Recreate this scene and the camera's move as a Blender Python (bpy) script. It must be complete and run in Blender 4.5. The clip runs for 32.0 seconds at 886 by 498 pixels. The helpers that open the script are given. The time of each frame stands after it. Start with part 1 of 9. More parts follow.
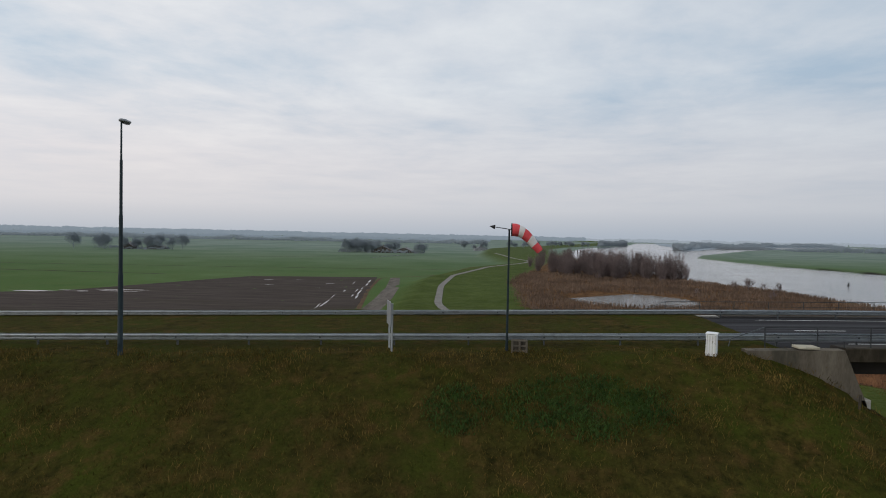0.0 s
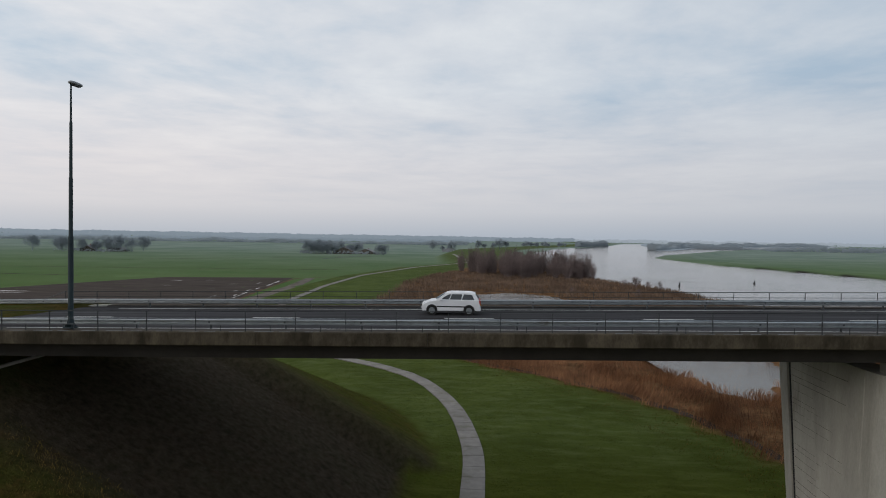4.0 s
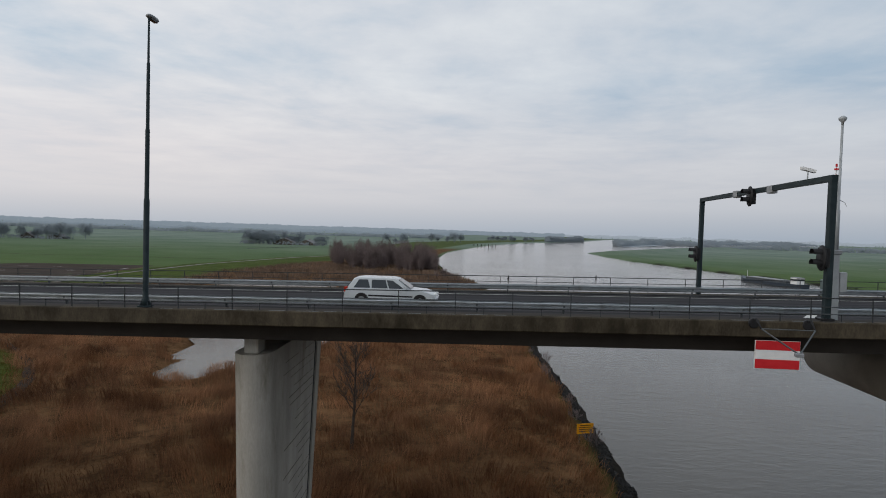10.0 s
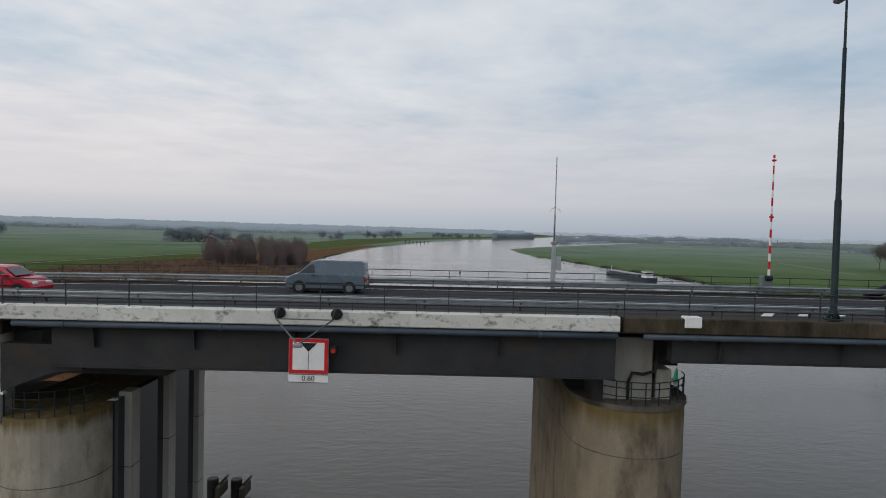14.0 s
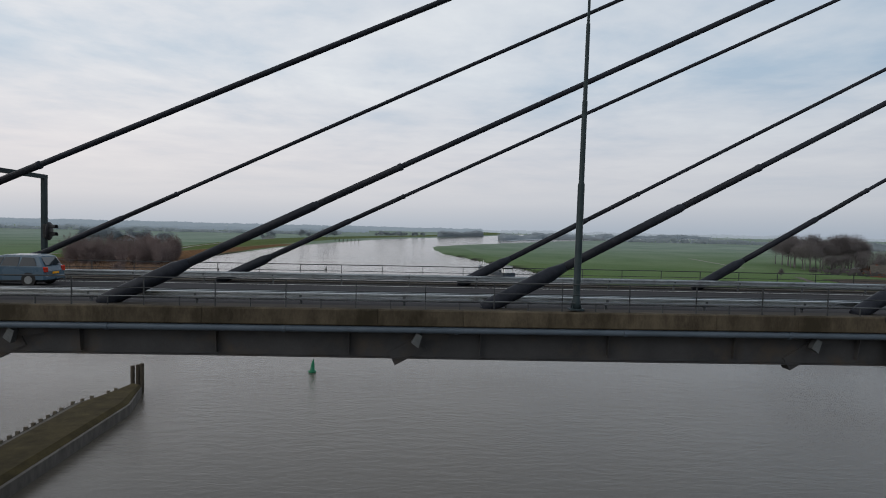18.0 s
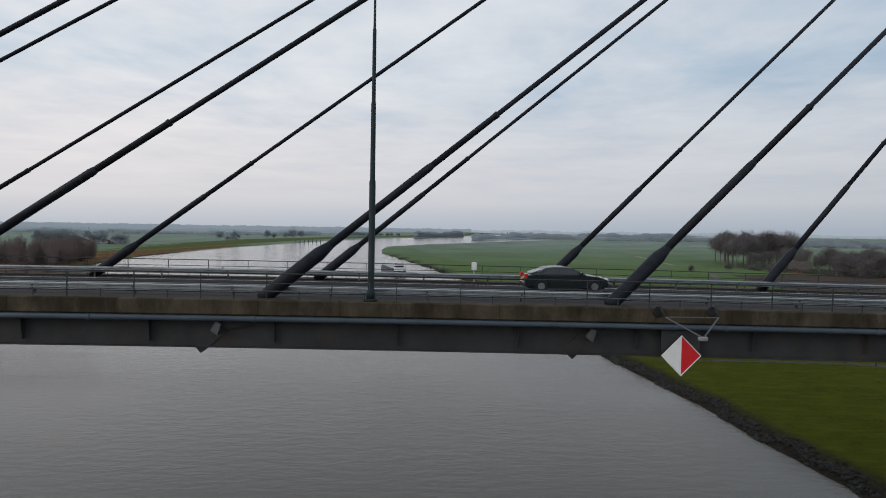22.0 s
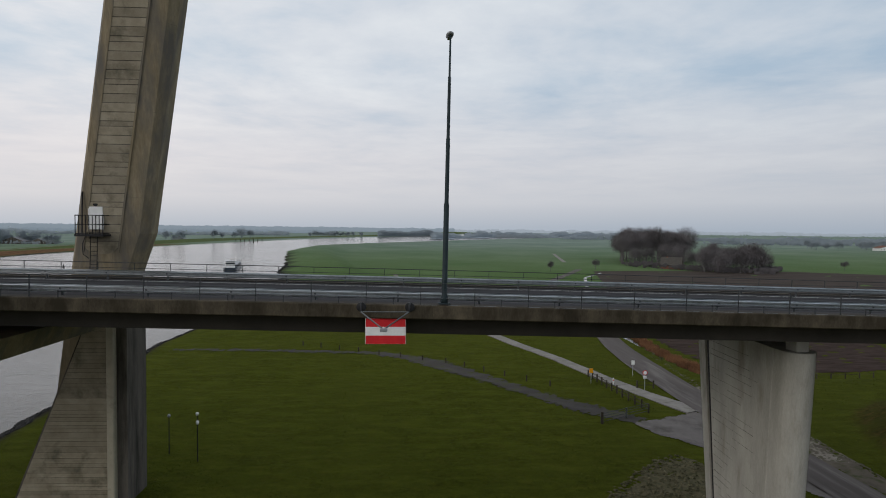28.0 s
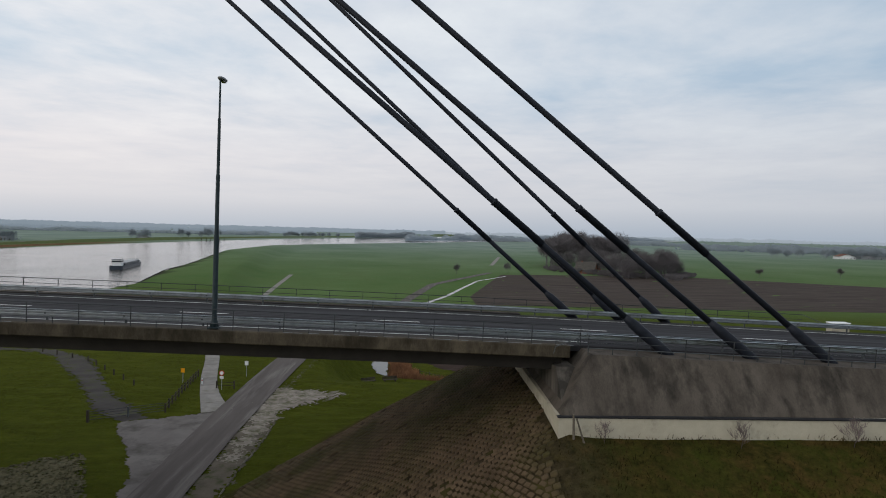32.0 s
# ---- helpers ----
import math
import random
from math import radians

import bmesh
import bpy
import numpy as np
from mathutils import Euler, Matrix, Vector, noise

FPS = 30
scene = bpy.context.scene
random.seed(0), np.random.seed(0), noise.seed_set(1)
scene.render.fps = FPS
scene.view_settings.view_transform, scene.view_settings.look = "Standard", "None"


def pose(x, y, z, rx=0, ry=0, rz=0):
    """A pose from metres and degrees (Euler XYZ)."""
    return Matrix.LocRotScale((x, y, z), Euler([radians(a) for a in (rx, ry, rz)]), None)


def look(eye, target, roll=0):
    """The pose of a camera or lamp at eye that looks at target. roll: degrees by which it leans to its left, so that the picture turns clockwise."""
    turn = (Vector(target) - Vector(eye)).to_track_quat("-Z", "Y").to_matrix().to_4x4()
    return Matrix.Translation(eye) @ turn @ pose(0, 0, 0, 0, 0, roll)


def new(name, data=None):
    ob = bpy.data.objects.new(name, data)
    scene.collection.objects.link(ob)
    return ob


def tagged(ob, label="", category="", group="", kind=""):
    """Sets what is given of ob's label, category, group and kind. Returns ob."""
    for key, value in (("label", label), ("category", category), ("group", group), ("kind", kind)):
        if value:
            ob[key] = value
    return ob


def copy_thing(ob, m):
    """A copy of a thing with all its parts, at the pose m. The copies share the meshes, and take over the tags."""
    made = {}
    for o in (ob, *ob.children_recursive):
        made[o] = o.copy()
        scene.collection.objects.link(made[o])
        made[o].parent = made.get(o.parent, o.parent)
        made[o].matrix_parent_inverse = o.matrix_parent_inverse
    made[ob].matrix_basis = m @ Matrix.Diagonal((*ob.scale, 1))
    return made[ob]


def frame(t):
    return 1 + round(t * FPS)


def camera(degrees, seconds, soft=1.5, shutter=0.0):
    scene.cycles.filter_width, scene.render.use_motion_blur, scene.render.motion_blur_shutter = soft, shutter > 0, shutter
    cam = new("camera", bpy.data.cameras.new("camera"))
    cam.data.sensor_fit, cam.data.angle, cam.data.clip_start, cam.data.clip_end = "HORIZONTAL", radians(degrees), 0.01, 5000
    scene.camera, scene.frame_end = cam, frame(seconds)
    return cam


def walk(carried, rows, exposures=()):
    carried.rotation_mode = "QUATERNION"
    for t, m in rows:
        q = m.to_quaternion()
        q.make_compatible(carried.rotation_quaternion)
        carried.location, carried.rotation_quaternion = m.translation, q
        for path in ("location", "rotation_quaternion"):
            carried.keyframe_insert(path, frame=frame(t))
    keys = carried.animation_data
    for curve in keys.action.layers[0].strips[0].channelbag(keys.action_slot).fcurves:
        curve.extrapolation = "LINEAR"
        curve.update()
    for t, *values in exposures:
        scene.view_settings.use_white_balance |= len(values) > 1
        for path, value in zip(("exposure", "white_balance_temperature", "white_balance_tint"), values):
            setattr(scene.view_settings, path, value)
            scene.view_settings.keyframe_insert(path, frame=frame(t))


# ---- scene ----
cam = camera(74.5, 32.0, soft=1.0)
PATH = [
    (0, (7.24, -6.29, 21.76), (6.691, 3.695, 21.503), 1.13),
    (0.5, (11.79, -6.27, 21.85), (11.260, 3.715, 21.586), 1.18),
    (1, (16.77, -6.15, 21.89), (16.244, 3.828, 21.620), 1.19),
    (1.5, (22.07, -6.01, 21.90), (21.560, 3.974, 21.639), 1.16),
    (2, (27.67, -5.81, 21.90), (27.163, 4.173, 21.644), 1.11),
    (2.5, (33.47, -5.58, 21.88), (32.969, 4.402, 21.627), 1.02),
    (3, (39.46, -5.33, 21.82), (38.959, 4.658, 21.581), 0.90),
    (3.5, (45.71, -5.08, 21.72), (45.208, 4.910, 21.499), 0.79),
    (5.5, (74.89, -4.96, 21.99), (74.298, 5.015, 21.716), 1.43),
    (6, (81.53, -4.57, 21.98), (80.935, 5.406, 21.708), 1.43),
    (6.5, (88.08, -4.20, 22.04), (87.481, 5.780, 21.757), 1.41),
    (7, (94.68, -3.89, 22.11), (94.077, 6.084, 21.826), 1.42),
    (7.5, (101.33, -3.63, 22.13), (100.723, 6.344, 21.838), 1.46),
    (8, (108.02, -3.44, 22.12), (107.414, 6.541, 21.824), 1.54),
    (8.5, (114.74, -3.20, 22.11), (114.130, 6.779, 21.801), 1.62),
    (9, (121.49, -2.91, 22.15), (120.880, 7.071, 21.825), 1.69),
    (9.5, (128.24, -2.62, 22.21), (127.625, 7.351, 21.876), 1.72),
    (10, (135.00, -2.36, 22.28), (134.384, 7.615, 21.941), 1.71),
    (10.5, (141.88, -2.13, 22.37), (141.232, 7.839, 22.021), 1.67),
    (11, (148.79, -1.88, 22.47), (148.101, 8.085, 22.106), 1.62),
    (11.5, (155.67, -1.55, 22.54), (154.950, 8.415, 22.160), 1.58),
    (12, (162.47, -1.13, 22.56), (161.747, 8.836, 22.179), 1.56),
    (12.5, (169.17, -0.62, 22.55), (168.518, 9.356, 22.166), 1.55),
    (13, (175.84, -0.14, 22.58), (175.199, 9.833, 22.203), 1.58),
    (13.5, (182.57, 0.23, 22.64), (182.081, 10.213, 22.265), 1.58),
    (14, (189.25, 0.49, 22.71), (189.125, 10.478, 22.344), 1.57),
    (14.5, (195.87, 0.64, 22.77), (196.097, 10.630, 22.412), 1.57),
    (16.5, (221.38, 2.38, 22.54), (221.811, 12.369, 22.179), 1.62),
    (17, (227.84, 2.35, 22.56), (228.275, 12.331, 22.197), 1.48),
    (17.5, (234.31, 2.19, 22.57), (234.728, 12.172, 22.205), 1.36),
    (18, (240.77, 2.00, 22.57), (241.186, 11.982, 22.197), 1.26),
    (18.5, (247.22, 1.78, 22.54), (247.631, 11.766, 22.175), 1.16),
    (19, (253.66, 1.53, 22.53), (254.082, 11.514, 22.166), 1.09),
    (19.5, (260.09, 1.35, 22.50), (260.524, 11.337, 22.141), 1.02),
    (20, (266.51, 1.28, 22.45), (266.944, 11.261, 22.100), 0.94),
    (20.5, (272.88, 1.24, 22.39), (273.314, 11.223, 22.048), 0.88),
    (21, (279.21, 1.13, 22.34), (279.639, 11.115, 21.994), 0.82),
    (21.5, (285.50, 0.85, 22.30), (285.932, 10.832, 21.950), 0.82),
    (22, (291.85, 0.37, 22.28), (292.284, 10.354, 21.919), 0.83),
    (23, (304.76, -0.61, 22.18), (305.205, 9.372, 21.835), 0.88),
    (23.5, (311.39, -1.10, 22.15), (311.819, 8.884, 21.810), 0.90),
    (24, (318.08, -1.62, 22.12), (318.500, 8.369, 21.784), 0.90),
    (24.5, (324.73, -2.16, 22.08), (325.168, 7.824, 21.748), 0.86),
    (25, (331.40, -2.69, 22.03), (331.860, 7.289, 21.697), 0.79),
    (25.5, (338.09, -3.14, 21.97), (338.561, 6.847, 21.624), 0.72),
    (26, (344.79, -3.46, 21.86), (345.259, 6.525, 21.516), 0.61),
    (26.5, (351.53, -3.69, 21.75), (351.975, 6.298, 21.402), 0.50),
    (28.5, (378.10, -3.79, 21.61), (378.548, 6.193, 21.243), 0.66),
    (29, (384.80, -4.11, 21.47), (385.244, 5.871, 21.105), 0.75),
    (29.5, (391.59, -4.39, 21.32), (392.026, 5.598, 20.955), 0.84),
    (30, (398.44, -4.62, 21.27), (398.870, 5.368, 20.910), 0.94),
    (30.5, (405.28, -4.86, 21.35), (405.708, 5.124, 20.992), 1.04),
    (31, (412.12, -5.18, 21.57), (412.545, 4.807, 21.219), 1.15),
    (31.5, (418.92, -5.68, 21.95), (419.342, 4.308, 21.614), 1.27),
    (32, (425.77, -6.26, 22.39), (426.197, 3.722, 22.066), 1.41),
]
EXPOSURE = [(0, -0.05), (6, -0.09), (14.5, -0.10), (17, -0.04), (24.5, -0.01), (25.5, 0.05), (26.3, 0.09), (28.5, -0.07), (29.5, -0.08), (31, -0.02), (32, 0.04)]
walk(cam, [(t, look(eye, target, roll)) for t, eye, target, roll in PATH], EXPOSURE)

# ---- light ----
SUN_EL, SUN_AZ = radians(24), radians(235)
world = bpy.data.worlds.new("overcast_sky")
scene.world = world
world.use_nodes = True
wn, wl = world.node_tree.nodes, world.node_tree.links
wn.clear()


def wnode(kind, **kw):
    n = wn.new(kind)
    for k, v in kw.items():
        n.inputs[k].default_value = v
    return n


def wmath(op, a, b=None, clamp=False):
    n = wn.new("ShaderNodeMath")
    n.operation, n.use_clamp = op, clamp
    for i, v in enumerate((a, b)):
        if v is None:
            continue
        if isinstance(v, (int, float)):
            n.inputs[i].default_value = v
        else:
            wl.new(v, n.inputs[i])
    return n.outputs[0]


wtc = wn.new("ShaderNodeTexCoord")
wsep = wn.new("ShaderNodeSeparateXYZ")
wl.new(wtc.outputs["Generated"], wsep.inputs[0])
up = wmath("MAXIMUM", wsep.outputs["Z"], 0.0)
over = wmath("ADD", up, 0.055)
wcom = wn.new("ShaderNodeCombineXYZ")
wl.new(wmath("DIVIDE", wsep.outputs["X"], over), wcom.inputs[0])
wl.new(wmath("DIVIDE", wsep.outputs["Y"], over), wcom.inputs[1])
cl1 = wnode("ShaderNodeTexNoise", Scale=0.55, Detail=7.0, Roughness=0.58, Distortion=0.35)
cl2 = wnode("ShaderNodeTexNoise", Scale=1.9, Detail=5.0, Roughness=0.6, Distortion=0.2)
wl.new(wcom.outputs[0], cl1.inputs["Vector"])
wl.new(wcom.outputs[0], cl2.inputs["Vector"])
cloud = wmath("ADD", wmath("MULTIPLY", cl1.outputs["Fac"], 0.72), wmath("MULTIPLY", cl2.outputs["Fac"], 0.28))
tone = wn.new("ShaderNodeValToRGB")
tone.color_ramp.elements[0].position, tone.color_ramp.elements[0].color = 0.36, (0.505, 0.615, 0.725, 1)
tone.color_ramp.elements[1].position, tone.color_ramp.elements[1].color = 0.66, (0.905, 0.925, 0.93, 1)
mid = tone.color_ramp.elements.new(0.50)
mid.color = (0.722, 0.765, 0.815, 1)
wl.new(cloud, tone.inputs[0])
low = wn.new("ShaderNodeValToRGB")
low.color_ramp.elements[0].position, low.color_ramp.elements[0].color = 0.0, (0.50, 0.55, 0.615, 1)
low.color_ramp.elements[1].position, low.color_ramp.elements[1].color = 0.115, (0.745, 0.715, 0.735, 1)
e = low.color_ramp.elements.new(0.045)
e.color = (0.685, 0.69, 0.72, 1)
wl.new(up, low.inputs[0])
glow = wmath("SUBTRACT", 1.0, wmath("MULTIPLY", wsep.outputs["X"], 0.20))
near_h = wn.new("ShaderNodeMapRange")
near_h.inputs["From Min"].default_value, near_h.inputs["From Max"].default_value = 0.03, 0.24
wl.new(up, near_h.inputs["Value"])
veil = wn.new("ShaderNodeMix")
veil.data_type = "RGBA"
wl.new(near_h.outputs[0], veil.inputs[0])
wl.new(low.outputs[0], veil.inputs[6])
wl.new(tone.outputs[0], veil.inputs[7])
sky = wn.new("ShaderNodeTexSky")
sky.sky_type, sky.sun_disc = "NISHITA", False
sky.sun_elevation, sky.sun_rotation = SUN_EL, SUN_AZ
sky.air_density, sky.dust_density = 1.5, 3.0
b_sky = wnode("ShaderNodeBackground", Strength=0.06)
wl.new(sky.outputs[0], b_sky.inputs["Color"])
b_cloud = wnode("ShaderNodeBackground", Strength=1.0)
bearing = wn.new("ShaderNodeMapRange")
bearing.inputs["From Min"].default_value, bearing.inputs["From Max"].default_value = -0.55, 0.55
wl.new(wsep.outputs["X"], bearing.inputs["Value"])
hue = wn.new("ShaderNodeMix")
hue.data_type = "RGBA"
hue.inputs[6].default_value, hue.inputs[7].default_value = (1.025, 0.995, 0.985, 1), (0.955, 1.0, 1.055, 1)
wl.new(bearing.outputs[0], hue.inputs[0])
tinted = wn.new("ShaderNodeMix")
tinted.data_type, tinted.blend_type = "RGBA", "MULTIPLY"
tinted.inputs[0].default_value = 1.0
wl.new(veil.outputs[2], tinted.inputs[6])
wl.new(hue.outputs[2], tinted.inputs[7])
wl.new(tinted.outputs[2], b_cloud.inputs["Color"])
wl.new(glow, b_cloud.inputs["Strength"])
wmix = wnode("ShaderNodeMixShader", Fac=0.9)
wl.new(b_sky.outputs[0], wmix.inputs[1])
wl.new(b_cloud.outputs[0], wmix.inputs[2])
wout = wn.new("ShaderNodeOutputWorld")
wl.new(wmix.outputs[0], wout.inputs[0])

sun = new("sun", bpy.data.lights.new("sun", "SUN"))
sun.data.energy, sun.data.angle, sun.data.color = 0.7, radians(25), (1.0, 0.95, 0.88)
sun.matrix_world = look((0, 0, 0), (-math.sin(SUN_AZ) * math.cos(SUN_EL), -math.cos(SUN_AZ) * math.cos(SUN_EL), -math.sin(SUN_EL)))
scene.view_settings.exposure = 0.0

# ---- materials ----
def surface(name, dark, light, scale=2.0, rough=0.8, metal=0.0, bump=0.1, fine=18.0, stain=None, stain_scale=0.35, stain_at=0.55,
            per=0.0, stretch=(1, 1, 1), island=0.0, spec=0.18, coat=0.0):
    """Two-scale noise between two colours, an optional stain colour, fine bump, and variation by object or island."""
    m = bpy.data.materials.new(name)
    m.use_nodes = True
    n, l = m.node_tree.nodes, m.node_tree.links
    p = n["Principled BSDF"]
    geo = n.new("ShaderNodeNewGeometry")
    mp = n.new("ShaderNodeMapping")
    mp.inputs["Scale"].default_value = stretch
    l.new(geo.outputs["Position"], mp.inputs["Vector"])
    a = n.new("ShaderNodeTexNoise")
    a.inputs["Scale"].default_value, a.inputs["Detail"].default_value, a.inputs["Roughness"].default_value = scale, 6, 0.62
    b = n.new("ShaderNodeTexNoise")
    b.inputs["Scale"].default_value, b.inputs["Detail"].default_value = fine, 4
    for t in (a, b):
        l.new(mp.outputs[0], t.inputs["Vector"])
    add = n.new("ShaderNodeMath")
    add.operation = "MULTIPLY_ADD"
    l.new(b.outputs["Fac"], add.inputs[0])
    add.inputs[1].default_value = 0.35
    l.new(a.outputs["Fac"], add.inputs[2])
    rmp = n.new("ShaderNodeMapRange")
    rmp.inputs["From Min"].default_value, rmp.inputs["From Max"].default_value = 0.42, 0.92
    l.new(add.outputs[0], rmp.inputs["Value"])
    mix = n.new("ShaderNodeMix")
    mix.data_type = "RGBA"
    mix.inputs[6].default_value, mix.inputs[7].default_value = (*dark, 1), (*light, 1)
    l.new(rmp.outputs[0], mix.inputs[0])
    col = mix.outputs[2]
    if stain:
        s = n.new("ShaderNodeTexNoise")
        s.inputs["Scale"].default_value, s.inputs["Detail"].default_value, s.inputs["Roughness"].default_value = stain_scale, 7, 0.66
        l.new(mp.outputs[0], s.inputs["Vector"])
        sr = n.new("ShaderNodeMapRange")
        sr.inputs["From Min"].default_value, sr.inputs["From Max"].default_value = stain_at - 0.05, stain_at + 0.12
        l.new(s.outputs["Fac"], sr.inputs["Value"])
        sm = n.new("ShaderNodeMix")
        sm.data_type = "RGBA"
        sm.inputs[7].default_value = (*stain, 1)
        l.new(sr.outputs[0], sm.inputs[0])
        l.new(col, sm.inputs[6])
        col = sm.outputs[2]
    if per or island:
        h = n.new("ShaderNodeHueSaturation")
        if island:
            rnd = geo.outputs["Random Per Island"]
        else:
            rnd = n.new("ShaderNodeObjectInfo").outputs["Random"]
        vr = n.new("ShaderNodeMapRange")
        w = per or island
        vr.inputs["To Min"].default_value, vr.inputs["To Max"].default_value = 1 - w, 1 + w
        l.new(rnd, vr.inputs["Value"])
        l.new(vr.outputs[0], h.inputs["Value"])
        l.new(col, h.inputs["Color"])
        col = h.outputs[0]
    l.new(col, p.inputs["Base Color"])
    rr = n.new("ShaderNodeMapRange")
    rr.inputs["To Min"].default_value, rr.inputs["To Max"].default_value = max(rough - 0.1, 0.02), min(rough + 0.1, 1)
    l.new(b.outputs["Fac"], rr.inputs["Value"])
    l.new(rr.outputs[0], p.inputs["Roughness"])
    p.inputs["Metallic"].default_value = metal
    p.inputs["Specular IOR Level"].default_value = spec
    p.inputs["Coat Weight"].default_value = coat
    if bump:
        bu = n.new("ShaderNodeBump")
        bu.inputs["Strength"].default_value, bu.inputs["Distance"].default_value = bump, 0.05
        l.new(add.outputs[0], bu.inputs["Height"])
        l.new(bu.outputs[0], p.inputs["Normal"])
    return m


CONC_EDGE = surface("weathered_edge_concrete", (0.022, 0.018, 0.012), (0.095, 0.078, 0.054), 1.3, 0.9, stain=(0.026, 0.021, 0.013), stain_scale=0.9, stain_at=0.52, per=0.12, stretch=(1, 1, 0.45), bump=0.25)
CONC = surface("grey_concrete", (0.26, 0.25, 0.22), (0.42, 0.40, 0.36), 0.8, 0.85, stain=(0.17, 0.15, 0.11), stain_scale=0.5, stain_at=0.6, stretch=(1, 1, 0.25), bump=0.15)
CONC_WARM = surface("ochre_weathered_concrete", (0.165, 0.130, 0.080), (0.335, 0.280, 0.190), 1.3, 0.9, fine=12, stain=(0.150, 0.136, 0.116), stain_scale=0.62, stain_at=0.485, stretch=(1, 1, 0.16), bump=0.5)
BOARD_MARK = surface("board_marked_concrete", (0.085, 0.076, 0.064), (0.16, 0.145, 0.125), 1.4, 0.9, stretch=(1, 0.3, 1), bump=0.1)
CONC_DARK = surface("dark_streaked_concrete", (0.075, 0.066, 0.057), (0.16, 0.142, 0.122), 0.7, 0.9, stain=(0.035, 0.032, 0.027), stain_scale=0.5, stain_at=0.5, stretch=(1, 1, 0.15), bump=0.2)
# concrete darkened so that the shade under the deck is in its colour
CONC_SHADED = surface("shade_dark_soffit_concrete", (0.030, 0.027, 0.024), (0.055, 0.048, 0.042), 0.6, 0.9)
CONC_BAND = surface("pale_concrete_band", (0.370, 0.336, 0.259), (0.493, 0.454, 0.353), 1.0, 0.85, stain=(0.24, 0.22, 0.17), stain_scale=0.8, stain_at=0.6)
PANEL_WHITE = surface("white_painted_steel_panel", (0.52, 0.52, 0.48), (0.70, 0.70, 0.66), 1.5, 0.55, stain=(0.085, 0.08, 0.05), stain_scale=3.0, stain_at=0.575, per=0.08, stretch=(0.7, 1, 1))
DRUM_WHITE = surface("white_painted_drum", (0.60, 0.60, 0.56), (0.74, 0.74, 0.70), 1.5, 0.55, stain=(0.42, 0.41, 0.36), stain_scale=1.2, stain_at=0.6)
STEEL_GIRDER = surface("dark_painted_girder_steel", (0.024, 0.025, 0.027), (0.048, 0.048, 0.05), 0.8, 0.6, stain=(0.05, 0.042, 0.035), stain_scale=0.7, stain_at=0.58)
STEEL_ARM = surface("blue_grey_painted_steel", (0.058, 0.068, 0.076), (0.098, 0.108, 0.116), 0.7, 0.5, stain=(0.06, 0.065, 0.07), stain_scale=0.6, stain_at=0.6)
PIPE_BLUE = surface("blue_grey_pipe_paint", (0.05, 0.068, 0.09), (0.085, 0.11, 0.14), 1.0, 0.4)
CABLE = surface("dark_cable_sheath", (0.009, 0.011, 0.016), (0.022, 0.025, 0.033), 3.0, 0.5, spec=0.12)
GALV = surface("galvanised_steel", (0.26, 0.285, 0.30), (0.42, 0.445, 0.46), 2.5, 0.33, 0.92, bump=0.02, stain=(0.20, 0.20, 0.18), stain_scale=1.2, stain_at=0.62)
RAIL_DARK = surface("dull_dark_rail_steel", (0.028, 0.031, 0.034), (0.06, 0.064, 0.066), 2.0, 0.6, 0.2, bump=0.02)
GALV_OLD = surface("weathered_rail_steel", (0.065, 0.072, 0.076), (0.13, 0.14, 0.145), 2.0, 0.5, 0.4, bump=0.02)
LAMP_GREEN = surface("dark_green_mast_paint", (0.013, 0.022, 0.025), (0.028, 0.041, 0.046), 2.0, 0.5, spec=0.12)
MAST_GREY = surface("grey_mast_paint", (0.30, 0.32, 0.33), (0.42, 0.44, 0.45), 2.0, 0.45, 0.2)
BLACK = surface("black_housing", (0.012, 0.012, 0.013), (0.03, 0.03, 0.032), 4.0, 0.5)
WHITE = surface("white_paint", (0.68, 0.69, 0.69), (0.80, 0.80, 0.79), 3.0, 0.5, stain=(0.5, 0.49, 0.45), stain_at=0.66)
RED = surface("red_sign_paint", (0.50, 0.018, 0.025), (0.62, 0.03, 0.035), 3.0, 0.45)
YELLOW = surface("orange_yellow_sign_paint", (0.72, 0.30, 0.008), (0.80, 0.36, 0.012), 3.0, 0.45)
SIGN_BACK = surface("grey_sign_back", (0.22, 0.23, 0.24), (0.33, 0.34, 0.35), 3.0, 0.5, 0.3)
ASPHALT = surface("worn_asphalt", (0.018, 0.018, 0.020), (0.066, 0.065, 0.070), 0.9, 0.9, fine=60, bump=0.05, stretch=(0.03, 2.2, 1), spec=0.06, stain=(0.014, 0.013, 0.013), stain_scale=0.8, stain_at=0.53)
ASPHALT_LANE = surface("local_road_asphalt", (0.060, 0.050, 0.046), (0.105, 0.090, 0.082), 0.9, 0.85, fine=40, stain=(0.145, 0.13, 0.118), stain_scale=1.0, stain_at=0.56, stretch=(1.0, 0.07, 1))
PAVE = surface("concrete_slab_path", (0.16, 0.148, 0.135), (0.25, 0.232, 0.212), 0.8, 0.9, per=0.1, stain=(0.15, 0.14, 0.115), stain_scale=0.5)
GRAVEL = surface("pale_sand_gravel", (0.095, 0.079, 0.060), (0.285, 0.250, 0.212), 1.2, 0.95, fine=14, stain=(0.075, 0.075, 0.035), stain_scale=0.9, stain_at=0.53, bump=0.3)
PLOUGH = surface("ploughed_soil", (0.028, 0.022, 0.019), (0.092, 0.075, 0.066), 0.35, 0.95, spec=0.02, fine=3.0, stain=(0.055, 0.046, 0.034), stain_scale=0.10, stain_at=0.55, stretch=(0.10, 1.2, 1), bump=0.4)
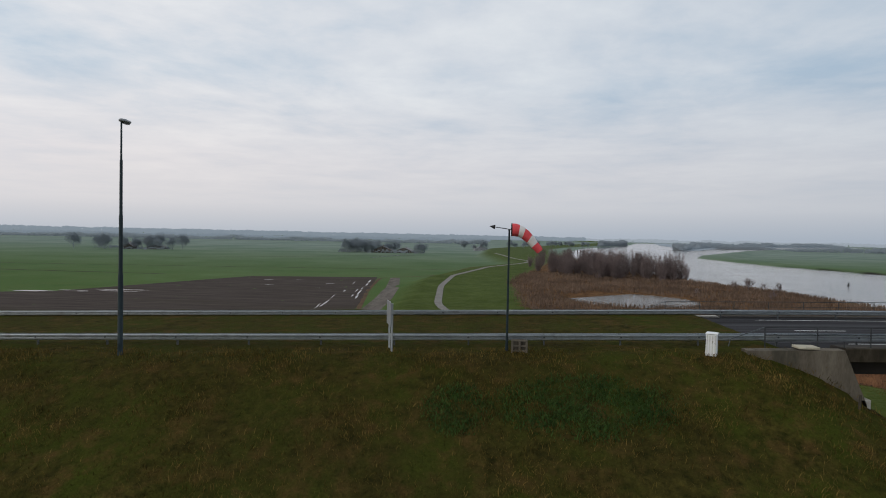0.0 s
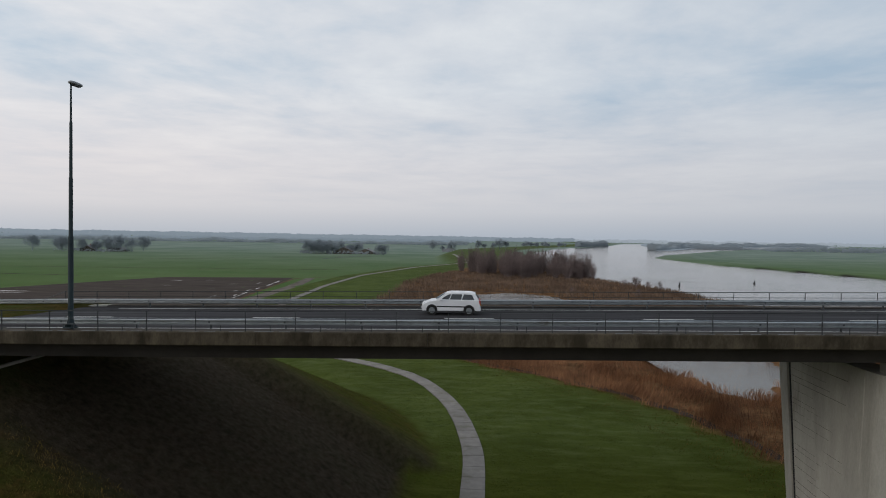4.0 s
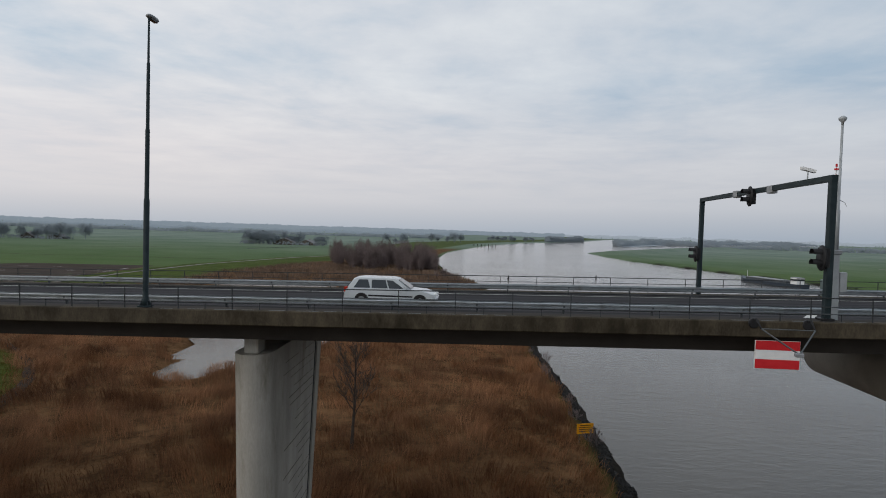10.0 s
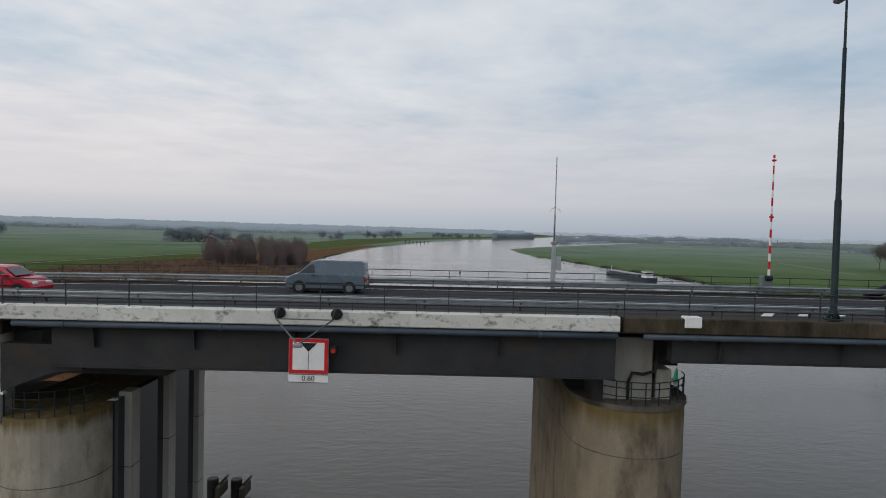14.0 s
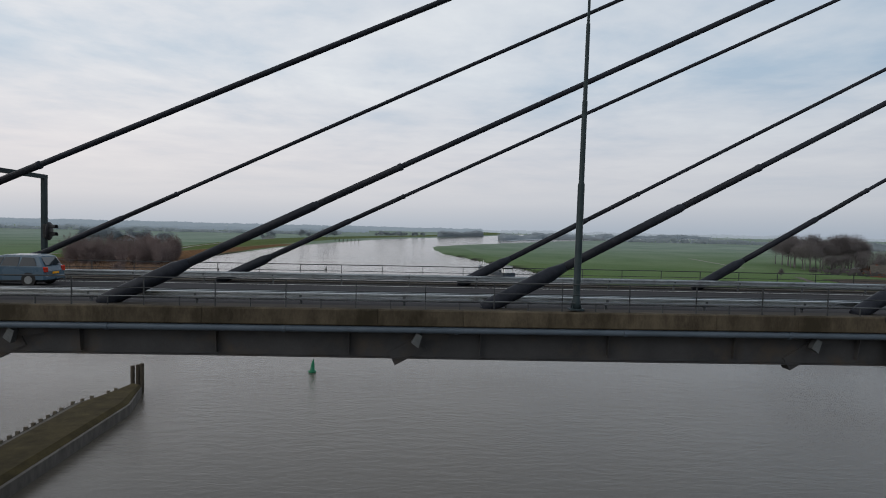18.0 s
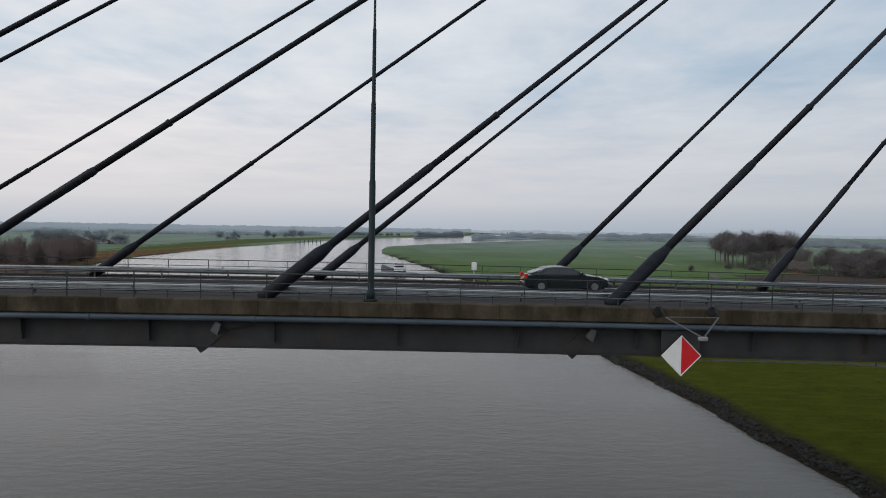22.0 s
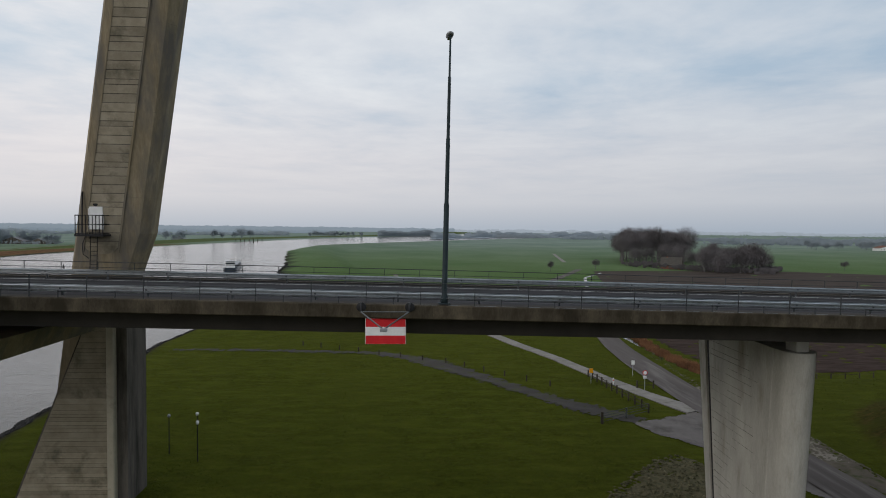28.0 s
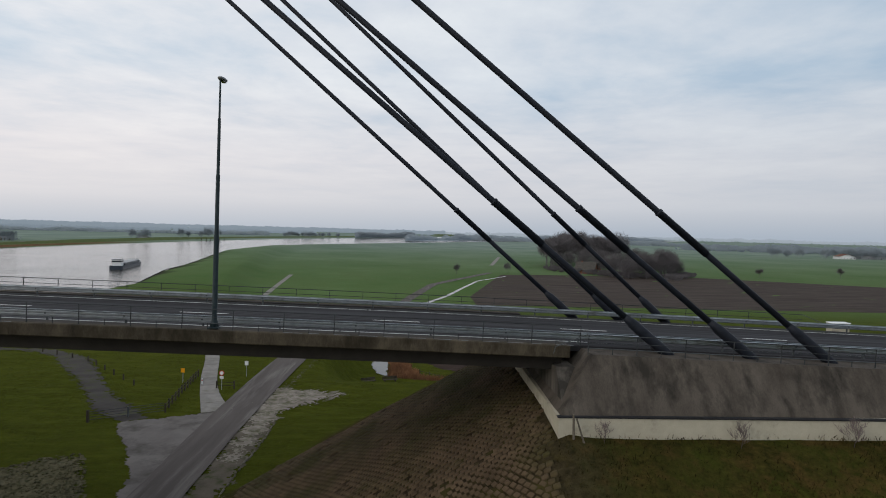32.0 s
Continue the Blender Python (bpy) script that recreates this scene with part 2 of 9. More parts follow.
MARK = surface("worn_road_marking", (0.45, 0.45, 0.43), (0.66, 0.66, 0.64), 2.0, 0.7)
ROCK = surface("dark_riprap_stone", (0.009, 0.009, 0.009), (0.036, 0.034, 0.031), 2.0, 0.8, per=0.3, island=0.35, bump=0.4)
WOOD_DARK = surface("dark_weathered_timber", (0.03, 0.026, 0.02), (0.08, 0.068, 0.052), 3.0, 0.9, stretch=(1, 1, 0.2))
WOOD_PALE = surface("grey_timber", (0.075, 0.064, 0.05), (0.15, 0.13, 0.10), 3.0, 0.9)
BARK = surface("bare_twig_bark", (0.040, 0.031, 0.026), (0.085, 0.068, 0.056), 1.5, 0.95, per=0.2)
# far crowns: haze put into the bark colour, paler and bluer with distance
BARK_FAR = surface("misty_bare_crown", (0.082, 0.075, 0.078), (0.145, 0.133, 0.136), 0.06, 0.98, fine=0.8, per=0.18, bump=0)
BARK_HAZE = surface("haze_pale_bare_crown", (0.190, 0.222, 0.248), (0.245, 0.276, 0.302), 0.06, 0.98, fine=0.8, per=0.12, bump=0)
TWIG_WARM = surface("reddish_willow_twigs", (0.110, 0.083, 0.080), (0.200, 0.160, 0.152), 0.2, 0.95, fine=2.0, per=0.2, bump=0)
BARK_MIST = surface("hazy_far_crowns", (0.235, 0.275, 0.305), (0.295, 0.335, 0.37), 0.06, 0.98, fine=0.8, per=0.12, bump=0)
REED = surface("dry_reed", (0.050, 0.022, 0.013), (0.35, 0.176, 0.088), 0.10, 0.9, fine=0.55, island=0.30, bump=0)
REED_FAR = surface("pale_winter_reed", (0.075, 0.050, 0.036), (0.215, 0.148, 0.105), 0.05, 0.95, fine=0.4, island=0.2, bump=0)
REED_BED = surface("reed_litter", (0.040, 0.022, 0.011), (0.120, 0.066, 0.030), 0.25, 0.95, fine=5.0, bump=0.4)
TUFT = surface("rough_grass_blades", (0.018, 0.023, 0.003), (0.155, 0.100, 0.030), 0.45, 0.95, fine=1.6, island=0.6, spec=0.03, bump=0)
TUFT_DARK = surface("dark_dead_grass_blades", (0.010, 0.012, 0.003), (0.052, 0.036, 0.012), 0.30, 0.95, fine=1.6, island=0.45, spec=0.02, bump=0)
MEADOW = surface("meadow_grass_blades", (0.036, 0.050, 0.005), (0.088, 0.100, 0.020), 0.18, 0.95, fine=1.2, island=0.5, spec=0.03, bump=0)
TUFT_GREEN = surface("green_herb_leaves", (0.016, 0.036, 0.006), (0.050, 0.094, 0.018), 0.5, 0.8, island=0.35, bump=0)
MOSS = surface("mossy_turf", (0.018, 0.014, 0.006), (0.060, 0.046, 0.018), 0.6, 0.95, fine=8.0, bump=0.5)
BRICK_RED = surface("red_brown_brick", (0.13, 0.06, 0.045), (0.22, 0.11, 0.08), 0.8, 0.9)
ROOF = surface("grey_roof_sheet", (0.13, 0.13, 0.135), (0.22, 0.22, 0.225), 0.4, 0.8)
SOCK_RED = surface("red_windsock_cloth", (0.58, 0.06, 0.07), (0.72, 0.10, 0.11), 3.0, 0.8)
SOCK_WHITE = surface("white_windsock_cloth", (0.62, 0.58, 0.56), (0.74, 0.70, 0.68), 3.0, 0.8)
RUBBER = surface("tyre_rubber", (0.012, 0.012, 0.012), (0.03, 0.03, 0.03), 5.0, 0.85)
BUOY_GREEN = surface("green_buoy_paint", (0.008, 0.10, 0.05), (0.015, 0.16, 0.08), 3.0, 0.45)
BEACON_RED = surface("red_lamp_lens", (0.35, 0.02, 0.01), (0.5, 0.04, 0.02), 3.0, 0.2)
SHEET_PILE = surface("rusty_sheet_pile", (0.055, 0.05, 0.045), (0.12, 0.11, 0.10), 1.2, 0.8, stretch=(1, 1, 0.3))


def paint(name, c, rough=0.28):
    return surface(name, tuple(v * 0.9 for v in c), tuple(min(v * 1.08, 1) for v in c), 0.6, rough, 0.0, bump=0.0, coat=0.25, fine=1.0, spec=0.35)


def streaked(name, z_top, reach, tone=(1.0, 1.0, 1.0)):
    """Concrete with rust and lichen that have run down from an edge."""
    m = surface(name, tuple(v * k for v, k in zip((0.27, 0.25, 0.205), tone)), tuple(v * k for v, k in zip((0.46, 0.43, 0.365), tone)), 1.1, 0.9, stain=tuple(v * k for v, k in zip((0.17, 0.155, 0.125), tone)), stain_scale=0.75, stain_at=0.58, stretch=(1, 1, 0.42), bump=0.35)
    n, l = m.node_tree.nodes, m.node_tree.links
    p = n["Principled BSDF"]
    base = p.inputs["Base Color"].links[0].from_socket
    geo = n.new("ShaderNodeNewGeometry")
    sp = n.new("ShaderNodeSeparateXYZ")
    l.new(geo.outputs["Position"], sp.inputs[0])
    run = n.new("ShaderNodeMapRange")
    run.inputs["From Min"].default_value, run.inputs["From Max"].default_value = z_top - reach, z_top
    l.new(sp.outputs["Z"], run.inputs["Value"])
    mp = n.new("ShaderNodeMapping")
    mp.inputs["Scale"].default_value = (2.6, 2.6, 0.16)
    l.new(geo.outputs["Position"], mp.inputs["Vector"])
    t = n.new("ShaderNodeTexNoise")
    t.inputs["Scale"].default_value, t.inputs["Detail"].default_value = 0.9, 7
    l.new(mp.outputs[0], t.inputs["Vector"])
    k = n.new("ShaderNodeMath")
    k.operation = "MULTIPLY"
    l.new(run.outputs[0], k.inputs[0])
    l.new(t.outputs["Fac"], k.inputs[1])
    e = n.new("ShaderNodeMapRange")
    e.inputs["From Min"].default_value, e.inputs["From Max"].default_value = 0.17, 0.42
    l.new(k.outputs[0], e.inputs["Value"])
    rust = n.new("ShaderNodeMix")
    rust.data_type = "RGBA"
    rust.inputs[6].default_value, rust.inputs[7].default_value = (0.20, 0.150, 0.055, 1), (0.085, 0.066, 0.040, 1)
    l.new(t.outputs["Fac"], rust.inputs[0])
    mx = n.new("ShaderNodeMix")
    mx.data_type = "RGBA"
    l.new(e.outputs[0], mx.inputs[0])
    l.new(base, mx.inputs[6])
    l.new(rust.outputs[2], mx.inputs[7])
    l.new(mx.outputs[2], p.inputs["Base Color"])
    return m


def glass_mat():
    m = bpy.data.materials.new("dark_window_glass")
    m.use_nodes = True
    p = m.node_tree.nodes["Principled BSDF"]
    p.inputs["Base Color"].default_value, p.inputs["Roughness"].default_value = (0.02, 0.025, 0.03, 1), 0.06
    p.inputs["Specular IOR Level"].default_value = 0.6
    return m


GLASS = glass_mat()


def water_mat(name, base, ripple, scale):
    m = bpy.data.materials.new(name)
    m.use_nodes = True
    n, l = m.node_tree.nodes, m.node_tree.links
    p = n["Principled BSDF"]
    p.inputs["Base Color"].default_value, p.inputs["Roughness"].default_value, p.inputs["IOR"].default_value = (*base, 1), 0.09, 1.33
    geo = n.new("ShaderNodeNewGeometry")
    mp = n.new("ShaderNodeMapping")
    mp.inputs["Scale"].default_value, mp.inputs["Rotation"].default_value = (0.45, 1.0, 1.0), (0, 0, 0.25)
    l.new(geo.outputs["Position"], mp.inputs["Vector"])
    a = n.new("ShaderNodeTexNoise")
    a.inputs["Scale"].default_value, a.inputs["Detail"].default_value, a.inputs["Roughness"].default_value = scale, 6, 0.68
    b = n.new("ShaderNodeTexNoise")
    b.inputs["Scale"].default_value, b.inputs["Detail"].default_value = scale * 0.06, 3
    l.new(mp.outputs[0], a.inputs["Vector"])
    l.new(mp.outputs[0], b.inputs["Vector"])
    mu = n.new("ShaderNodeMath")
    mu.operation = "MULTIPLY"
    l.new(a.outputs["Fac"], mu.inputs[0])
    l.new(b.outputs["Fac"], mu.inputs[1])
    bu = n.new("ShaderNodeBump")
    bu.inputs["Strength"].default_value, bu.inputs["Distance"].default_value = ripple, 0.25
    l.new(mu.outputs[0], bu.inputs["Height"])
    l.new(bu.outputs[0], p.inputs["Normal"])
    return m


WATER = water_mat("brown_grey_river_water", (0.085, 0.075, 0.062), 0.85, 0.85)
POND = water_mat("still_pond_water", (0.05, 0.05, 0.048), 0.03, 0.8)


def ground_mat():
    """Meadow, with dead grass, mud and reed litter where the ground carries them."""
    m = bpy.data.materials.new("meadow_ground")
    m.use_nodes = True
    n, l = m.node_tree.nodes, m.node_tree.links
    p = n["Principled BSDF"]
    geo = n.new("ShaderNodeNewGeometry")

    def noise_at(s, d, lo, hi):
        t = n.new("ShaderNodeTexNoise")
        t.inputs["Scale"].default_value, t.inputs["Detail"].default_value, t.inputs["Roughness"].default_value = s, d, 0.62
        l.new(geo.outputs["Position"], t.inputs["Vector"])
        r = n.new("ShaderNodeMapRange")
        r.inputs["From Min"].default_value, r.inputs["From Max"].default_value = lo, hi
        l.new(t.outputs["Fac"], r.inputs["Value"])
        return r.outputs[0], t.outputs["Fac"]

    def blend(f, a, b):
        x = n.new("ShaderNodeMix")
        x.data_type = "RGBA"
        for i, v in ((0, f), (6, a), (7, b)):
            if isinstance(v, tuple):
                x.inputs[i].default_value = (*v, 1)
            else:
                l.new(v, x.inputs[i])
        return x.outputs[2]

    def half(f):
        x = n.new("ShaderNodeMath")
        x.operation = "MULTIPLY"
        l.new(f, x.inputs[0])
        x.inputs[1].default_value = 0.45
        return x.outputs[0]

    def attr(k):
        a = n.new("ShaderNodeAttribute")
        a.attribute_name = k
        return a.outputs["Fac"]

    f1, h1 = noise_at(0.07, 6, 0.35, 0.65)
    f2, h2 = noise_at(2.2, 5, 0.3, 0.75)
    f3, h3 = noise_at(0.35, 6, 0.42, 0.66)
    f4, h4 = noise_at(0.012, 4, 0.35, 0.65)
    f5, h5 = noise_at(0.9, 6, 0.5, 0.7)
    f6, h6 = noise_at(7.0, 4, 0.3, 0.7)
    near_green = blend(f2, (0.020, 0.027, 0.002), (0.070, 0.082, 0.008))
    near_green = blend(f3, near_green, (0.050, 0.062, 0.006))
    near_green = blend(half(f1), near_green, (0.066, 0.076, 0.009))
    near_green = blend(f5, near_green, (0.066, 0.068, 0.009))
    near_green = blend(half(f4), near_green, (0.034, 0.041, 0.004))
    mow = n.new("ShaderNodeMapping")
    mow.inputs["Scale"].default_value, mow.inputs["Rotation"].default_value = (0.28, 0.9, 1), (0, 0, 0.12)
    l.new(geo.outputs["Position"], mow.inputs["Vector"])
    swath = n.new("ShaderNodeTexNoise")
    swath.inputs["Scale"].default_value, swath.inputs["Detail"].default_value, swath.inputs["Roughness"].default_value = 0.8, 6, 0.65
    l.new(mow.outputs[0], swath.inputs["Vector"])
    f7 = n.new("ShaderNodeMapRange")
    f7.inputs["From Min"].default_value, f7.inputs["From Max"].default_value = 0.46, 0.68
    l.new(swath.outputs["Fac"], f7.inputs["Value"])
    near_green = blend(half(f7.outputs[0]), near_green, (0.090, 0.100, 0.012))
    # far fields: distance haze is put into the colour, paler and bluer
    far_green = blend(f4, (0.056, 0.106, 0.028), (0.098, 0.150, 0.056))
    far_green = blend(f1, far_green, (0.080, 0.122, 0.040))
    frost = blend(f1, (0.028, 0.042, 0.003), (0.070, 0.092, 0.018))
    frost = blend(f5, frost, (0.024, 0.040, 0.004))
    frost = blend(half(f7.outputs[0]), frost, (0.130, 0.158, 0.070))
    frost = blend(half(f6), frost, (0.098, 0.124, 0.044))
    far_green = blend(attr("haze_tint"), far_green, blend(f4, (0.135, 0.185, 0.150), (0.205, 0.245, 0.215)))
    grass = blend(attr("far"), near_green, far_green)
    grass = blend(attr("pale"), grass, frost)
    dead = blend(f2, (0.011, 0.012, 0.003), (0.094, 0.076, 0.018))
    dead = blend(f3, dead, (0.046, 0.060, 0.008))
    dead = blend(f5, dead, (0.104, 0.062, 0.021))
    dead = blend(half(f1), dead, (0.036, 0.028, 0.010))
    dead = blend(half(f6), dead, (0.014, 0.016, 0.003))
    col = blend(attr("dry"), grass, dead)
    bare = blend(f2, (0.024, 0.019, 0.014), (0.062, 0.050, 0.040))
    slope_soil = blend(f2, (0.018, 0.013, 0.008), (0.060, 0.046, 0.028))
    slope_soil = blend(f5, slope_soil, (0.048, 0.044, 0.014))
    bare = blend(attr("soil"), bare, slope_soil)
    col = blend(attr("bare"), col, bare)
    mud = blend(f2, (0.012, 0.011, 0.009), (0.040, 0.035, 0.029))
    col = blend(attr("mud"), col, mud)
    litter = blend(f2, (0.034, 0.018, 0.010), (0.145, 0.078, 0.036))
    litter = blend(f3, litter, (0.185, 0.102, 0.050))
    col = blend(attr("reed"), col, litter)
    l.new(col, p.inputs["Base Color"])
    p.inputs["Roughness"].default_value = 0.95
    p.inputs["Specular IOR Level"].default_value = 0.02
    bu = n.new("ShaderNodeBump")
    bu.inputs["Strength"].default_value, bu.inputs["Distance"].default_value = 0.9, 0.3
    hm = n.new("ShaderNodeMath")
    hm.operation = "MULTIPLY_ADD"
    l.new(h6, hm.inputs[0])
    hm.inputs[1].default_value = 0.35
    l.new(h2, hm.inputs[2])
    l.new(hm.outputs[0], bu.inputs["Height"])
    l.new(bu.outputs[0], p.inputs["Normal"])
    return m


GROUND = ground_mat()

# ---- mesh helpers ----
class Mb:
    """Collects vertices and faces of one mesh."""

    def __init__(self):
        self.v, self.f, self.smooth = [], [], False

    def quad_loop(self, rings, closed=True, caps=True):
        o, k = len(self.v), len(rings[0])
        for r in rings:
            self.v += [tuple(p) for p in r]
        for i in range(len(rings) - 1):
            for j in range(k if closed else k - 1):
                a, b = o + i * k + j, o + i * k + (j + 1) % k
                self.f.append((a, b, b + k, a + k))
        if caps and closed:
            self.f.append(tuple(o + j for j in reversed(range(k))))
            self.f.append(tuple(o + (len(rings) - 1) * k + j for j in range(k)))
        return self

    def bb(self, x0, x1, y0, y1, z0, z1):
        return self.quad_loop([[(x0, y0, z), (x1, y0, z), (x1, y1, z), (x0, y1, z)] for z in (z0, z1)])

    def rbox(self, x0, x1, y0, y1, z0, z1, r=0.03):
        """A box with chamfered edges."""
        rings = []
        for z, i in ((z0, r), (z0 + r, 0), (z1 - r, 0), (z1, r)):
            a, b, c, d = x0 + i, x1 - i, y0 + i, y1 - i
            rings.append([(a + r, c, z), (b - r, c, z), (b, c + r, z), (b, d - r, z), (b - r, d, z), (a + r, d, z), (a, d - r, z), (a, c + r, z)])
        return self.quad_loop(rings)

    def tube(self, p, q, r0, r1=None, n=8, caps=True):
        return self.tubes([p, q], [r0, r0 if r1 is None else r1], n, caps)

    def tubes(self, pts, radii, n=8, caps=True):
        pts = [Vector(p) for p in pts]
        rings = []
        ref = None
        for i, p in enumerate(pts):
            d = (pts[min(i + 1, len(pts) - 1)] - pts[max(i - 1, 0)]).normalized()
            if ref is None:
                ref = d.cross(Vector((0, 0, 1)) if abs(d.z) < 0.9 else Vector((1, 0, 0))).normalized()
            u = (ref - d * ref.dot(d)).normalized()
            w = d.cross(u)
            rings.append([p + (u * math.cos(2 * math.pi * k / n) + w * math.sin(2 * math.pi * k / n)) * radii[i] for k in range(n)])
        return self.quad_loop(rings, caps=caps)

    def prism_y(self, prof, y0, y1):
        return self.quad_loop([[(x, y, z) for x, z in prof] for y in (y0, y1)])

    def prism_z(self, prof, z0, z1):
        return self.quad_loop([[(x, y, z) for x, y in prof] for z in (z0, z1)])

    def prism_x(self, prof, x0, x1):
        return self.quad_loop([[(x, y, z) for y, z in prof] for x in (x0, x1)])

    def mesh(self, name, material):
        me = bpy.data.meshes.new(name)
        me.from_pydata(self.v, [], self.f)
        if material:
            me.materials.append(material)
        if self.smooth:
            me.polygons.foreach_set("use_smooth", [True] * len(me.polygons))
        bm = bmesh.new()
        bm.from_mesh(me)
        bmesh.ops.recalc_face_normals(bm, faces=bm.faces)
        bm.to_mesh(me)
        bm.free()
        me.update()
        return me


def part(name, mb, material, parent=None, label=""):
    me = mb if isinstance(mb, bpy.types.Mesh) else mb.mesh(name, material)
    ob = new(name, me)
    if parent is not None:
        ob.parent = parent
    return tagged(ob, label)


def put(name, me, parent, m):
    """One more object on a shared mesh."""
    ob = new(name, me)
    ob.parent = parent
    ob.matrix_basis = m
    return ob


def thing(name, label, category, at=(0, 0, 0), group="", kind=""):
    ob = new(name)
    ob.empty_display_size = 0.3
    ob.location = at
    return tagged(ob, label, category, group, kind)


def rough_mesh(name, verts, faces, material, attrs=None, smooth=False):
    """A large mesh from arrays."""
    me = bpy.data.meshes.new(name)
    verts, faces = np.asarray(verts, np.float32), np.asarray(faces, np.int32)
    k = faces.shape[1]
    me.vertices.add(len(verts))
    me.vertices.foreach_set("co", verts.ravel())
    me.loops.add(faces.size)
    me.loops.foreach_set("vertex_index", faces.ravel())
    me.polygons.add(len(faces))
    me.polygons.foreach_set("loop_start", np.arange(0, faces.size, k, dtype=np.int32))
    me.polygons.foreach_set("loop_total", np.full(len(faces), k, np.int32))
    if smooth:
        me.polygons.foreach_set("use_smooth", np.ones(len(faces), bool))
    for key, val in (attrs or {}).items():
        at = me.attributes.new(key, "FLOAT", "POINT")
        at.data.foreach_set("value", np.asarray(val, np.float32))
    me.materials.append(material)
    me.update(calc_edges=True)
    me.validate()
    return me


def P(x):
    """Height of the bridge's near edge above the water: a straight approach, a flat crest and a straight fall."""
    x = np.asarray(x, float)
    d = np.clip(x - 408.0, 0, 32)
    east = 17.338 + 0.13 * np.sin(np.clip((x - 325.0) / 90.0, 0, 1) * math.pi) - 0.0182 * d - 0.00026 * d * d - 0.0348 * np.maximum(x - 440.0, 0)
    return np.select([x < 25.0, x < 171.0, x < 237.0, x < 255.5, x < 312.0, x < 408.0],
                     [19.273 - 0.0182 * (171.0 - x) - 0.0105 * (25.0 - x), 19.273 - 0.0182 * (171.0 - x), 19.6 - 7.5e-5 * (x - 237.0) ** 2, 19.6 + 0 * x, 19.6 - 1.61e-4 * (x - 255.5) ** 2, 17.2 + 0.0182 * (415.6 - x) + 0.13 * np.sin(np.clip((x - 325.0) / 90.0, 0, 1) * math.pi)], east)[()]


Y0, Y1 = 22.8, 38.2          # near and far edge of the deck


def Z(x, y):
    """Road surface, falling towards the far side."""
    return P(x) - 0.24 - 0.022 * (y - Y0)


def step(a, b, v):
    t = np.clip((v - a) / (b - a), 0, 1)
    return t * t * (3 - 2 * t)

# ---- the ground ----
SL = np.array([[-300, 152], [47, 148.2], [78, 147.6], [100, 146], [150, 145], [200, 140], [245, 134], [300, 116], [335, 113.5], [400, 103], [489, 103], [560, 104], [623, 111], [700, 122], [832, 143], [1081, 205], [1592, 417], [2300, 640]], float)
SR = np.array([[-300, 334], [44, 331], [60, 329.5], [73, 329], [100, 325.5], [120, 326.4], [206, 325], [275, 306], [312, 301], [397, 282], [443, 273], [495, 262], [561, 257], [672, 257], [704, 274], [767, 300], [1181, 546], [1750, 1000], [2300, 1500]], float)
XP = np.array([[-200, 50], [38, 52.7], [50, 53.3], [62, 51.7], [70, 49.5], [80, 44], [90, 30], [110, 16], [161, -3], [230, -6], [285, -3.5], [371, 16], [437, 45], [470, 52], [520, 42], [657, 30], [900, 40], [1081, 90], [1592, 290], [2300, 520]], float)
XE = np.array([[-200, 92], [30, 88], [40, 85], [55, 80], [69, 75], [80, 65], [95, 47], [120, 30], [166, 21], [250, 22], [300, 30], [440, 60], [520, 75], [657, 92], [900, 120], [1081, 170], [1592, 380], [2300, 600]], float)
LOW = -2.8


def along(tab, y):
    return np.interp(y, tab[:, 0], tab[:, 1])


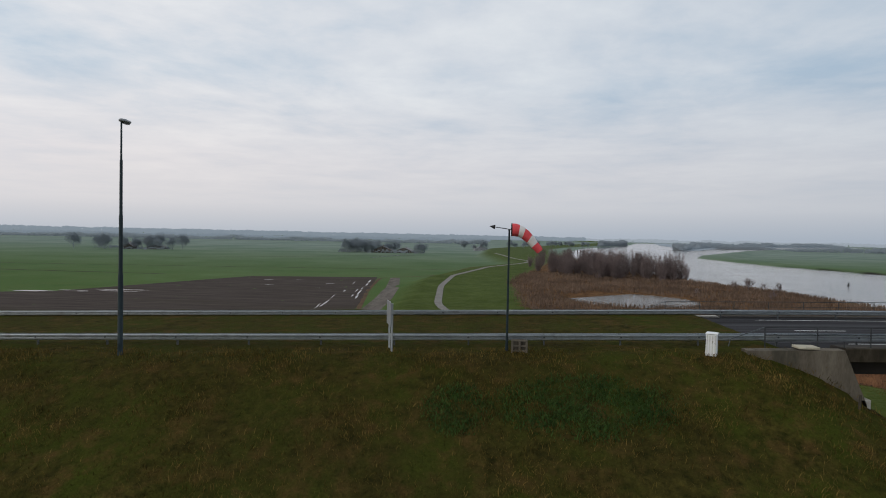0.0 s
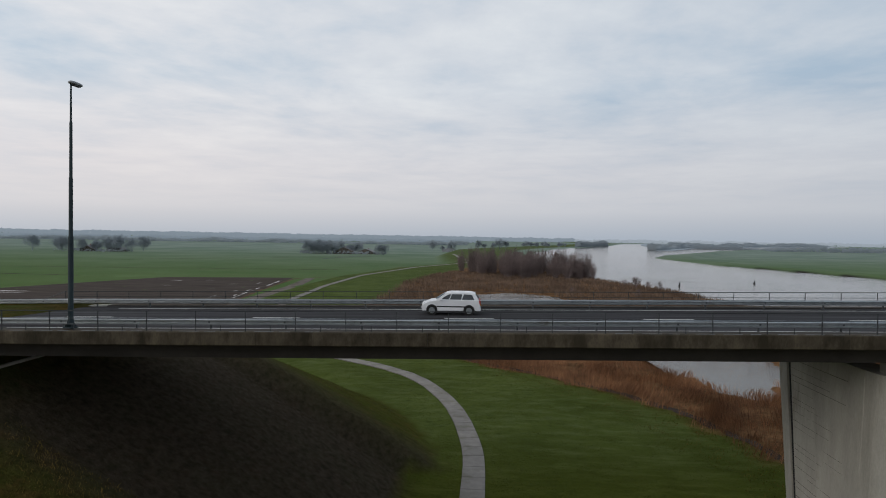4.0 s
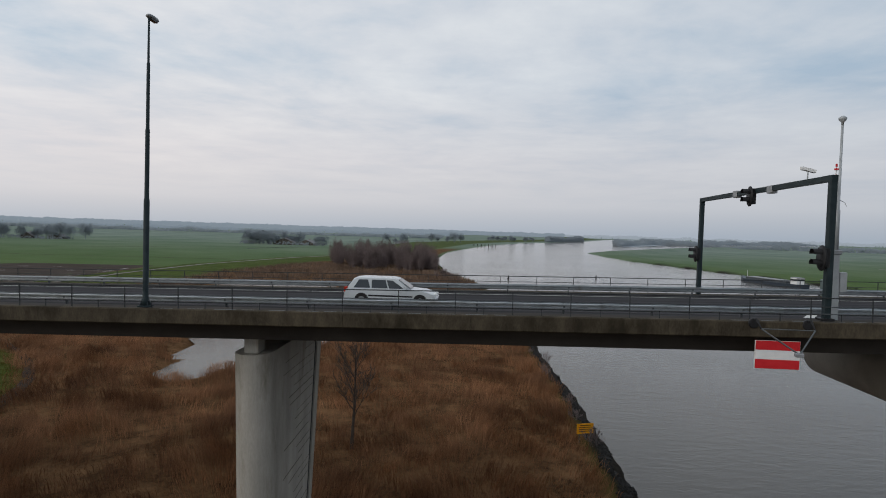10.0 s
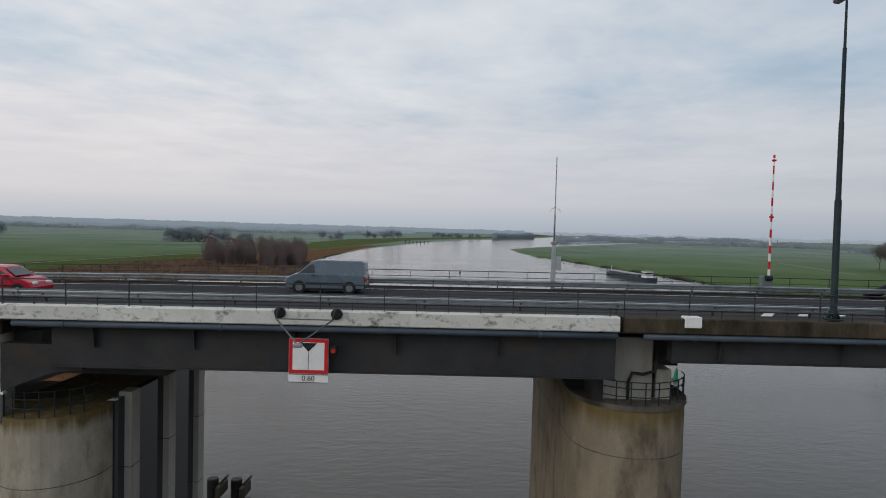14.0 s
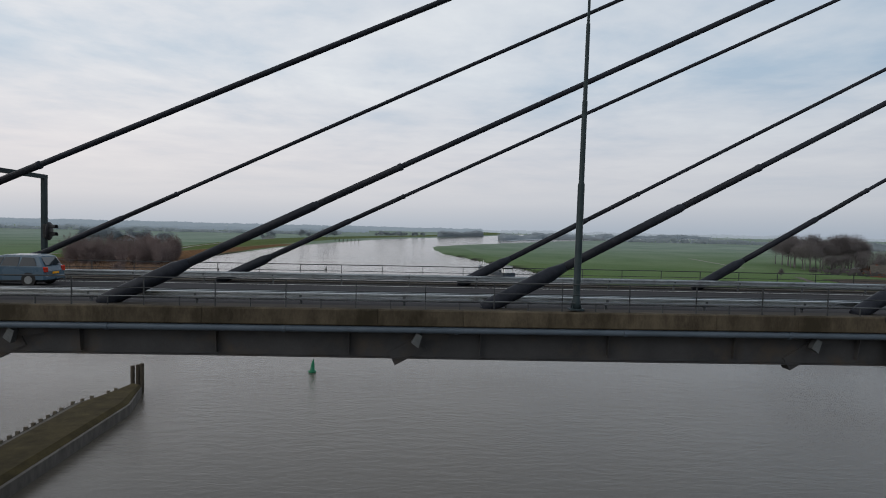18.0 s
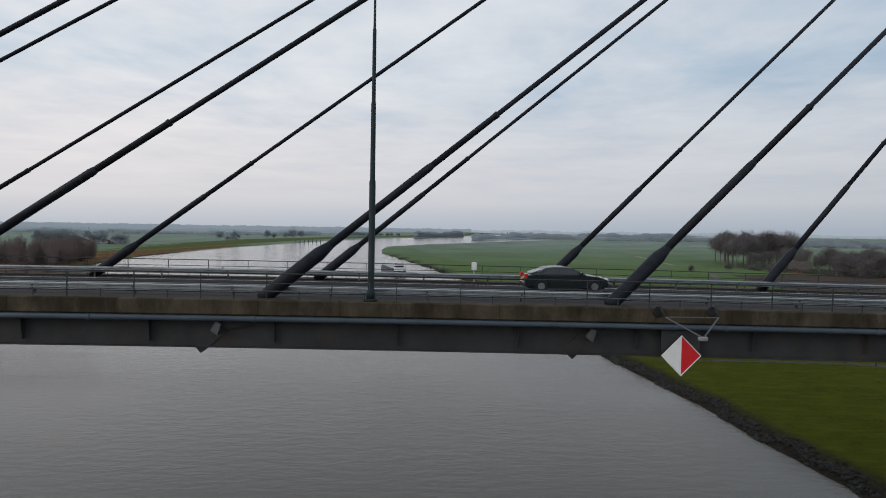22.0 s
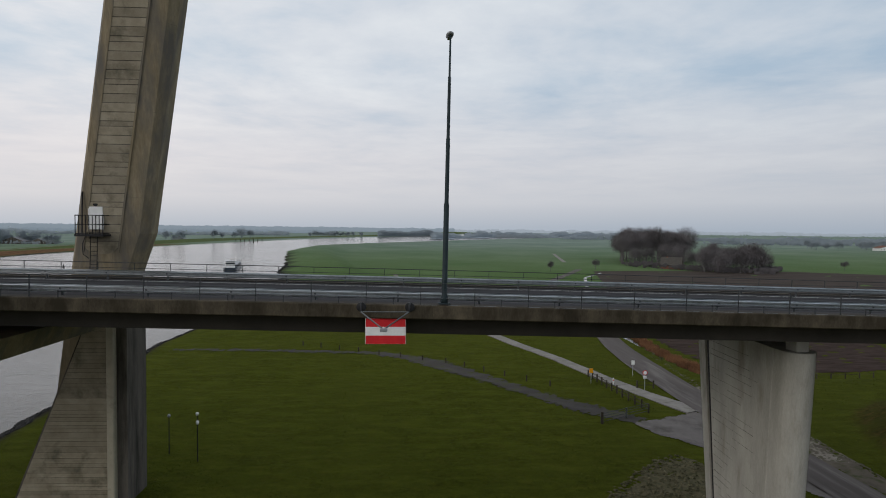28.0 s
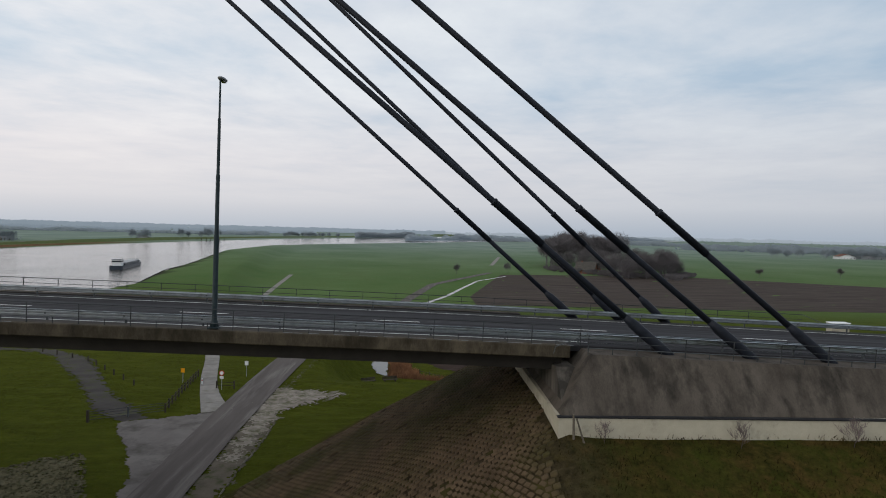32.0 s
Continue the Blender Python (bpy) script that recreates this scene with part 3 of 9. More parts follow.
def ground_z(x, y):
    """Height of the land and, in the river, of its bed; also the weights of its covers and haze tint."""
    x, y = np.asarray(x, float), np.asarray(y, float)
    dl, dr = along(SL, y) - x, x - along(SR, y)
    left = np.clip(-1.6 + (dl + 6) * 0.32, -2.2, 0.55)
    grass_l = step(-3.5, 1.0, along(XE, y) - x + 0.8 * np.sin(y * 0.7) + 0.5 * np.sin(y * 1.9))
    left = left * (1 - grass_l) + 1.0 * grass_l
    lobe = lambda cx, cy, rx, ry: np.exp(-(((x - cx) / rx) ** 2 + ((y - cy) / ry) ** 2 + 0.12 * np.sin(x * 1.1) * np.sin(y * 0.9)) ** 3)
    pond = np.maximum(np.maximum(lobe(93.5, 106, 13, 20), lobe(92.5, 83.5, 4.2, 8.0)), lobe(98.5, 91, 4.5, 8.0)) + np.exp(-(((x - 62) / 22.0) ** 2 + ((y - 200) / 22.0) ** 2) ** 2)
    left = left - 1.6 * pond * (dl > 0)
    polder = step(7, 24, along(XP, y) - x) * step(60, 95, y + np.clip(30 - x, 0, 60))
    left = left * (1 - polder) + LOW * polder
    right = np.clip(-1.6 + (dr + 5) * 0.38, -2.2, 1.1)
    right = right + 0.5 * step(4, 12, dr) * step(95, 140, y) * step(400, 385, x)
    back = step(26, 46, dr) * step(0, 60, y - 122 - np.clip(402 - x, 0, 70) * 0.7)
    right = np.where(dr > 20, right * (1 - back) + LOW * back, right)
    right = np.minimum(right, 0.3 + 0.8 * step(720, 620, y))
    low_e = step(72, 94, y) * step(410.5, 416, x) * step(172, 135, y)
    right = right * (1 - low_e) - 4.0 * low_e
    west = x < (along(SL, y) + along(SR, y)) / 2
    z = np.where(west, left, right)
    # road embankments at both ends of the bridge
    cz = P(np.minimum(x, 26.0)) - 0.25
    out = np.maximum(np.maximum(21.8 - y, y - 39.6), 0)
    side = step(23.2, 22.2, y)
    run_x = np.maximum(x - 25.5, 0) / 1.62 * (1 - side) + np.maximum(x - 20.4, 0) * 0.47 * side
    el = cz - np.hypot(out / 2.25, run_x) - 1.9 * step(23, 27, x) * (1 - side) * (y < 45)
    run_e = np.maximum(433.0 - x, 0)
    er_near = 12.9 - np.hypot(np.maximum(20.6 - y, 0) / 2.4, run_e / 1.72)
    er_deck = np.where(y > 39.5, P(x) - 1.5, P(x) - 0.9) - np.hypot(np.maximum(y - 41.0, 0) / 2.0, run_e / np.where(y > 39.5, 1.5, 1.72)) - 2.4 * step(437, 433, x)
    under_deck = np.where(x < 433.2, step(17.5, 26, y), y >= 21.5)
    er = er_near * (1 - under_deck) + er_deck * under_deck
    bank = np.maximum(el * (x < 200) + (x >= 200) * -99, er * (x > 235) + (x <= 235) * -99)
    on_bank = step(-0.4, 0.5, bank - z)
    z = np.maximum(z, bank)
    z = z + 0.07 * np.sin(x * 0.9 + np.sin(y * 0.7)) * np.sin(y * 1.1 + np.sin(x * 0.5)) * (np.abs(y - 30) > 9)
    under = step(24.5, 30, x) * step(434, 428, x) * step(19, 24, y) * np.where(west, step(54, 43, y), step(45, 38, y))
    mud = step(520, 420, y) * np.where(west, step(2.0, 0.2, dl) * step(-9, -1, dl), step(3.0, 0.8, dr))
    reed = np.where(west, (1 - grass_l) * step(0.5, 2.5, dl) * (bank < z - 0.1), 0) * step(700, 600, y)
    dry = on_bank * np.clip(step(60, 45, x) + step(400, 415, x), 0, 1) * np.where((y > 45) & west, 0.55, 1.0)
    soil = on_bank * step(398, 404, x) * step(436, 431, x)
    bare = np.clip(on_bank * under * np.where(west, 0.85, step(1.6, 2.5, z)) + 0.85 * soil * step(1.6, 2.5, z) * step(45, 38, y) * step(12, 17, y), 0, 1)
    pale = np.where(west, grass_l * (1 - polder) * (1 - on_bank) * step(2, 14, along(XE, y) - x + 10) * (0.2 + 0.7 * step(38, 60, y)), 0)
    # weight of the painted haze, growing with distance
    haze_tint = step(170, 1050, y) * 0.95
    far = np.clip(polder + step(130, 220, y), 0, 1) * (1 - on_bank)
    return z, dict(haze_tint=haze_tint, soil=soil, mud=mud, reed=reed, dry=dry, bare=np.clip(bare, 0, 1), pale=pale, far=far)


def gz(x, y):
    return float(ground_z(np.array([x]), np.array([y]))[0][0])


def axis(*spans):
    out = []
    for a, b, s in spans:
        out += list(np.arange(a, b - 1e-6, s))
    return out


gx = [-4600, -3000, -2000, -1400, -1000, -750, -560, -440, -350, -280, -225] + axis((-180, -24, 5), (-24, 66, 1.3), (66, 142, 2.6), (142, 152, 0.7), (152, 322, 8), (322, 337, 0.7), (337, 398, 2.2), (398, 470, 1.3), (470, 700, 6), (700, 1020, 10)) + [1020, 1060, 1120, 1200, 1300, 1450, 1600, 2000, 2600, 3400, 4600]
gy = [-1500, -700, -350, -180, -110] + axis((-80, -10, 5), (-10, 105, 1.3), (105, 220, 3), (220, 480, 6), (480, 960, 14), (960, 1800, 24)) + [1800, 1860, 1940, 2050, 2180, 2300, 2500, 2900, 3700, 4600]
GX, GY = np.meshgrid(np.array(gx, float), np.array(gy, float))
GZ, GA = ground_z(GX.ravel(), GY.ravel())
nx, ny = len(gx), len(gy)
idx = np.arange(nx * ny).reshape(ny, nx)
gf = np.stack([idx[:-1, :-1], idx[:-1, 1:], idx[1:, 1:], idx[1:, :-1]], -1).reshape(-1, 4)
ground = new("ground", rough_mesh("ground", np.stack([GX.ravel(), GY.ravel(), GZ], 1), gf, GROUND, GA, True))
tagged(ground, "winter meadow, dikes and grassy road embankments beside a river", "ground", kind="structure")

# river, filled between its banks
wy = np.array([-300, -100, 0, 30, 60, 100, 150, 200, 260, 320, 400, 500, 620, 672, 704, 767, 832, 1081, 1181, 1592, 1750, 2300], float)
wv, wf = [], []
for i, y in enumerate(wy):
    xl, xr = along(SL, y), along(SR, y)
    ins = 62 if y < 150 else (100 if y < 260 else 14)
    for k in range(9):
        wv.append((xl - ins + (xr + 9 - xl + ins) * k / 8, y, 0.0))
    if i:
        for k in range(8):
            a = (i - 1) * 9 + k
            wf.append((a, a + 1, a + 10, a + 9))
river = new("water", rough_mesh("water", wv, wf, WATER))
tagged(river, "broad grey-brown river with light ripples", "river", kind="structure")

# ---- the bridge ----
XA, XB, XC, XD, XZ = 25.3, 171.2, 195.9, 341.5, 433.6   # abutment, bascule leaf, main span, side span, abutment


def sweep(prof, x0, x1, ds=6.0):
    """A closed profile of (y, height above the edge line) carried along the bridge."""
    n = max(1, round((x1 - x0) / ds))
    mb = Mb()
    mb.quad_loop([[(x, y, P(x) + d) for y, d in prof] for x in np.linspace(x0, x1, n + 1)])
    return mb


def tilt(x, y, z):
    """A pose on the bridge that follows its crest."""
    return Matrix.Translation((x, y, z)) @ Matrix.Rotation(-math.atan(float(P(x + 1.5) - P(x - 1.5)) / 3), 4, "Y")


slab = [(23.15, -0.04), (24.1, -0.06), (24.2, -0.30), (37.2, -0.59), (37.3, -0.48), (38.0, -0.50), (38.0, -0.85), (34.5, -1.30), (26.0, -1.22), (23.15, -0.62)]
viaduct_w = thing("approach_viaduct", "concrete approach viaduct with stained edge panels above reeds", "bridge", kind="structure")
part("deck_slab", sweep(slab, XA, XB), CONC_SHADED, viaduct_w)
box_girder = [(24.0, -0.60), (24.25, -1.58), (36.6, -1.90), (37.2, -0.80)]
part("box_girder", sweep(box_girder, XA + 0.1, XB - 9.0), CONC_SHADED, viaduct_w)
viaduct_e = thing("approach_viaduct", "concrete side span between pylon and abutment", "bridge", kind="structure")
part("deck_slab", sweep(slab, XD, XZ), CONC_SHADED, viaduct_e)
part("box_girder", sweep(box_girder, XD + 5.35, XZ - 0.1), CONC_SHADED, viaduct_e)
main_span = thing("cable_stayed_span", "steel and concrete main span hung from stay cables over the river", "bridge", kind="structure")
part("deck_slab", sweep([(23.15, -0.04), (24.1, -0.06), (24.2, -0.30), (37.2, -0.59), (37.3, -0.48), (38.0, -0.50), (38.0, -0.85), (23.15, -0.70)], XC, XD), CONC_SHADED, main_span)
leaf = thing("bascule_leaf", "movable steel leaf with white edge panels and dark girders", "bridge", kind="structure")
part("deck_plate", sweep([(23.15, -0.04), (24.1, -0.06), (24.2, -0.30), (37.2, -0.59), (37.3, -0.48), (38.0, -0.50), (38.0, -0.85), (23.15, -0.70)], XB, XC), STEEL_GIRDER, leaf)
for owner, x0, x1 in ((viaduct_w, XA, XB), (leaf, XB, XC), (main_span, XC, XD), (viaduct_e, XD, XZ)):
    part("road_surface", sweep([(24.21, -0.271), (37.19, -0.5566), (37.19, -0.585), (24.21, -0.298)], x0, x1), ASPHALT, owner)

# edge panels
def panel_mesh(name, length, mat, h=0.58, far=False):
    mb = Mb()
    s = -1 if far else 1
    rings = []
    for x in (0.005, length - 0.005):
        rings.append([(x, s * y, z) for y, z in ((0.0, -0.06), (0.0, -h + 0.04), (0.04, -h), (0.30, -h), (0.52, -0.07), (0.50, -0.03), (0.05, -0.015))])
    mb.quad_loop(rings)
    return mb.mesh(name, mat)


def panels(owner, x0, x1, length, mat, h=0.58):
    n = round((x1 - x0) / length)
    w = (x1 - x0) / n
    me, mf = panel_mesh("edge_panel", w, mat, h), panel_mesh("edge_panel", w, mat, h, True)
    for i in range(n):
        x = x0 + i * w
        jig = 0.006 * math.sin(i * 12.7)
        put("edge_panel", me, owner, tilt(x, Y0 - 0.0 + jig, P(x)))
        put("edge_panel", mf, owner, tilt(x, Y1, P(x) - 0.46))


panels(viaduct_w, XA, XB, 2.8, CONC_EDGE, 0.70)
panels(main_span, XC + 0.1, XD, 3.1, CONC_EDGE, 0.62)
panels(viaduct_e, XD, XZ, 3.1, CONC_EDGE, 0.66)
panels(leaf, XB + 0.4, XC - 0.05, 4.0, PANEL_WHITE, 0.60)
for owner, x0, x1 in ((viaduct_w, XA + 0.3, XB - 1.0), (viaduct_e, XD + 30, XZ - 0.5)):
    sl = Mb()
    for x in np.arange(x0, x1, 1.25):
        if math.sin(x * 0.21) + 0.6 * math.sin(x * 0.083 + 1) > -0.55:
            a, b = x + 0.16, x + 0.16 + 0.75 + 0.25 * math.sin(x * 1.7)
            sl.quad_loop([[(xx, 22.90, P(xx) - 0.008), (xx, 22.99, P(xx) - 0.008), (xx, 22.99, P(xx) - 0.03), (xx, 22.90, P(xx) - 0.03)] for xx in (a, b)])
    part("sealing_strip", sl, GALV_OLD, owner, "pale broken strip on the panel tops")
wedge = Mb()
wedge.quad_loop([[(XB - 0.25, y, P(XB)), (XB + 0.40, y, P(XB)), (XB + 0.40, y, P(XB) - 0.6), (XB + 0.1, y, P(XB) - 0.6)] for y in (Y0 + 0.01, Y0 + 0.4)])
part("edge_panel", wedge, PANEL_WHITE, leaf)

# main and bascule girders
def girder(owner, x0, x1, y, depth, mat):
    mb = Mb()
    rings = []
    for x in np.linspace(x0, x1, max(2, round((x1 - x0) / 5))):
        d = depth + 0.10 * float(step(225, 255, x)) + 0.16 * float(step(262, 330, x))
        rings.append([(x, yy, P(x) + zz) for yy, zz in ((y, -0.66), (y, -d), (y - 0.12, -d), (y - 0.12, -d - 0.05), (y + 0.62, -d - 0.05), (y + 0.62, -d), (y + 0.5, -d), (y + 0.5, -0.66))])
    part("girder", mb.quad_loop(rings), mat, owner)


for y in (23.45, 36.9):
    girder(main_span, XC + 2.2, XD + 5.3, y, 1.80, STEEL_GIRDER)
    girder(leaf, 173.4, XC, y, 2.52, STEEL_GIRDER)
for owner, x0, x1, s in ((main_span, XC + 4, XD - 2, 4.8), (leaf, XB + 4, XC - 2, 4.0)):
    cb = Mb()
    cb.bb(-0.15, 0.15, 23.9, 36.9, -1.7, -0.7)
    cme = cb.mesh("cross_beam", STEEL_GIRDER)
    stiff = Mb().quad_loop([[(x, 0, -1.75), (x, -0.16, -1.75), (x, -0.30, -0.68), (x, 0, -0.68)] for x in (-0.015, 0.015)]).mesh("stiffener", STEEL_GIRDER)
    for i in range(int((x1 - x0) / s) + 1):
        x = x0 + i * s
        put("cross_beam", cme, owner, tilt(x, 0, P(x)))
        put("stiffener", stiff, owner, tilt(x, 23.45, P(x)))
for owner, x0, x1 in ((leaf, XB + 1.0, XC - 0.1), (main_span, XC + 0.9, XD + 5.6)):
    pipe = Mb()
    pipe.smooth = True
    xs_ = np.linspace(x0, x1, max(2, round((x1 - x0) / 6)))
    pipe.tubes([(x, Y0 + 0.16, P(x) - 0.76) for x in xs_], [0.125] * len(xs_), 12)
    part("pipe", pipe, PIPE_BLUE, owner, "blue-grey pipe along the edge")
    collar = Mb().tube((-0.06, 0, 0), (0.06, 0, 0), 0.15, n=12).mesh("pipe_clip", PIPE_BLUE)
    for x in np.arange(x0 + 2, x1 - 1, 6.2):
        put("pipe_clip", collar, owner, tilt(x, Y0 + 0.16, P(x) - 0.76))
part("joint_plate", Mb().rbox(198.3, 198.95, Y0 - 0.05, Y0 + 0.4, P(198.6) - 0.36, P(198.6) + 0.06, 0.02), WHITE, main_span)

# guard rails and railings
wprof = [(0.0, 0.0), (0.085, -0.025), (0.085, -0.085), (0.0, -0.115), (0.0, -0.185), (0.085, -0.205), (0.085, -0.27), (0.0, -0.31), (-0.02, -0.30), (0.06, -0.26), (0.06, -0.22), (-0.02, -0.20), (-0.02, -0.10), (0.06, -0.075), (0.06, -0.04), (-0.02, -0.01)]


def barrier(y, x0, x1, label, top=0.63):
    g = thing("guard_rail", label, "guard rail", kind="structure")
    base = lambda x: Z(x, y)
    for face in (-1, 1):
        mb = Mb()
        mb.quad_loop([[(x, y + face * (0.20 + a), base(x) + top + b) for a, b in wprof] for x in np.linspace(x0, x1, max(2, round((x1 - x0) / 8)))])
        part("rail_beam", mb, GALV, g)
    spacer = Mb().rbox(-0.05, 0.05, -0.21, 0.21, top - 0.22, top - 0.02, 0.01).mesh("spacer", GALV_OLD)
    post = Mb().rbox(-0.04, 0.04, -0.05, 0.05, 0, top, 0.008).mesh("post", GALV_OLD)
    for x in np.arange(x0 + 1, x1, 4.0):
        put("post", post, g, tilt(x, y, base(x)))
        put("spacer", spacer, g, tilt(x, y, base(x)))


barrier(24.8, -42, XB, "double-sided galvanised guard rail on the approach")
barrier(24.8, XB + 0.05, XD, "double-sided galvanised guard rail on the river spans")
barrier(24.8, XD + 0.05, 480, "double-sided galvanised guard rail towards the far abutment")
barrier(36.6, -60, XB, "galvanised guard rail along the opposite lane")
barrier(36.6, XB + 0.05, XD, "galvanised guard rail along the opposite lane over the river")
barrier(36.6, XD + 0.05, 490, "galvanised guard rail along the opposite lane by the abutment")


def railing(y, x0, x1, label, drop, ends=(False, False)):
    g = thing("railing", label, "railing", kind="structure")
    base = lambda x: P(x) - drop
    xs_ = np.linspace(x0, x1, max(2, round((x1 - x0) / 8)))
    for h, r, m in ((0.98, 0.026, RAIL_DARK), (0.60, 0.018, RAIL_DARK), (0.30, 0.022, GALV_OLD if y < 30 else RAIL_DARK)):
        mb = Mb()
        mb.tubes([(x, y, base(x) + h) for x in xs_], [r] * len(xs_), 5)
        part("rail", mb, m, g)
    tall = Mb().bb(-0.016, 0.016, -0.025, 0.025, -0.05, 0.98).mesh("post", RAIL_DARK)
    short = Mb().bb(-0.016, 0.016, -0.02, 0.02, -0.05, 0.30).mesh("short_post", RAIL_DARK)
    for i, x in enumerate(np.arange(x0 + 0.05, x1, 1.25)):
        put("short_post" if i % 2 else "post", short if i % 2 else tall, g, tilt(x, y, base(x)))
    for k, s in ((0, -1), (1, 1)):
        if ends[k]:
            x = (x0, x1)[k]
            mb = Mb()
            mb.tubes([(x, y, base(x) + 0.98), (x + s * 1.6, y, base(x) + 0.35), (x + s * 1.7, y, base(x) + 0.0)], [0.026] * 3, 5)
            part("end_rail", mb, GALV_OLD, g)


railing(23.02, 21.5, XB, "thin steel railing along the approach viaduct", 0.0, (True, False))
railing(23.02, XB + 0.5, XC - 0.1, "thin steel railing on the movable leaf", 0.0)
railing(23.02, XC + 0.1, XD, "thin steel railing on the cable-stayed span", 0.0)
railing(23.02, XD + 0.1, 434.2, "thin steel railing on the side span", 0.0)
railing(38.0, 21.5, XB, "thin steel railing on the upstream edge of the viaduct", 0.46, (True, False))
railing(38.0, XB + 0.5, XC - 0.1, "thin steel railing on the upstream edge of the movable leaf", 0.46)
railing(38.0, XC + 0.1, XD, "thin steel railing on the upstream edge of the main span", 0.46)
railing(38.0, XD + 0.1, 456, "thin steel railing on the upstream edge of the side span", 0.46, (False, True))
railing(22.6, 434.4, 470, "steel handrail on top of the cable abutment", 0.35, (True, False))

# lane lines on the road
lines = thing("road_marking", "worn white lane lines on the bridge road", "road marking", kind="structure")
for y in (25.55, 35.75):
    part("edge_line", sweep([(y, Z(0, y) - P(0) + 0.004), (y + 0.15, Z(0, y + .15) - P(0) + 0.004), (y + 0.15, Z(0, y + .15) - P(0) - 0.003), (y, Z(0, y) - P(0) - 0.003)], -60, 490, 8), MARK, lines)
dash = Mb().bb(0, 3, -0.07, 0.07, 0, 0.005).mesh("dash", MARK)
for i in range(44):
    x = -45 + i * 12.0
    put("dash", dash, lines, tilt(x, 30.6, Z(x, 30.6) + 0.001))
for x0 in (150.5, 203.0):
    bar = Mb().quad_loop([[(-0.25, 0, z), (0.25, 0, z), (1.45, 1.7, z), (0.95, 1.7, z)] for z in (0.0, 0.005)]).mesh("hatch_bar", MARK)
    for k in range(3):
        put("hatch_bar", bar, lines, tilt(x0 + k * 1.6, 25.9, Z(x0, 27.0) + 0.012))

# road on the embankments
for x0, x1, nm in ((-140, XA, "road"), (XZ, 620, "road")):
    mb = Mb()
    mb.quad_loop([[(x, 24.3, Z(x, 24.3)), (x, 37.2, Z(x, 37.2)), (x, 37.2, Z(x, 37.2) - 0.3), (x, 24.3, Z(x, 24.3) - 0.3)] for x in np.linspace(x0, x1, 30)])
    tagged(part(nm, mb, ASPHALT), "two-lane asphalt road on the embankment", "road", kind="structure")

# piers
def pier(x, top, foot, label, w=0.91):
    g = thing("bridge_pier", label, "bridge pier", (x, 0, 0), "viaduct piers", "structure")
    mb = Mb()
    mb.smooth = False
    rings = []

    def lean(y, z):
        # the shaft grows shorter towards its foot
        return y + (top - z) * (0.075 * (36.2 - y) - 0.17 * (y - 24.8)) / 11.4

    half = lambda y: w * (1.0 - 0.22 * (y - 26.4) / 9.8)
    for z in (foot - 0.5, top):
        ring = [(w * math.cos(a), 25.75 - w * math.sin(a), z) for a in np.linspace(0, math.pi, 15)]
        side = [(half(26.35), 26.35), (half(26.4) - 0.04, 26.4), (half(26.46), 26.46), (half(34.0), 34.0), (half(34.05) - 0.28, 34.05), (half(34.4) - 0.28, 34.4), (half(34.45) + 0.05, 34.45), (half(35.5) + 0.03, 35.47), (half(35.5), 35.5)]
        ring += [(-a, b, z) for a, b in side] + [(a, b, z) for a, b in reversed(side)]
        rings.append([(a, lean(b, z), z) for a, b, _ in ring])
    mb.quad_loop(rings)
    part("shaft", mb, CONC, g)
    # board-marked side faces; the darker strips imitate shade in the board recesses
    n = 28
    rb = random.Random(int(x))
    for s in (-1, 1):
        lin = Mb()
        for i in range(n):
            za = foot + 0.4 + (top - foot - 0.9) * (i + rb.uniform(-0.2, 0.2)) / n
            for j in range(rb.randint(1, 2)):
                ya = rb.uniform(27.4, 31.5) if j == 0 else rb.uniform(31.0, 33.0)
                yb = min(33.9, ya + rb.uniform(2.0, 7.0)) if j == 0 else 33.9
                th = rb.uniform(0.008, 0.022)
                pr = rb.uniform(0.008, 0.02)
                lin.quad_loop([[(s * (half(ya) - 0.05), lean(ya, za), za + h), (s * (half(ya) + pr), lean(ya, za), za + h), (s * (half(yb) + pr), lean(yb, za), za + 0.03 + h), (s * (half(yb) - 0.05), lean(yb, za), za + 0.03 + h)] for h in (0, th)])
        part("board_marks", lin, BOARD_MARK, g)
        # black tube added to imitate the shade in the slot
        part("upright_strip", Mb().tube((s * (half(35) - 0.1), lean(34.2, foot), foot), (s * (half(35) - 0.1), lean(34.2, top - 0.1), top - 0.1), 0.13, 0.13, 8), BLACK, g, "dark tube filling the pier's slot")
    for y in (25.7, 35.5):
        part("bearing_block", Mb().rbox(-0.36, 0.36, y - 0.4, y + 0.5, top, top + 0.76 - 0.3 * (y > 30), 0.03), CONC, g)
        part("bearing", Mb().rbox(-0.3, 0.3, y - 0.25, y + 0.35, top + 0.76 - 0.3 * (y > 30), P(x) - 1.57 - 0.0258 * (y - 24), 0.02), BLACK, g, "dark bearing pad")
    return g


pier(74.2, P(74.2) - 2.46, gz(74.4, 25), "smooth concrete pier with rounded nose on the meadow edge")
pier(124.05, P(124.05) - 2.48, 0.2, "smooth concrete pier with rounded nose in the reeds")
east_pier = pier(392.25, P(392.25) - 2.55, gz(392, 25), "pale concrete pier with rounded nose on river meadow")
east_pier.location.y += 1.2

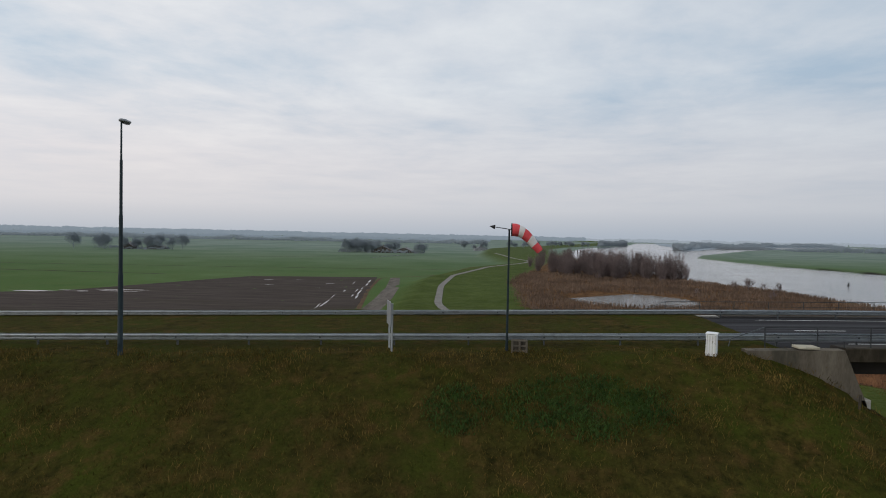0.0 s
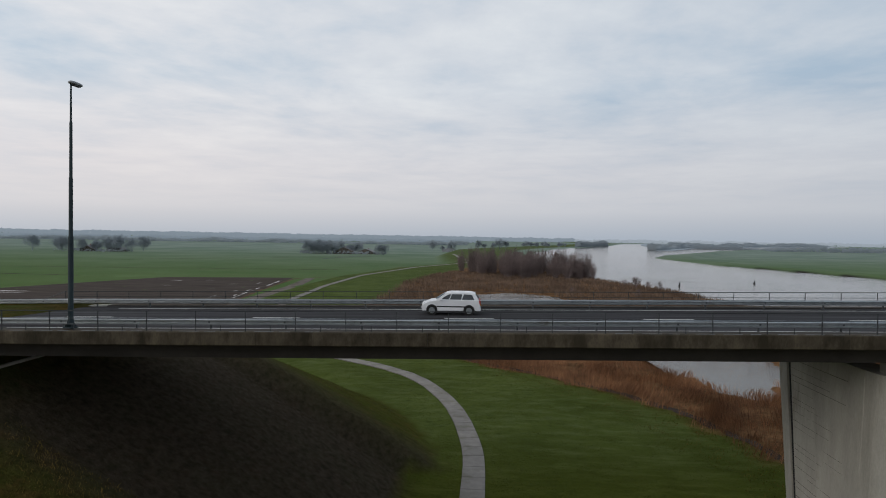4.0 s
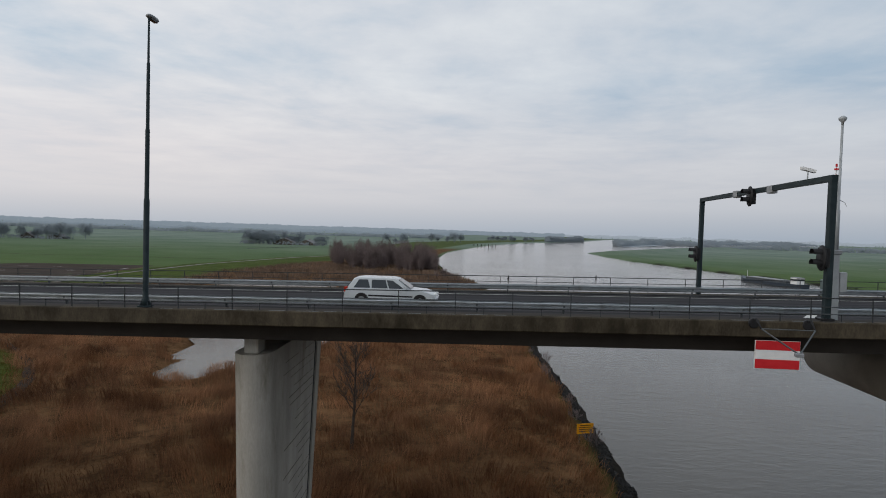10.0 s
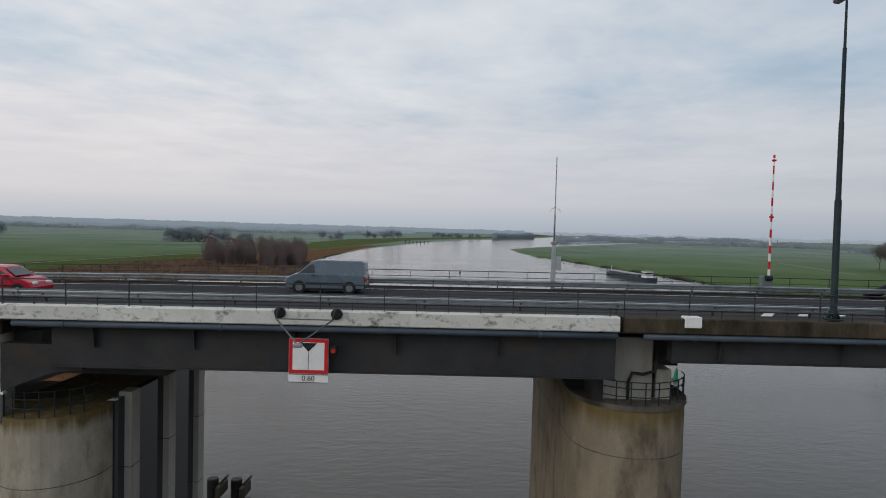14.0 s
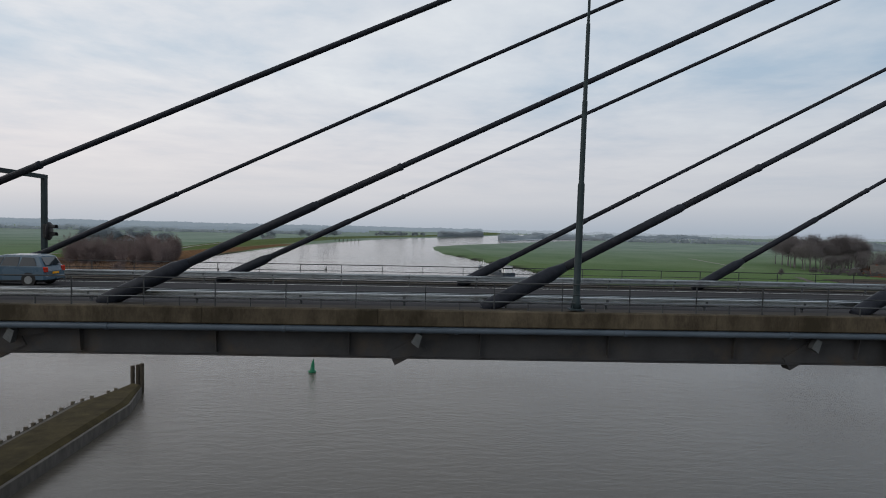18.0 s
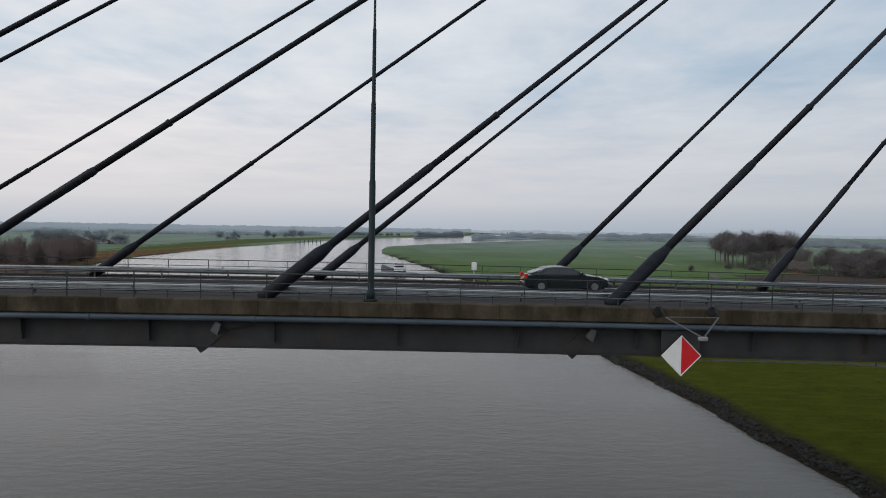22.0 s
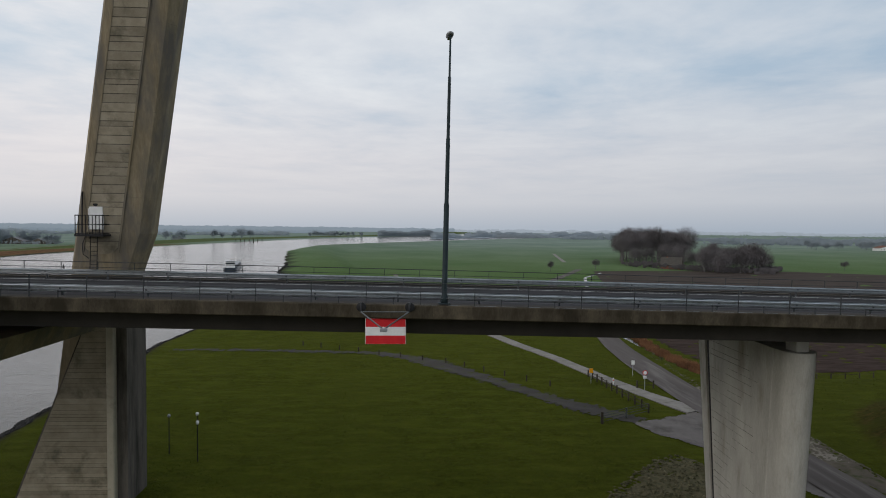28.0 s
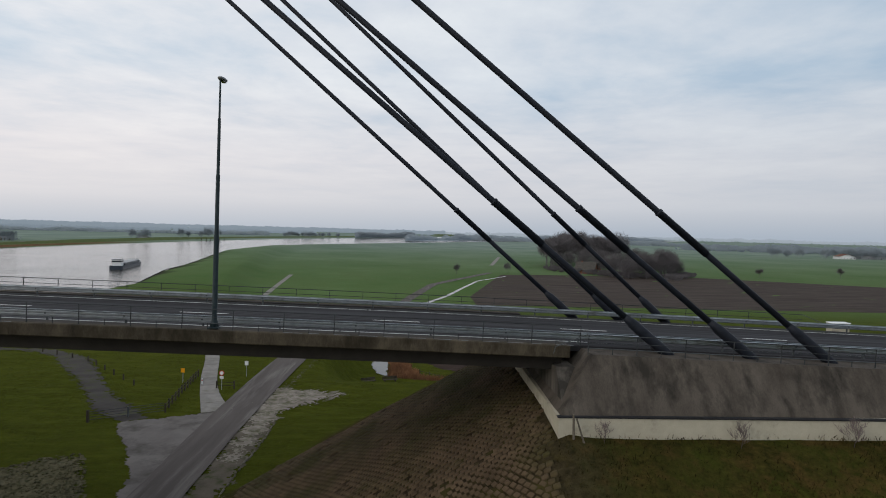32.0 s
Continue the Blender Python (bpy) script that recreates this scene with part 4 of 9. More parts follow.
# abutments
ab = thing("abutment", "concrete abutment with wing wall at the dike", "abutment", kind="structure")
wing = Mb()
wing.prism_y([(20.6, P(20) - 0.1), (XA - 0.1, P(25) - 0.1), (26.3, 13.9), (26.3, 12.6), (23.0, 12.8), (20.6, 14.5)], 22.75, 23.4)
part("wing_wall", wing, surface("stained_wing_concrete", (0.062, 0.052, 0.038), (0.165, 0.142, 0.110), 1.2, 0.9, stain=(0.06, 0.055, 0.04), stain_scale=0.9, stain_at=0.52, stretch=(1, 1, 0.3), bump=0.3), ab)
wing = Mb()
wing.prism_y([(16.0, P(16) - 0.5), (XA - 0.1, P(25) - 0.5), (26.3, 13.4), (26.3, 12.0), (23.0, 12.0)], 37.4, 38.1)
part("wing_wall", wing, CONC, ab)
part("seat_wall", Mb().bb(22.8, 25.2, 23.4, 37.4, 11.8, P(24) - 1.5), CONC, ab)
part("slope_kerb", Mb().rbox(26.0, 26.5, 22.75, 38.1, 13.3, 14.15, 0.03), CONC, ab)
part("joint_cap", Mb().rbox(23.0, 24.0, 22.7, 23.4, P(23.5) - 0.06, P(23.5) + 0.06, 0.02), CONC_BAND, ab)

ab2 = thing("cable_abutment", "large dark concrete abutment block anchoring the back stays", "abutment", kind="structure")
blk = Mb()
blk.quad_loop([[(434.6, 22.4, P(434) - 0.35), (434.6, 38.6, P(434) - 0.75), (520, 38.6, P(520) - 0.75), (520, 22.4, P(520) - 0.35)],
               [(432.7, 20.7, 13.75), (432.7, 40.3, 13.4), (520, 40.3, 12.6), (520, 20.7, 13.0)]])
part("battered_wall", blk, surface("dark_rain_streaked_concrete", (0.044, 0.036, 0.029), (0.108, 0.092, 0.075), 0.9, 0.9, stain=(0.030, 0.026, 0.021), stain_scale=0.8, stain_at=0.53, stretch=(1.2, 1, 0.18), bump=0.25), ab2)
part("pale_band", Mb().prism_z([(432.55, 20.55), (520, 20.55), (520, 40.5), (432.55, 40.5)], 11.2, 13.72), CONC_BAND, ab2, "pale concrete base band")
part("seat", Mb().quad_loop([[(x, 23.3, P(434) - 1.2), (x, 37.8, P(434) - 1.5), (x, 39.6, 13.5), (x, 21.4, 13.7)] for x in (433.0, 434.6)]), CONC_DARK, ab2)
drip = Mb()
drip.quad_loop([[(432.5, 20.5, z), (520, 20.5, z), (520, 20.8, z), (432.5, 20.8, z)] for z in (13.72, 13.78)])
part("joint_line", drip, BLACK, ab2)

# ---- pylon ----
pyl = thing("pylon", "inclined concrete A-shaped pylon with ribbed recessed strips and stains", "pylon", kind="structure")
RAKE, LEAN, PX, ZT = 0.195, 0.137, 348.2, 90.0


def leg_centre(z, s):
    return PX + RAKE * (z - 19.0), 30.5 + s * ((9.6 if s < 0 else 10.9) - LEAN * (z - 19.0))


def leg_ring(z, s):
    cx, cy = leg_centre(z, s)
    u = z - 19.0
    if s < 0:
        xl, xr = 345.87 + 0.222 * u, 350.07 + (0.236 * u - 0.004 * max(z - 40, 0) * (z - 40) if u > 0 else 0.03 * u)
        pts = [(-0.06, -1), (0.62, -1), (0.9, -0.75), (1, -0.4), (1, 0.35), (0.72, 0.86), (0.4, 1), (0.05, 1), (-0.18, 0.8), (-0.40, 0.35), (-1, -0.80), (-0.87, -1)]
    else:
        xl, xr = 346.0 + 0.205 * u, (351.3 + 0.195 * u if u > 0 else 350.8 + 0.32 * u)
        pts = [(-0.60, -1), (0.30, -1), (0.8, -0.9), (1, -0.5), (1, 0.35), (0.72, 0.86), (0.34, 1), (-0.34, 1), (-0.72, 0.86), (-1, 0.35), (-1, -0.6), (-0.85, -0.95)]
    xr = max(xr, xl + 1.6)
    mx, hx, hy = (xl + xr) / 2, (xr - xl) / 2, 1.42
    return [(mx + hx * a, cy + hy * b, z) for a, b in pts]


def leg_face(z, s, side):
    """Middle of the strip on the near (-1) or far (1) face."""
    r = leg_ring(z, s)
    a, b = (r[0], r[1]) if side < 0 else (r[7], r[6])
    return a, b


CONC_BOARD = surface("pale_board_marked_concrete", (0.215, 0.183, 0.130), (0.365, 0.322, 0.245), 0.9, 0.9, per=0.14, stain=(0.14, 0.125, 0.09), stain_scale=0.6, stain_at=0.58, bump=0.3)
JOINT = surface("shallow_cast_joint", (0.13, 0.112, 0.082), (0.24, 0.21, 0.16), 1.5, 0.9)
for s in (-1, 1):
    leg = Mb()
    zs = [gz(344, 22) - 0.5, 4, 9, 14, 18, 21, 26, 32, 40, 50, 60, 70, ZT]
    leg.quad_loop([leg_ring(z, s) for z in zs])
    lo = part("leg", leg, CONC_WARM, pyl)
    for z in (4.6, 11.5, 17.6, 23.6, 29.6, 35.6, 42, 48, 54):
        k = Mb()
        r = leg_ring(z, s)
        cx, cy = leg_centre(z, s)
        cx = sum(p[0] for p in r) / len(r)
        k.quad_loop([[(cx + (p[0] - cx) * 1.002 + RAKE * h, cy + (p[1] - cy) * 1.002, z + h) for p in r] for h in (0, 0.018)])
        part("cast_joint", k, JOINT, lo)
    for side in (-1, 1):
        # recessed-looking ribbed strip: raised frame edges and single boards between dark grooves
        z, i = 20.1, 0
        while z < 62:
            h = 0.62 if i % 5 else 0.36
            a0, b0 = leg_face(z, s, side)
            a1, b1 = leg_face(z + h - 0.05, s, side)
            bd = Mb()
            o = side * (0.012 + 0.012 * ((i * 7) % 3))
            bd.quad_loop([[(a[0], a[1] + o, a[2]), (b[0], b[1] + o, b[2]), (b[0], b[1] - side * 0.05, b[2]), (a[0], a[1] - side * 0.05, a[2])] for a, b in ((a0, b0), (a1, b1))])
            part("board_strip", bd, CONC_BOARD, lo)
            gr = Mb()
            c0, d0 = leg_face(z + h - 0.05, s, side)
            c1, d1 = leg_face(z + h, s, side)
            gr.quad_loop([[(a[0], a[1] + side * 0.003, a[2]), (b[0], b[1] + side * 0.003, b[2]), (b[0], b[1] - side * 0.05, b[2]), (a[0], a[1] - side * 0.05, a[2])] for a, b in ((c0, d0), (c1, d1))])
            part("groove", gr, CONC_DARK, lo)
            z += h
            i += 1
        foot = Mb()
        a0, b0 = leg_face(20.1, s, side)
        w = b0[0] - a0[0]
        foot.quad_loop([[(a0[0] + w * (0.5 - 0.5 * math.cos(t)), a0[1] + side * o + s * LEAN * 0.62 * math.sin(t), 20.1 - 0.62 * math.sin(t)) for t in np.linspace(0, math.pi, 9)] for o in (0.03, -0.05)])
        part("strip_foot", foot, CONC_BOARD, lo)
# boards low on the legs' flanks
for s in (-1,):
    low = Mb()
    for z in np.arange(3.0, 16.6, 0.36):
        r = leg_ring(z, s)
        p, q = r[1], r[3]
        if s < 0:
            p = (min(348.23 + 0.33 * (z - 14.56), r[1][0]), r[1][1], z)
        for (u, du), (v, dv) in zip(((p, 0.0), (r[1], 0.04), (r[2], 0.12)), ((r[1], 0.04), (r[2], 0.12), (r[3], 0.22))):
            low.quad_loop([[(u[0], u[1] - 0.014, z + h + du), (v[0] + 0.012, v[1] - 0.010, z + h + dv), (v[0] - 0.03, v[1] + 0.03, z + h + dv), (u[0], u[1] + 0.03, z + h + du)] for h in (0, 0.05)])
    part("board_marks", low, CONC_DARK, pyl)
    seam = Mb()
    pts = [leg_ring(z, s)[-1] for z in np.linspace(2, 60, 16)]
    seam.tubes([(p[0], p[1] + 0.004, p[2]) for p in pts], [0.022] * len(pts), 5)
    part("edge_seam", seam, CONC_DARK, pyl)
part("upright_strip", Mb().rbox(349.13, 349.66, 38.95, 39.5, 0.6, 15.6, 0.06), CONC_BAND, pyl, "pale upright drain casing")
cb = Mb()
cb.prism_y([(344.2, 14.7), (345.2, 15.95), (351.0, 15.95), (350.4, 14.7)], 23.6, 37.4)
part("cross_beam", cb, CONC_WARM, pyl)
part("beam_ledge", Mb().rbox(341.5, 346.7, 23.25, 26.0, 16.22, 16.92, 0.03), CONC_DARK, pyl)
part("beam_corbel", Mb().prism_y([(342.6, 16.2), (348.4, 16.3), (348.4, 11.4), (347.3, 11.7), (346.7, 12.4), (345.8, 13.5), (344.7, 14.75), (343.6, 15.75)], 23.35, 24.5), CONC, pyl)
web = Mb()
web.prism_y([(347.9, 15.6), (350.4, 15.6), (350.4, 0.6), (341.9, 0.6)], 39.4, 42.4)
part("board_clad_web", web, CONC_DARK, pyl)
rbw = random.Random(8)
z = 0.9
while z < 15.2:
    h = rbw.choice((0.24, 0.30, 0.38, 0.44))
    bd = Mb()
    o = rbw.uniform(0, 0.03)
    bd.quad_loop([[(346.51 - 0.395 * (11.82 - zz), 39.33 + o, zz), (349.13, 39.33 + o, zz), (349.13, 39.45, zz), (346.51 - 0.395 * (11.82 - zz), 39.45, zz)] for zz in (z, z + h - 0.022)])
    part("board_strip", bd, CONC_BOARD, pyl)
    z += h
# raised borders along the ribbed strips
for s in (-1, 1):
    for k in (0, 1):
        bd = Mb()
        rings = []
        for z in np.linspace(19.6, 62, 18):
            e = leg_face(z, s, -1)[k]
            w_ = (-0.14, 0.0) if k == 0 else (0.0, 0.14)
            rings.append([(e[0] + w_[0], e[1] + 0.05, z), (e[0] + w_[1], e[1] + 0.05, z), (e[0] + w_[1], e[1] - 0.055, z), (e[0] + w_[0], e[1] - 0.055, z)])
        bd.quad_loop(rings)
        part("strip_border", bd, CONC_WARM, pyl)
dx, dy = 348.27, leg_face(22.4, 1, -1)[0][1]
dm = Mb()
dm.quad_loop([[(dx + x * 0.68, dy + o - 0.05, zz) for x, zz in [(-0.75, 21.3), (0.75, 21.3), (0.75, 23.1), (0.5, 23.42), (0, 23.56), (-0.5, 23.42), (-0.75, 23.1)]] for o in (-0.06, 0.1)])
pdoor = part("door", dm, WHITE, pyl, "white arched hatch door")
part("port_hole", Mb().tube((dx + 0.02, dy - 0.14, 23.12), (dx + 0.02, dy - 0.09, 23.12), 0.17, n=12), BLACK, pdoor)
cage = Mb()
for x in np.linspace(-0.95, 0.95, 9):
    cage.tube((dx + x, dy - 0.95, 20.95), (dx + x, dy - 0.95, 22.3), 0.03, n=5)
for z in (21.0, 21.65, 22.3):
    cage.tubes([(dx - 0.95, dy - 0.1, z), (dx - 0.95, dy - 0.95, z), (dx + 0.95, dy - 0.95, z), (dx + 0.95, dy - 0.1, z)], [0.04] * 4, 5)
cage.bb(dx - 1.0, dx + 1.0, dy - 1.0, dy + 0.1, 20.8, 20.95)
cage.tube((dx - 0.9, dy - 0.2, 20.9), (dx - 0.85, dy - 0.2, 24.0), 0.05, n=6)
part("access_platform", cage, BLACK, pyl)
lad = Mb()
for x in (-0.24, 0.24):
    lad.tube((dx + x - 0.1, dy - 0.3, 17.6), (dx + x, dy - 0.3, 20.9), 0.028, n=5)
for k in range(10):
    zz = 17.8 + k * 0.32
    lad.tube((dx - 0.32, dy - 0.3, zz), (dx + 0.20, dy - 0.3, zz), 0.018, n=5)
lad.tubes([(dx - 0.7, dy - 0.12, 20.8), (dx - 0.95, dy - 0.1, 20.2), (dx - 0.9, dy - 0.1, 19.5), (dx - 0.5, dy - 0.1, 19.2)], [0.03] * 4, 5)
part("ladder", lad, BLACK, pyl)
cg2 = Mb()
cx2, cy2 = 347.1, 21.5
for a in np.linspace(0, 2 * math.pi, 9)[:-1]:
    cg2.tube((cx2 + 0.28 * math.cos(a), cy2 + 0.28 * math.sin(a), 20.2), (cx2 + 0.28 * math.cos(a), cy2 + 0.28 * math.sin(a), 22.5), 0.02, n=4)
for z in (20.2, 20.6, 21.0, 21.4, 21.8, 22.2, 22.5):
    cg2.tubes([(cx2 + 0.29 * math.cos(a), cy2 + 0.29 * math.sin(a), z) for a in np.linspace(0, 2 * math.pi, 13)], [0.028] * 13, 4)
cg2.tube((cx2, cy2, 20.2), (cx2, cy2, 23.75), 0.055, n=6)
cg2.rbox(cx2 - 0.18, cx2 + 0.2, cy2 - 0.12, cy2 + 0.12, 23.7, 23.95, 0.03)
cg2.bb(cx2 + 0.1, cx2 + 0.9, cy2 - 0.2, cy2 + 0.2, 20.1, 20.2)
cg2.bb(cx2 - 0.2, cx2 + 0.3, cy2 - 0.1, cy2 + 0.1, 18.3, 20.1)
part("camera_cage", cg2, BLACK, pyl)

# ---- stay cables ----
FRONT = [215.63, 229.0, 243.41, 257.98, 271.84, 285.63, 299.95, 314.3, 329.14]
FRONT_NEAR = [215.69, 229.25, 243.42, 257.97, 271.9, 285.76, 299.85, 314.15, 329.26]
TOPS = [67.1, 62.9, 62.5, 62.0, 62.9, 60.6, 61.0, 58.2, 54.6]
TOPS_NEAR = [67.0, 64.4, 61.6, 62.0, 61.2, 60.3, 58.0, 57.5, 56.8]
BACK = [439.03, 443.6, 447.9]


def stay(x, z, y, top, label, group, sleeve=(2.9, 5.7), thick=1.0):
    g = thing("stay_cable", label, "stay cable", (x, y, z), group, "structure")
    a, b = Vector((0, 0, 0)), Vector(top) - Vector((x, y, z))
    d = b.normalized()
    mb = Mb()
    mb.smooth = True
    mb.tubes([a - d * 2.2, d * sleeve[0], b], [0.108 * thick] * 3, 10)
    part("strand", mb, CABLE, g)
    s1 = Mb()
    s1.smooth = True
    s1.tubes([a - d * 0.2, d * 0.1, d * (sleeve[0] - 0.15), d * sleeve[0], d * (sleeve[0] + 0.45)], [0.25, 0.285, 0.285, 0.25, 0.17], 12)
    part("guide_pipe", s1, CABLE, g)
    s2 = Mb()
    s2.smooth = True
    s2.tubes([d * sleeve[0], d * (sleeve[0] + sleeve[1] - 0.2), d * (sleeve[0] + sleeve[1])], [0.175, 0.168, 0.13], 10)
    part("outer_sleeve", s2, CABLE, g)
    s3 = Mb()
    s3.smooth = True
    e = sleeve[0] + sleeve[1]
    s3.tubes([d * e, d * (e + 3.3), d * (e + 3.32), d * (e + 3.45)], [0.135 * thick, 0.132 * thick, 0.15 * thick, 0.15 * thick], 10)
    part("inner_sleeve", s3, CABLE, g)
    return g


for y, yt, dz, nm in ((23.92, -1, 0.0, "near"), (37.33, 1, -0.42, "far")):
    for i, x in enumerate(FRONT_NEAR if yt < 0 else FRONT):
        h = (TOPS_NEAR if yt < 0 else TOPS)[i]
        cx, cy = leg_centre(19 + h, yt)
        stay(x, P(x) + dz, y, (cx - 0.45, cy + (0.25 if yt < 0 else -0.44), 19 + h), "dark sheathed stay cable rising from the deck edge", "front stays")
    for i, x in enumerate(BACK):
        h = (62.0, 64.3, 67.8)[i] if yt < 0 else (62.9, 67.6, 71.2)[i]
        cx, cy = leg_centre(19 + h, yt)
        cy = cy if yt < 0 else (36.5, 41.0, 41.8)[i]
        stay(x if yt < 0 else (437.76, 441.37, 445.0)[i], P(x) - 0.4 + dz * 0.5, 23.65 if yt < 0 else 37.4, (cx + 1.4, cy, 19 + h), "thick dark back-stay cable anchored in the abutment", "back stays", (2.6, 6.2), 1.5)
# anchor boxes under the deck
for i, x in enumerate(FRONT):
    h = TOPS_NEAR[i]
    cx, cy = leg_centre(19 + h, -1)
    sl = h / (cx - 1.4 - x)
    dxn = -1.9 / sl
    dxn = max(dxn, -3.4)
    g = thing("cable_anchor", "dark steel anchor box under the girder with a pale gusset plate", "cable anchor", (x, 0, P(x)), "cable anchors", "structure")
    an = math.atan(sl)
    c, s_ = math.cos(an), math.sin(an)
    bx = Mb()
    base_x, base_z = -1.72 / sl if -1.72 / sl > -3.2 else -3.2, -1.72
    pr = []
    for u, w in ((-0.42, -0.28), (0.9, -0.28), (0.9, 0.28), (-0.42, 0.28)):
        pr.append((base_x + u * c - w * s_, base_z + u * s_ + w * c))
    bx.prism_y(pr, 23.40, 23.90)
    part("anchor_box", bx, STEEL_GIRDER, g)
    gu = Mb()
    gu.prism_y([(base_x + 0.35, -1.25), (base_x + 0.55, -0.9), (base_x + 0.75, -1.0), (base_x + 0.62, -1.45)], 23.05, 23.3)
    part("gusset", gu, GALV_OLD, g)
    wb = Mb()
    wb.prism_y([(base_x + 0.4, -1.3), (base_x + 0.6, -0.85), (base_x + 2.8, -0.7), (base_x + 1.4, -1.15)], 23.30, 23.46)
    part("web_plate", wb, STEEL_GIRDER, g)

# ---- masts, signs and signals on the bridge ----
def lamp_post():
    g = thing("street_lamp", "tall dark green stepped lighting mast on the bridge edge", "street lamp", (0, 0, 0), "lighting masts")
    m = Mb()
    m.smooth = True
    m.tubes([(0, 0, 0.05), (0, 0, 0.35), (0, 0, 0.40), (0, 0, 4.6), (0, 0, 4.68), (0, 0, 7.6), (0, 0, 7.66), (0, 0, 10.4), (0, 0, 10.45), (0, 0, 12.35)], [0.19, 0.165, 0.13, 0.125, 0.10, 0.095, 0.078, 0.072, 0.052, 0.042], 10)
    part("mast", m, LAMP_GREEN, g)
    f = Mb().rbox(-0.28, 0.28, -0.22, 0.22, 0, 0.06, 0.015)
    for x in (-0.17, 0.17):
        f.quad_loop([[(x - 0.012, -0.2, 0.06), (x + 0.012, -0.2, 0.06), (x + 0.012, 0.2, 0.06), (x - 0.012, 0.2, 0.06)], [(x * 0.6 - 0.012, -0.03, 0.36), (x * 0.6 + 0.012, -0.03, 0.36), (x * 0.6 + 0.012, 0.03, 0.36), (x * 0.6 - 0.012, 0.03, 0.36)]])
    part("base_plate", f, LAMP_GREEN, g)
    h = Mb()
    h.smooth = True
    for y0, y1 in ((-0.12, 0.75),):
        h.quad_loop([[(w * math.cos(a), y, 12.42 + hh * math.sin(a)) for a in np.linspace(0, 2 * math.pi, 11)[:-1]] for y, w, hh in ((y0, 0.06, 0.04), (y0 + 0.1, 0.15, 0.09), (0.25, 0.18, 0.11), (0.6, 0.15, 0.09), (y1, 0.07, 0.04))])
    hd = part("luminaire", h, SIGN_BACK, g, "grey lamp head over the road")
    part("lens", Mb().rbox(-0.1, 0.1, 0.1, 0.6, 12.29, 12.34, 0.015), GLASS, hd)
    part("hatch", Mb().rbox(-0.06, 0.06, -0.145, -0.12, 0.7, 1.15, 0.01), LAMP_GREEN, g)
    return g


lamp0 = lamp_post()
LAMPS = [(-10.7, 22.3), (32.30, 23.5), (77.98, 23.0), (120.0, 23.05), (162.25, 23.2), (204.15, 23.15), (246.6, 23.15), (290.05, 23.1), (330.6, 23.1), (372.75, 23.15), (415.67, 23.2)]
for i, (x, y) in enumerate(LAMPS):
    z = gz(x, y) - 0.58 if x < 20 else P(x) + 0.03
    m = pose(x, y, z, 0, -0.5 if 200 < x < 210 else 0.25 if 285 < x < 295 else 0.75 if x > 180 else 0.0, 4 * math.sin(i * 5.0)) @ Matrix.Diagonal((1, 1, 1.048 if 70 < x < 130 else 1.028 if 130 < x < 170 else 1.0, 1))
    if i == 0:
        lamp0.matrix_basis = m
    else:
        copy_thing(lamp0, m)


def hanger(g, w=1.08, drop=0.85):
    """Two dark brackets on the edge and a strut frame that holds a lamp out in front of a sign; local to the thing."""
    for s in (-1, 1):
        a = Mb()
        a.smooth = True
        a.tubes([(s * w, 0.04, -0.12), (s * w, -0.05, -0.12), (s * w, -0.06, -0.12)], [0.22, 0.22, 0.19], 14)
        a.tubes([(s * w, -0.05, 0.06), (s * w, -0.22, 0.08), (s * w * 0.97, -0.60, -0.26)], [0.05, 0.05, 0.04], 6)
        part("bracket", a, BLACK, g)
        part("strut", Mb().tube((s * w * 0.97, -0.60, -0.26), (s * 0.06, -1.48, -drop), 0.034, n=6), GALV_OLD, g)
    part("cross_bar", Mb().tube((-w * 0.97, -0.60, -0.26), (w * 0.97, -0.60, -0.26), 0.024, n=6), GALV_OLD, g)
    part("lamp", Mb().rbox(-0.16, 0.16, -1.60, -1.40, -drop - 0.14, -drop + 0.01, 0.03), SIGN_BACK, g, "grey sign lamp on the struts")


def set_back(g, d=0.52):
    """Moves the board of a hung sign in under the edge, behind its lamp frame."""
    for c in g.children:
        if c.name.split(".")[0] not in ("bracket", "strut", "cross_bar", "lamp"):
            c.location.y += d


def diamond(x, colours, label, back=True):
    g = thing("waterway_sign", label, "sign", (x, Y0 - 0.02, P(x)), "bridge passage signs")
    hanger(g)
    zc, r = -1.92, 0.80
    if back:
        part("back_plate", Mb().rbox(-0.78, 0.80, -0.20, -0.17, -1.80, -0.92, 0.01), STEEL_GIRDER, g)
    pl = Mb().prism_y([(0, zc - r), (r, zc), (0, zc + r), (-r, zc)], -0.30, -0.26)
    part("panel", pl, SIGN_BACK, g)
    rim = BLACK if len(colours) == 1 else WHITE
    ed = Mb()
    for (ax, az), (bx, bz) in (((0, -r), (r, 0)), ((r, 0), (0, r)), ((0, r), (-r, 0)), ((-r, 0), (0, -r))):
        ed.tube((ax, -0.31, zc + az), (bx, -0.31, zc + bz), 0.018, n=4)
    part("rim", ed, rim if len(colours) > 1 else BLACK, g)
    q = r - 0.03
    if len(colours) == 1:
        part("face", Mb().prism_y([(0, zc - q), (q, zc), (0, zc + q), (-q, zc)], -0.312, -0.302), colours[0], g)
    else:
        part("half_face", Mb().prism_y([(0, zc - q), (0, zc + q), (-q, zc)], -0.312, -0.302), colours[0], g)
        part("half_face", Mb().prism_y([(0, zc - q), (q, zc), (0, zc + q)], -0.312, -0.302), colours[1], g)
    set_back(g)


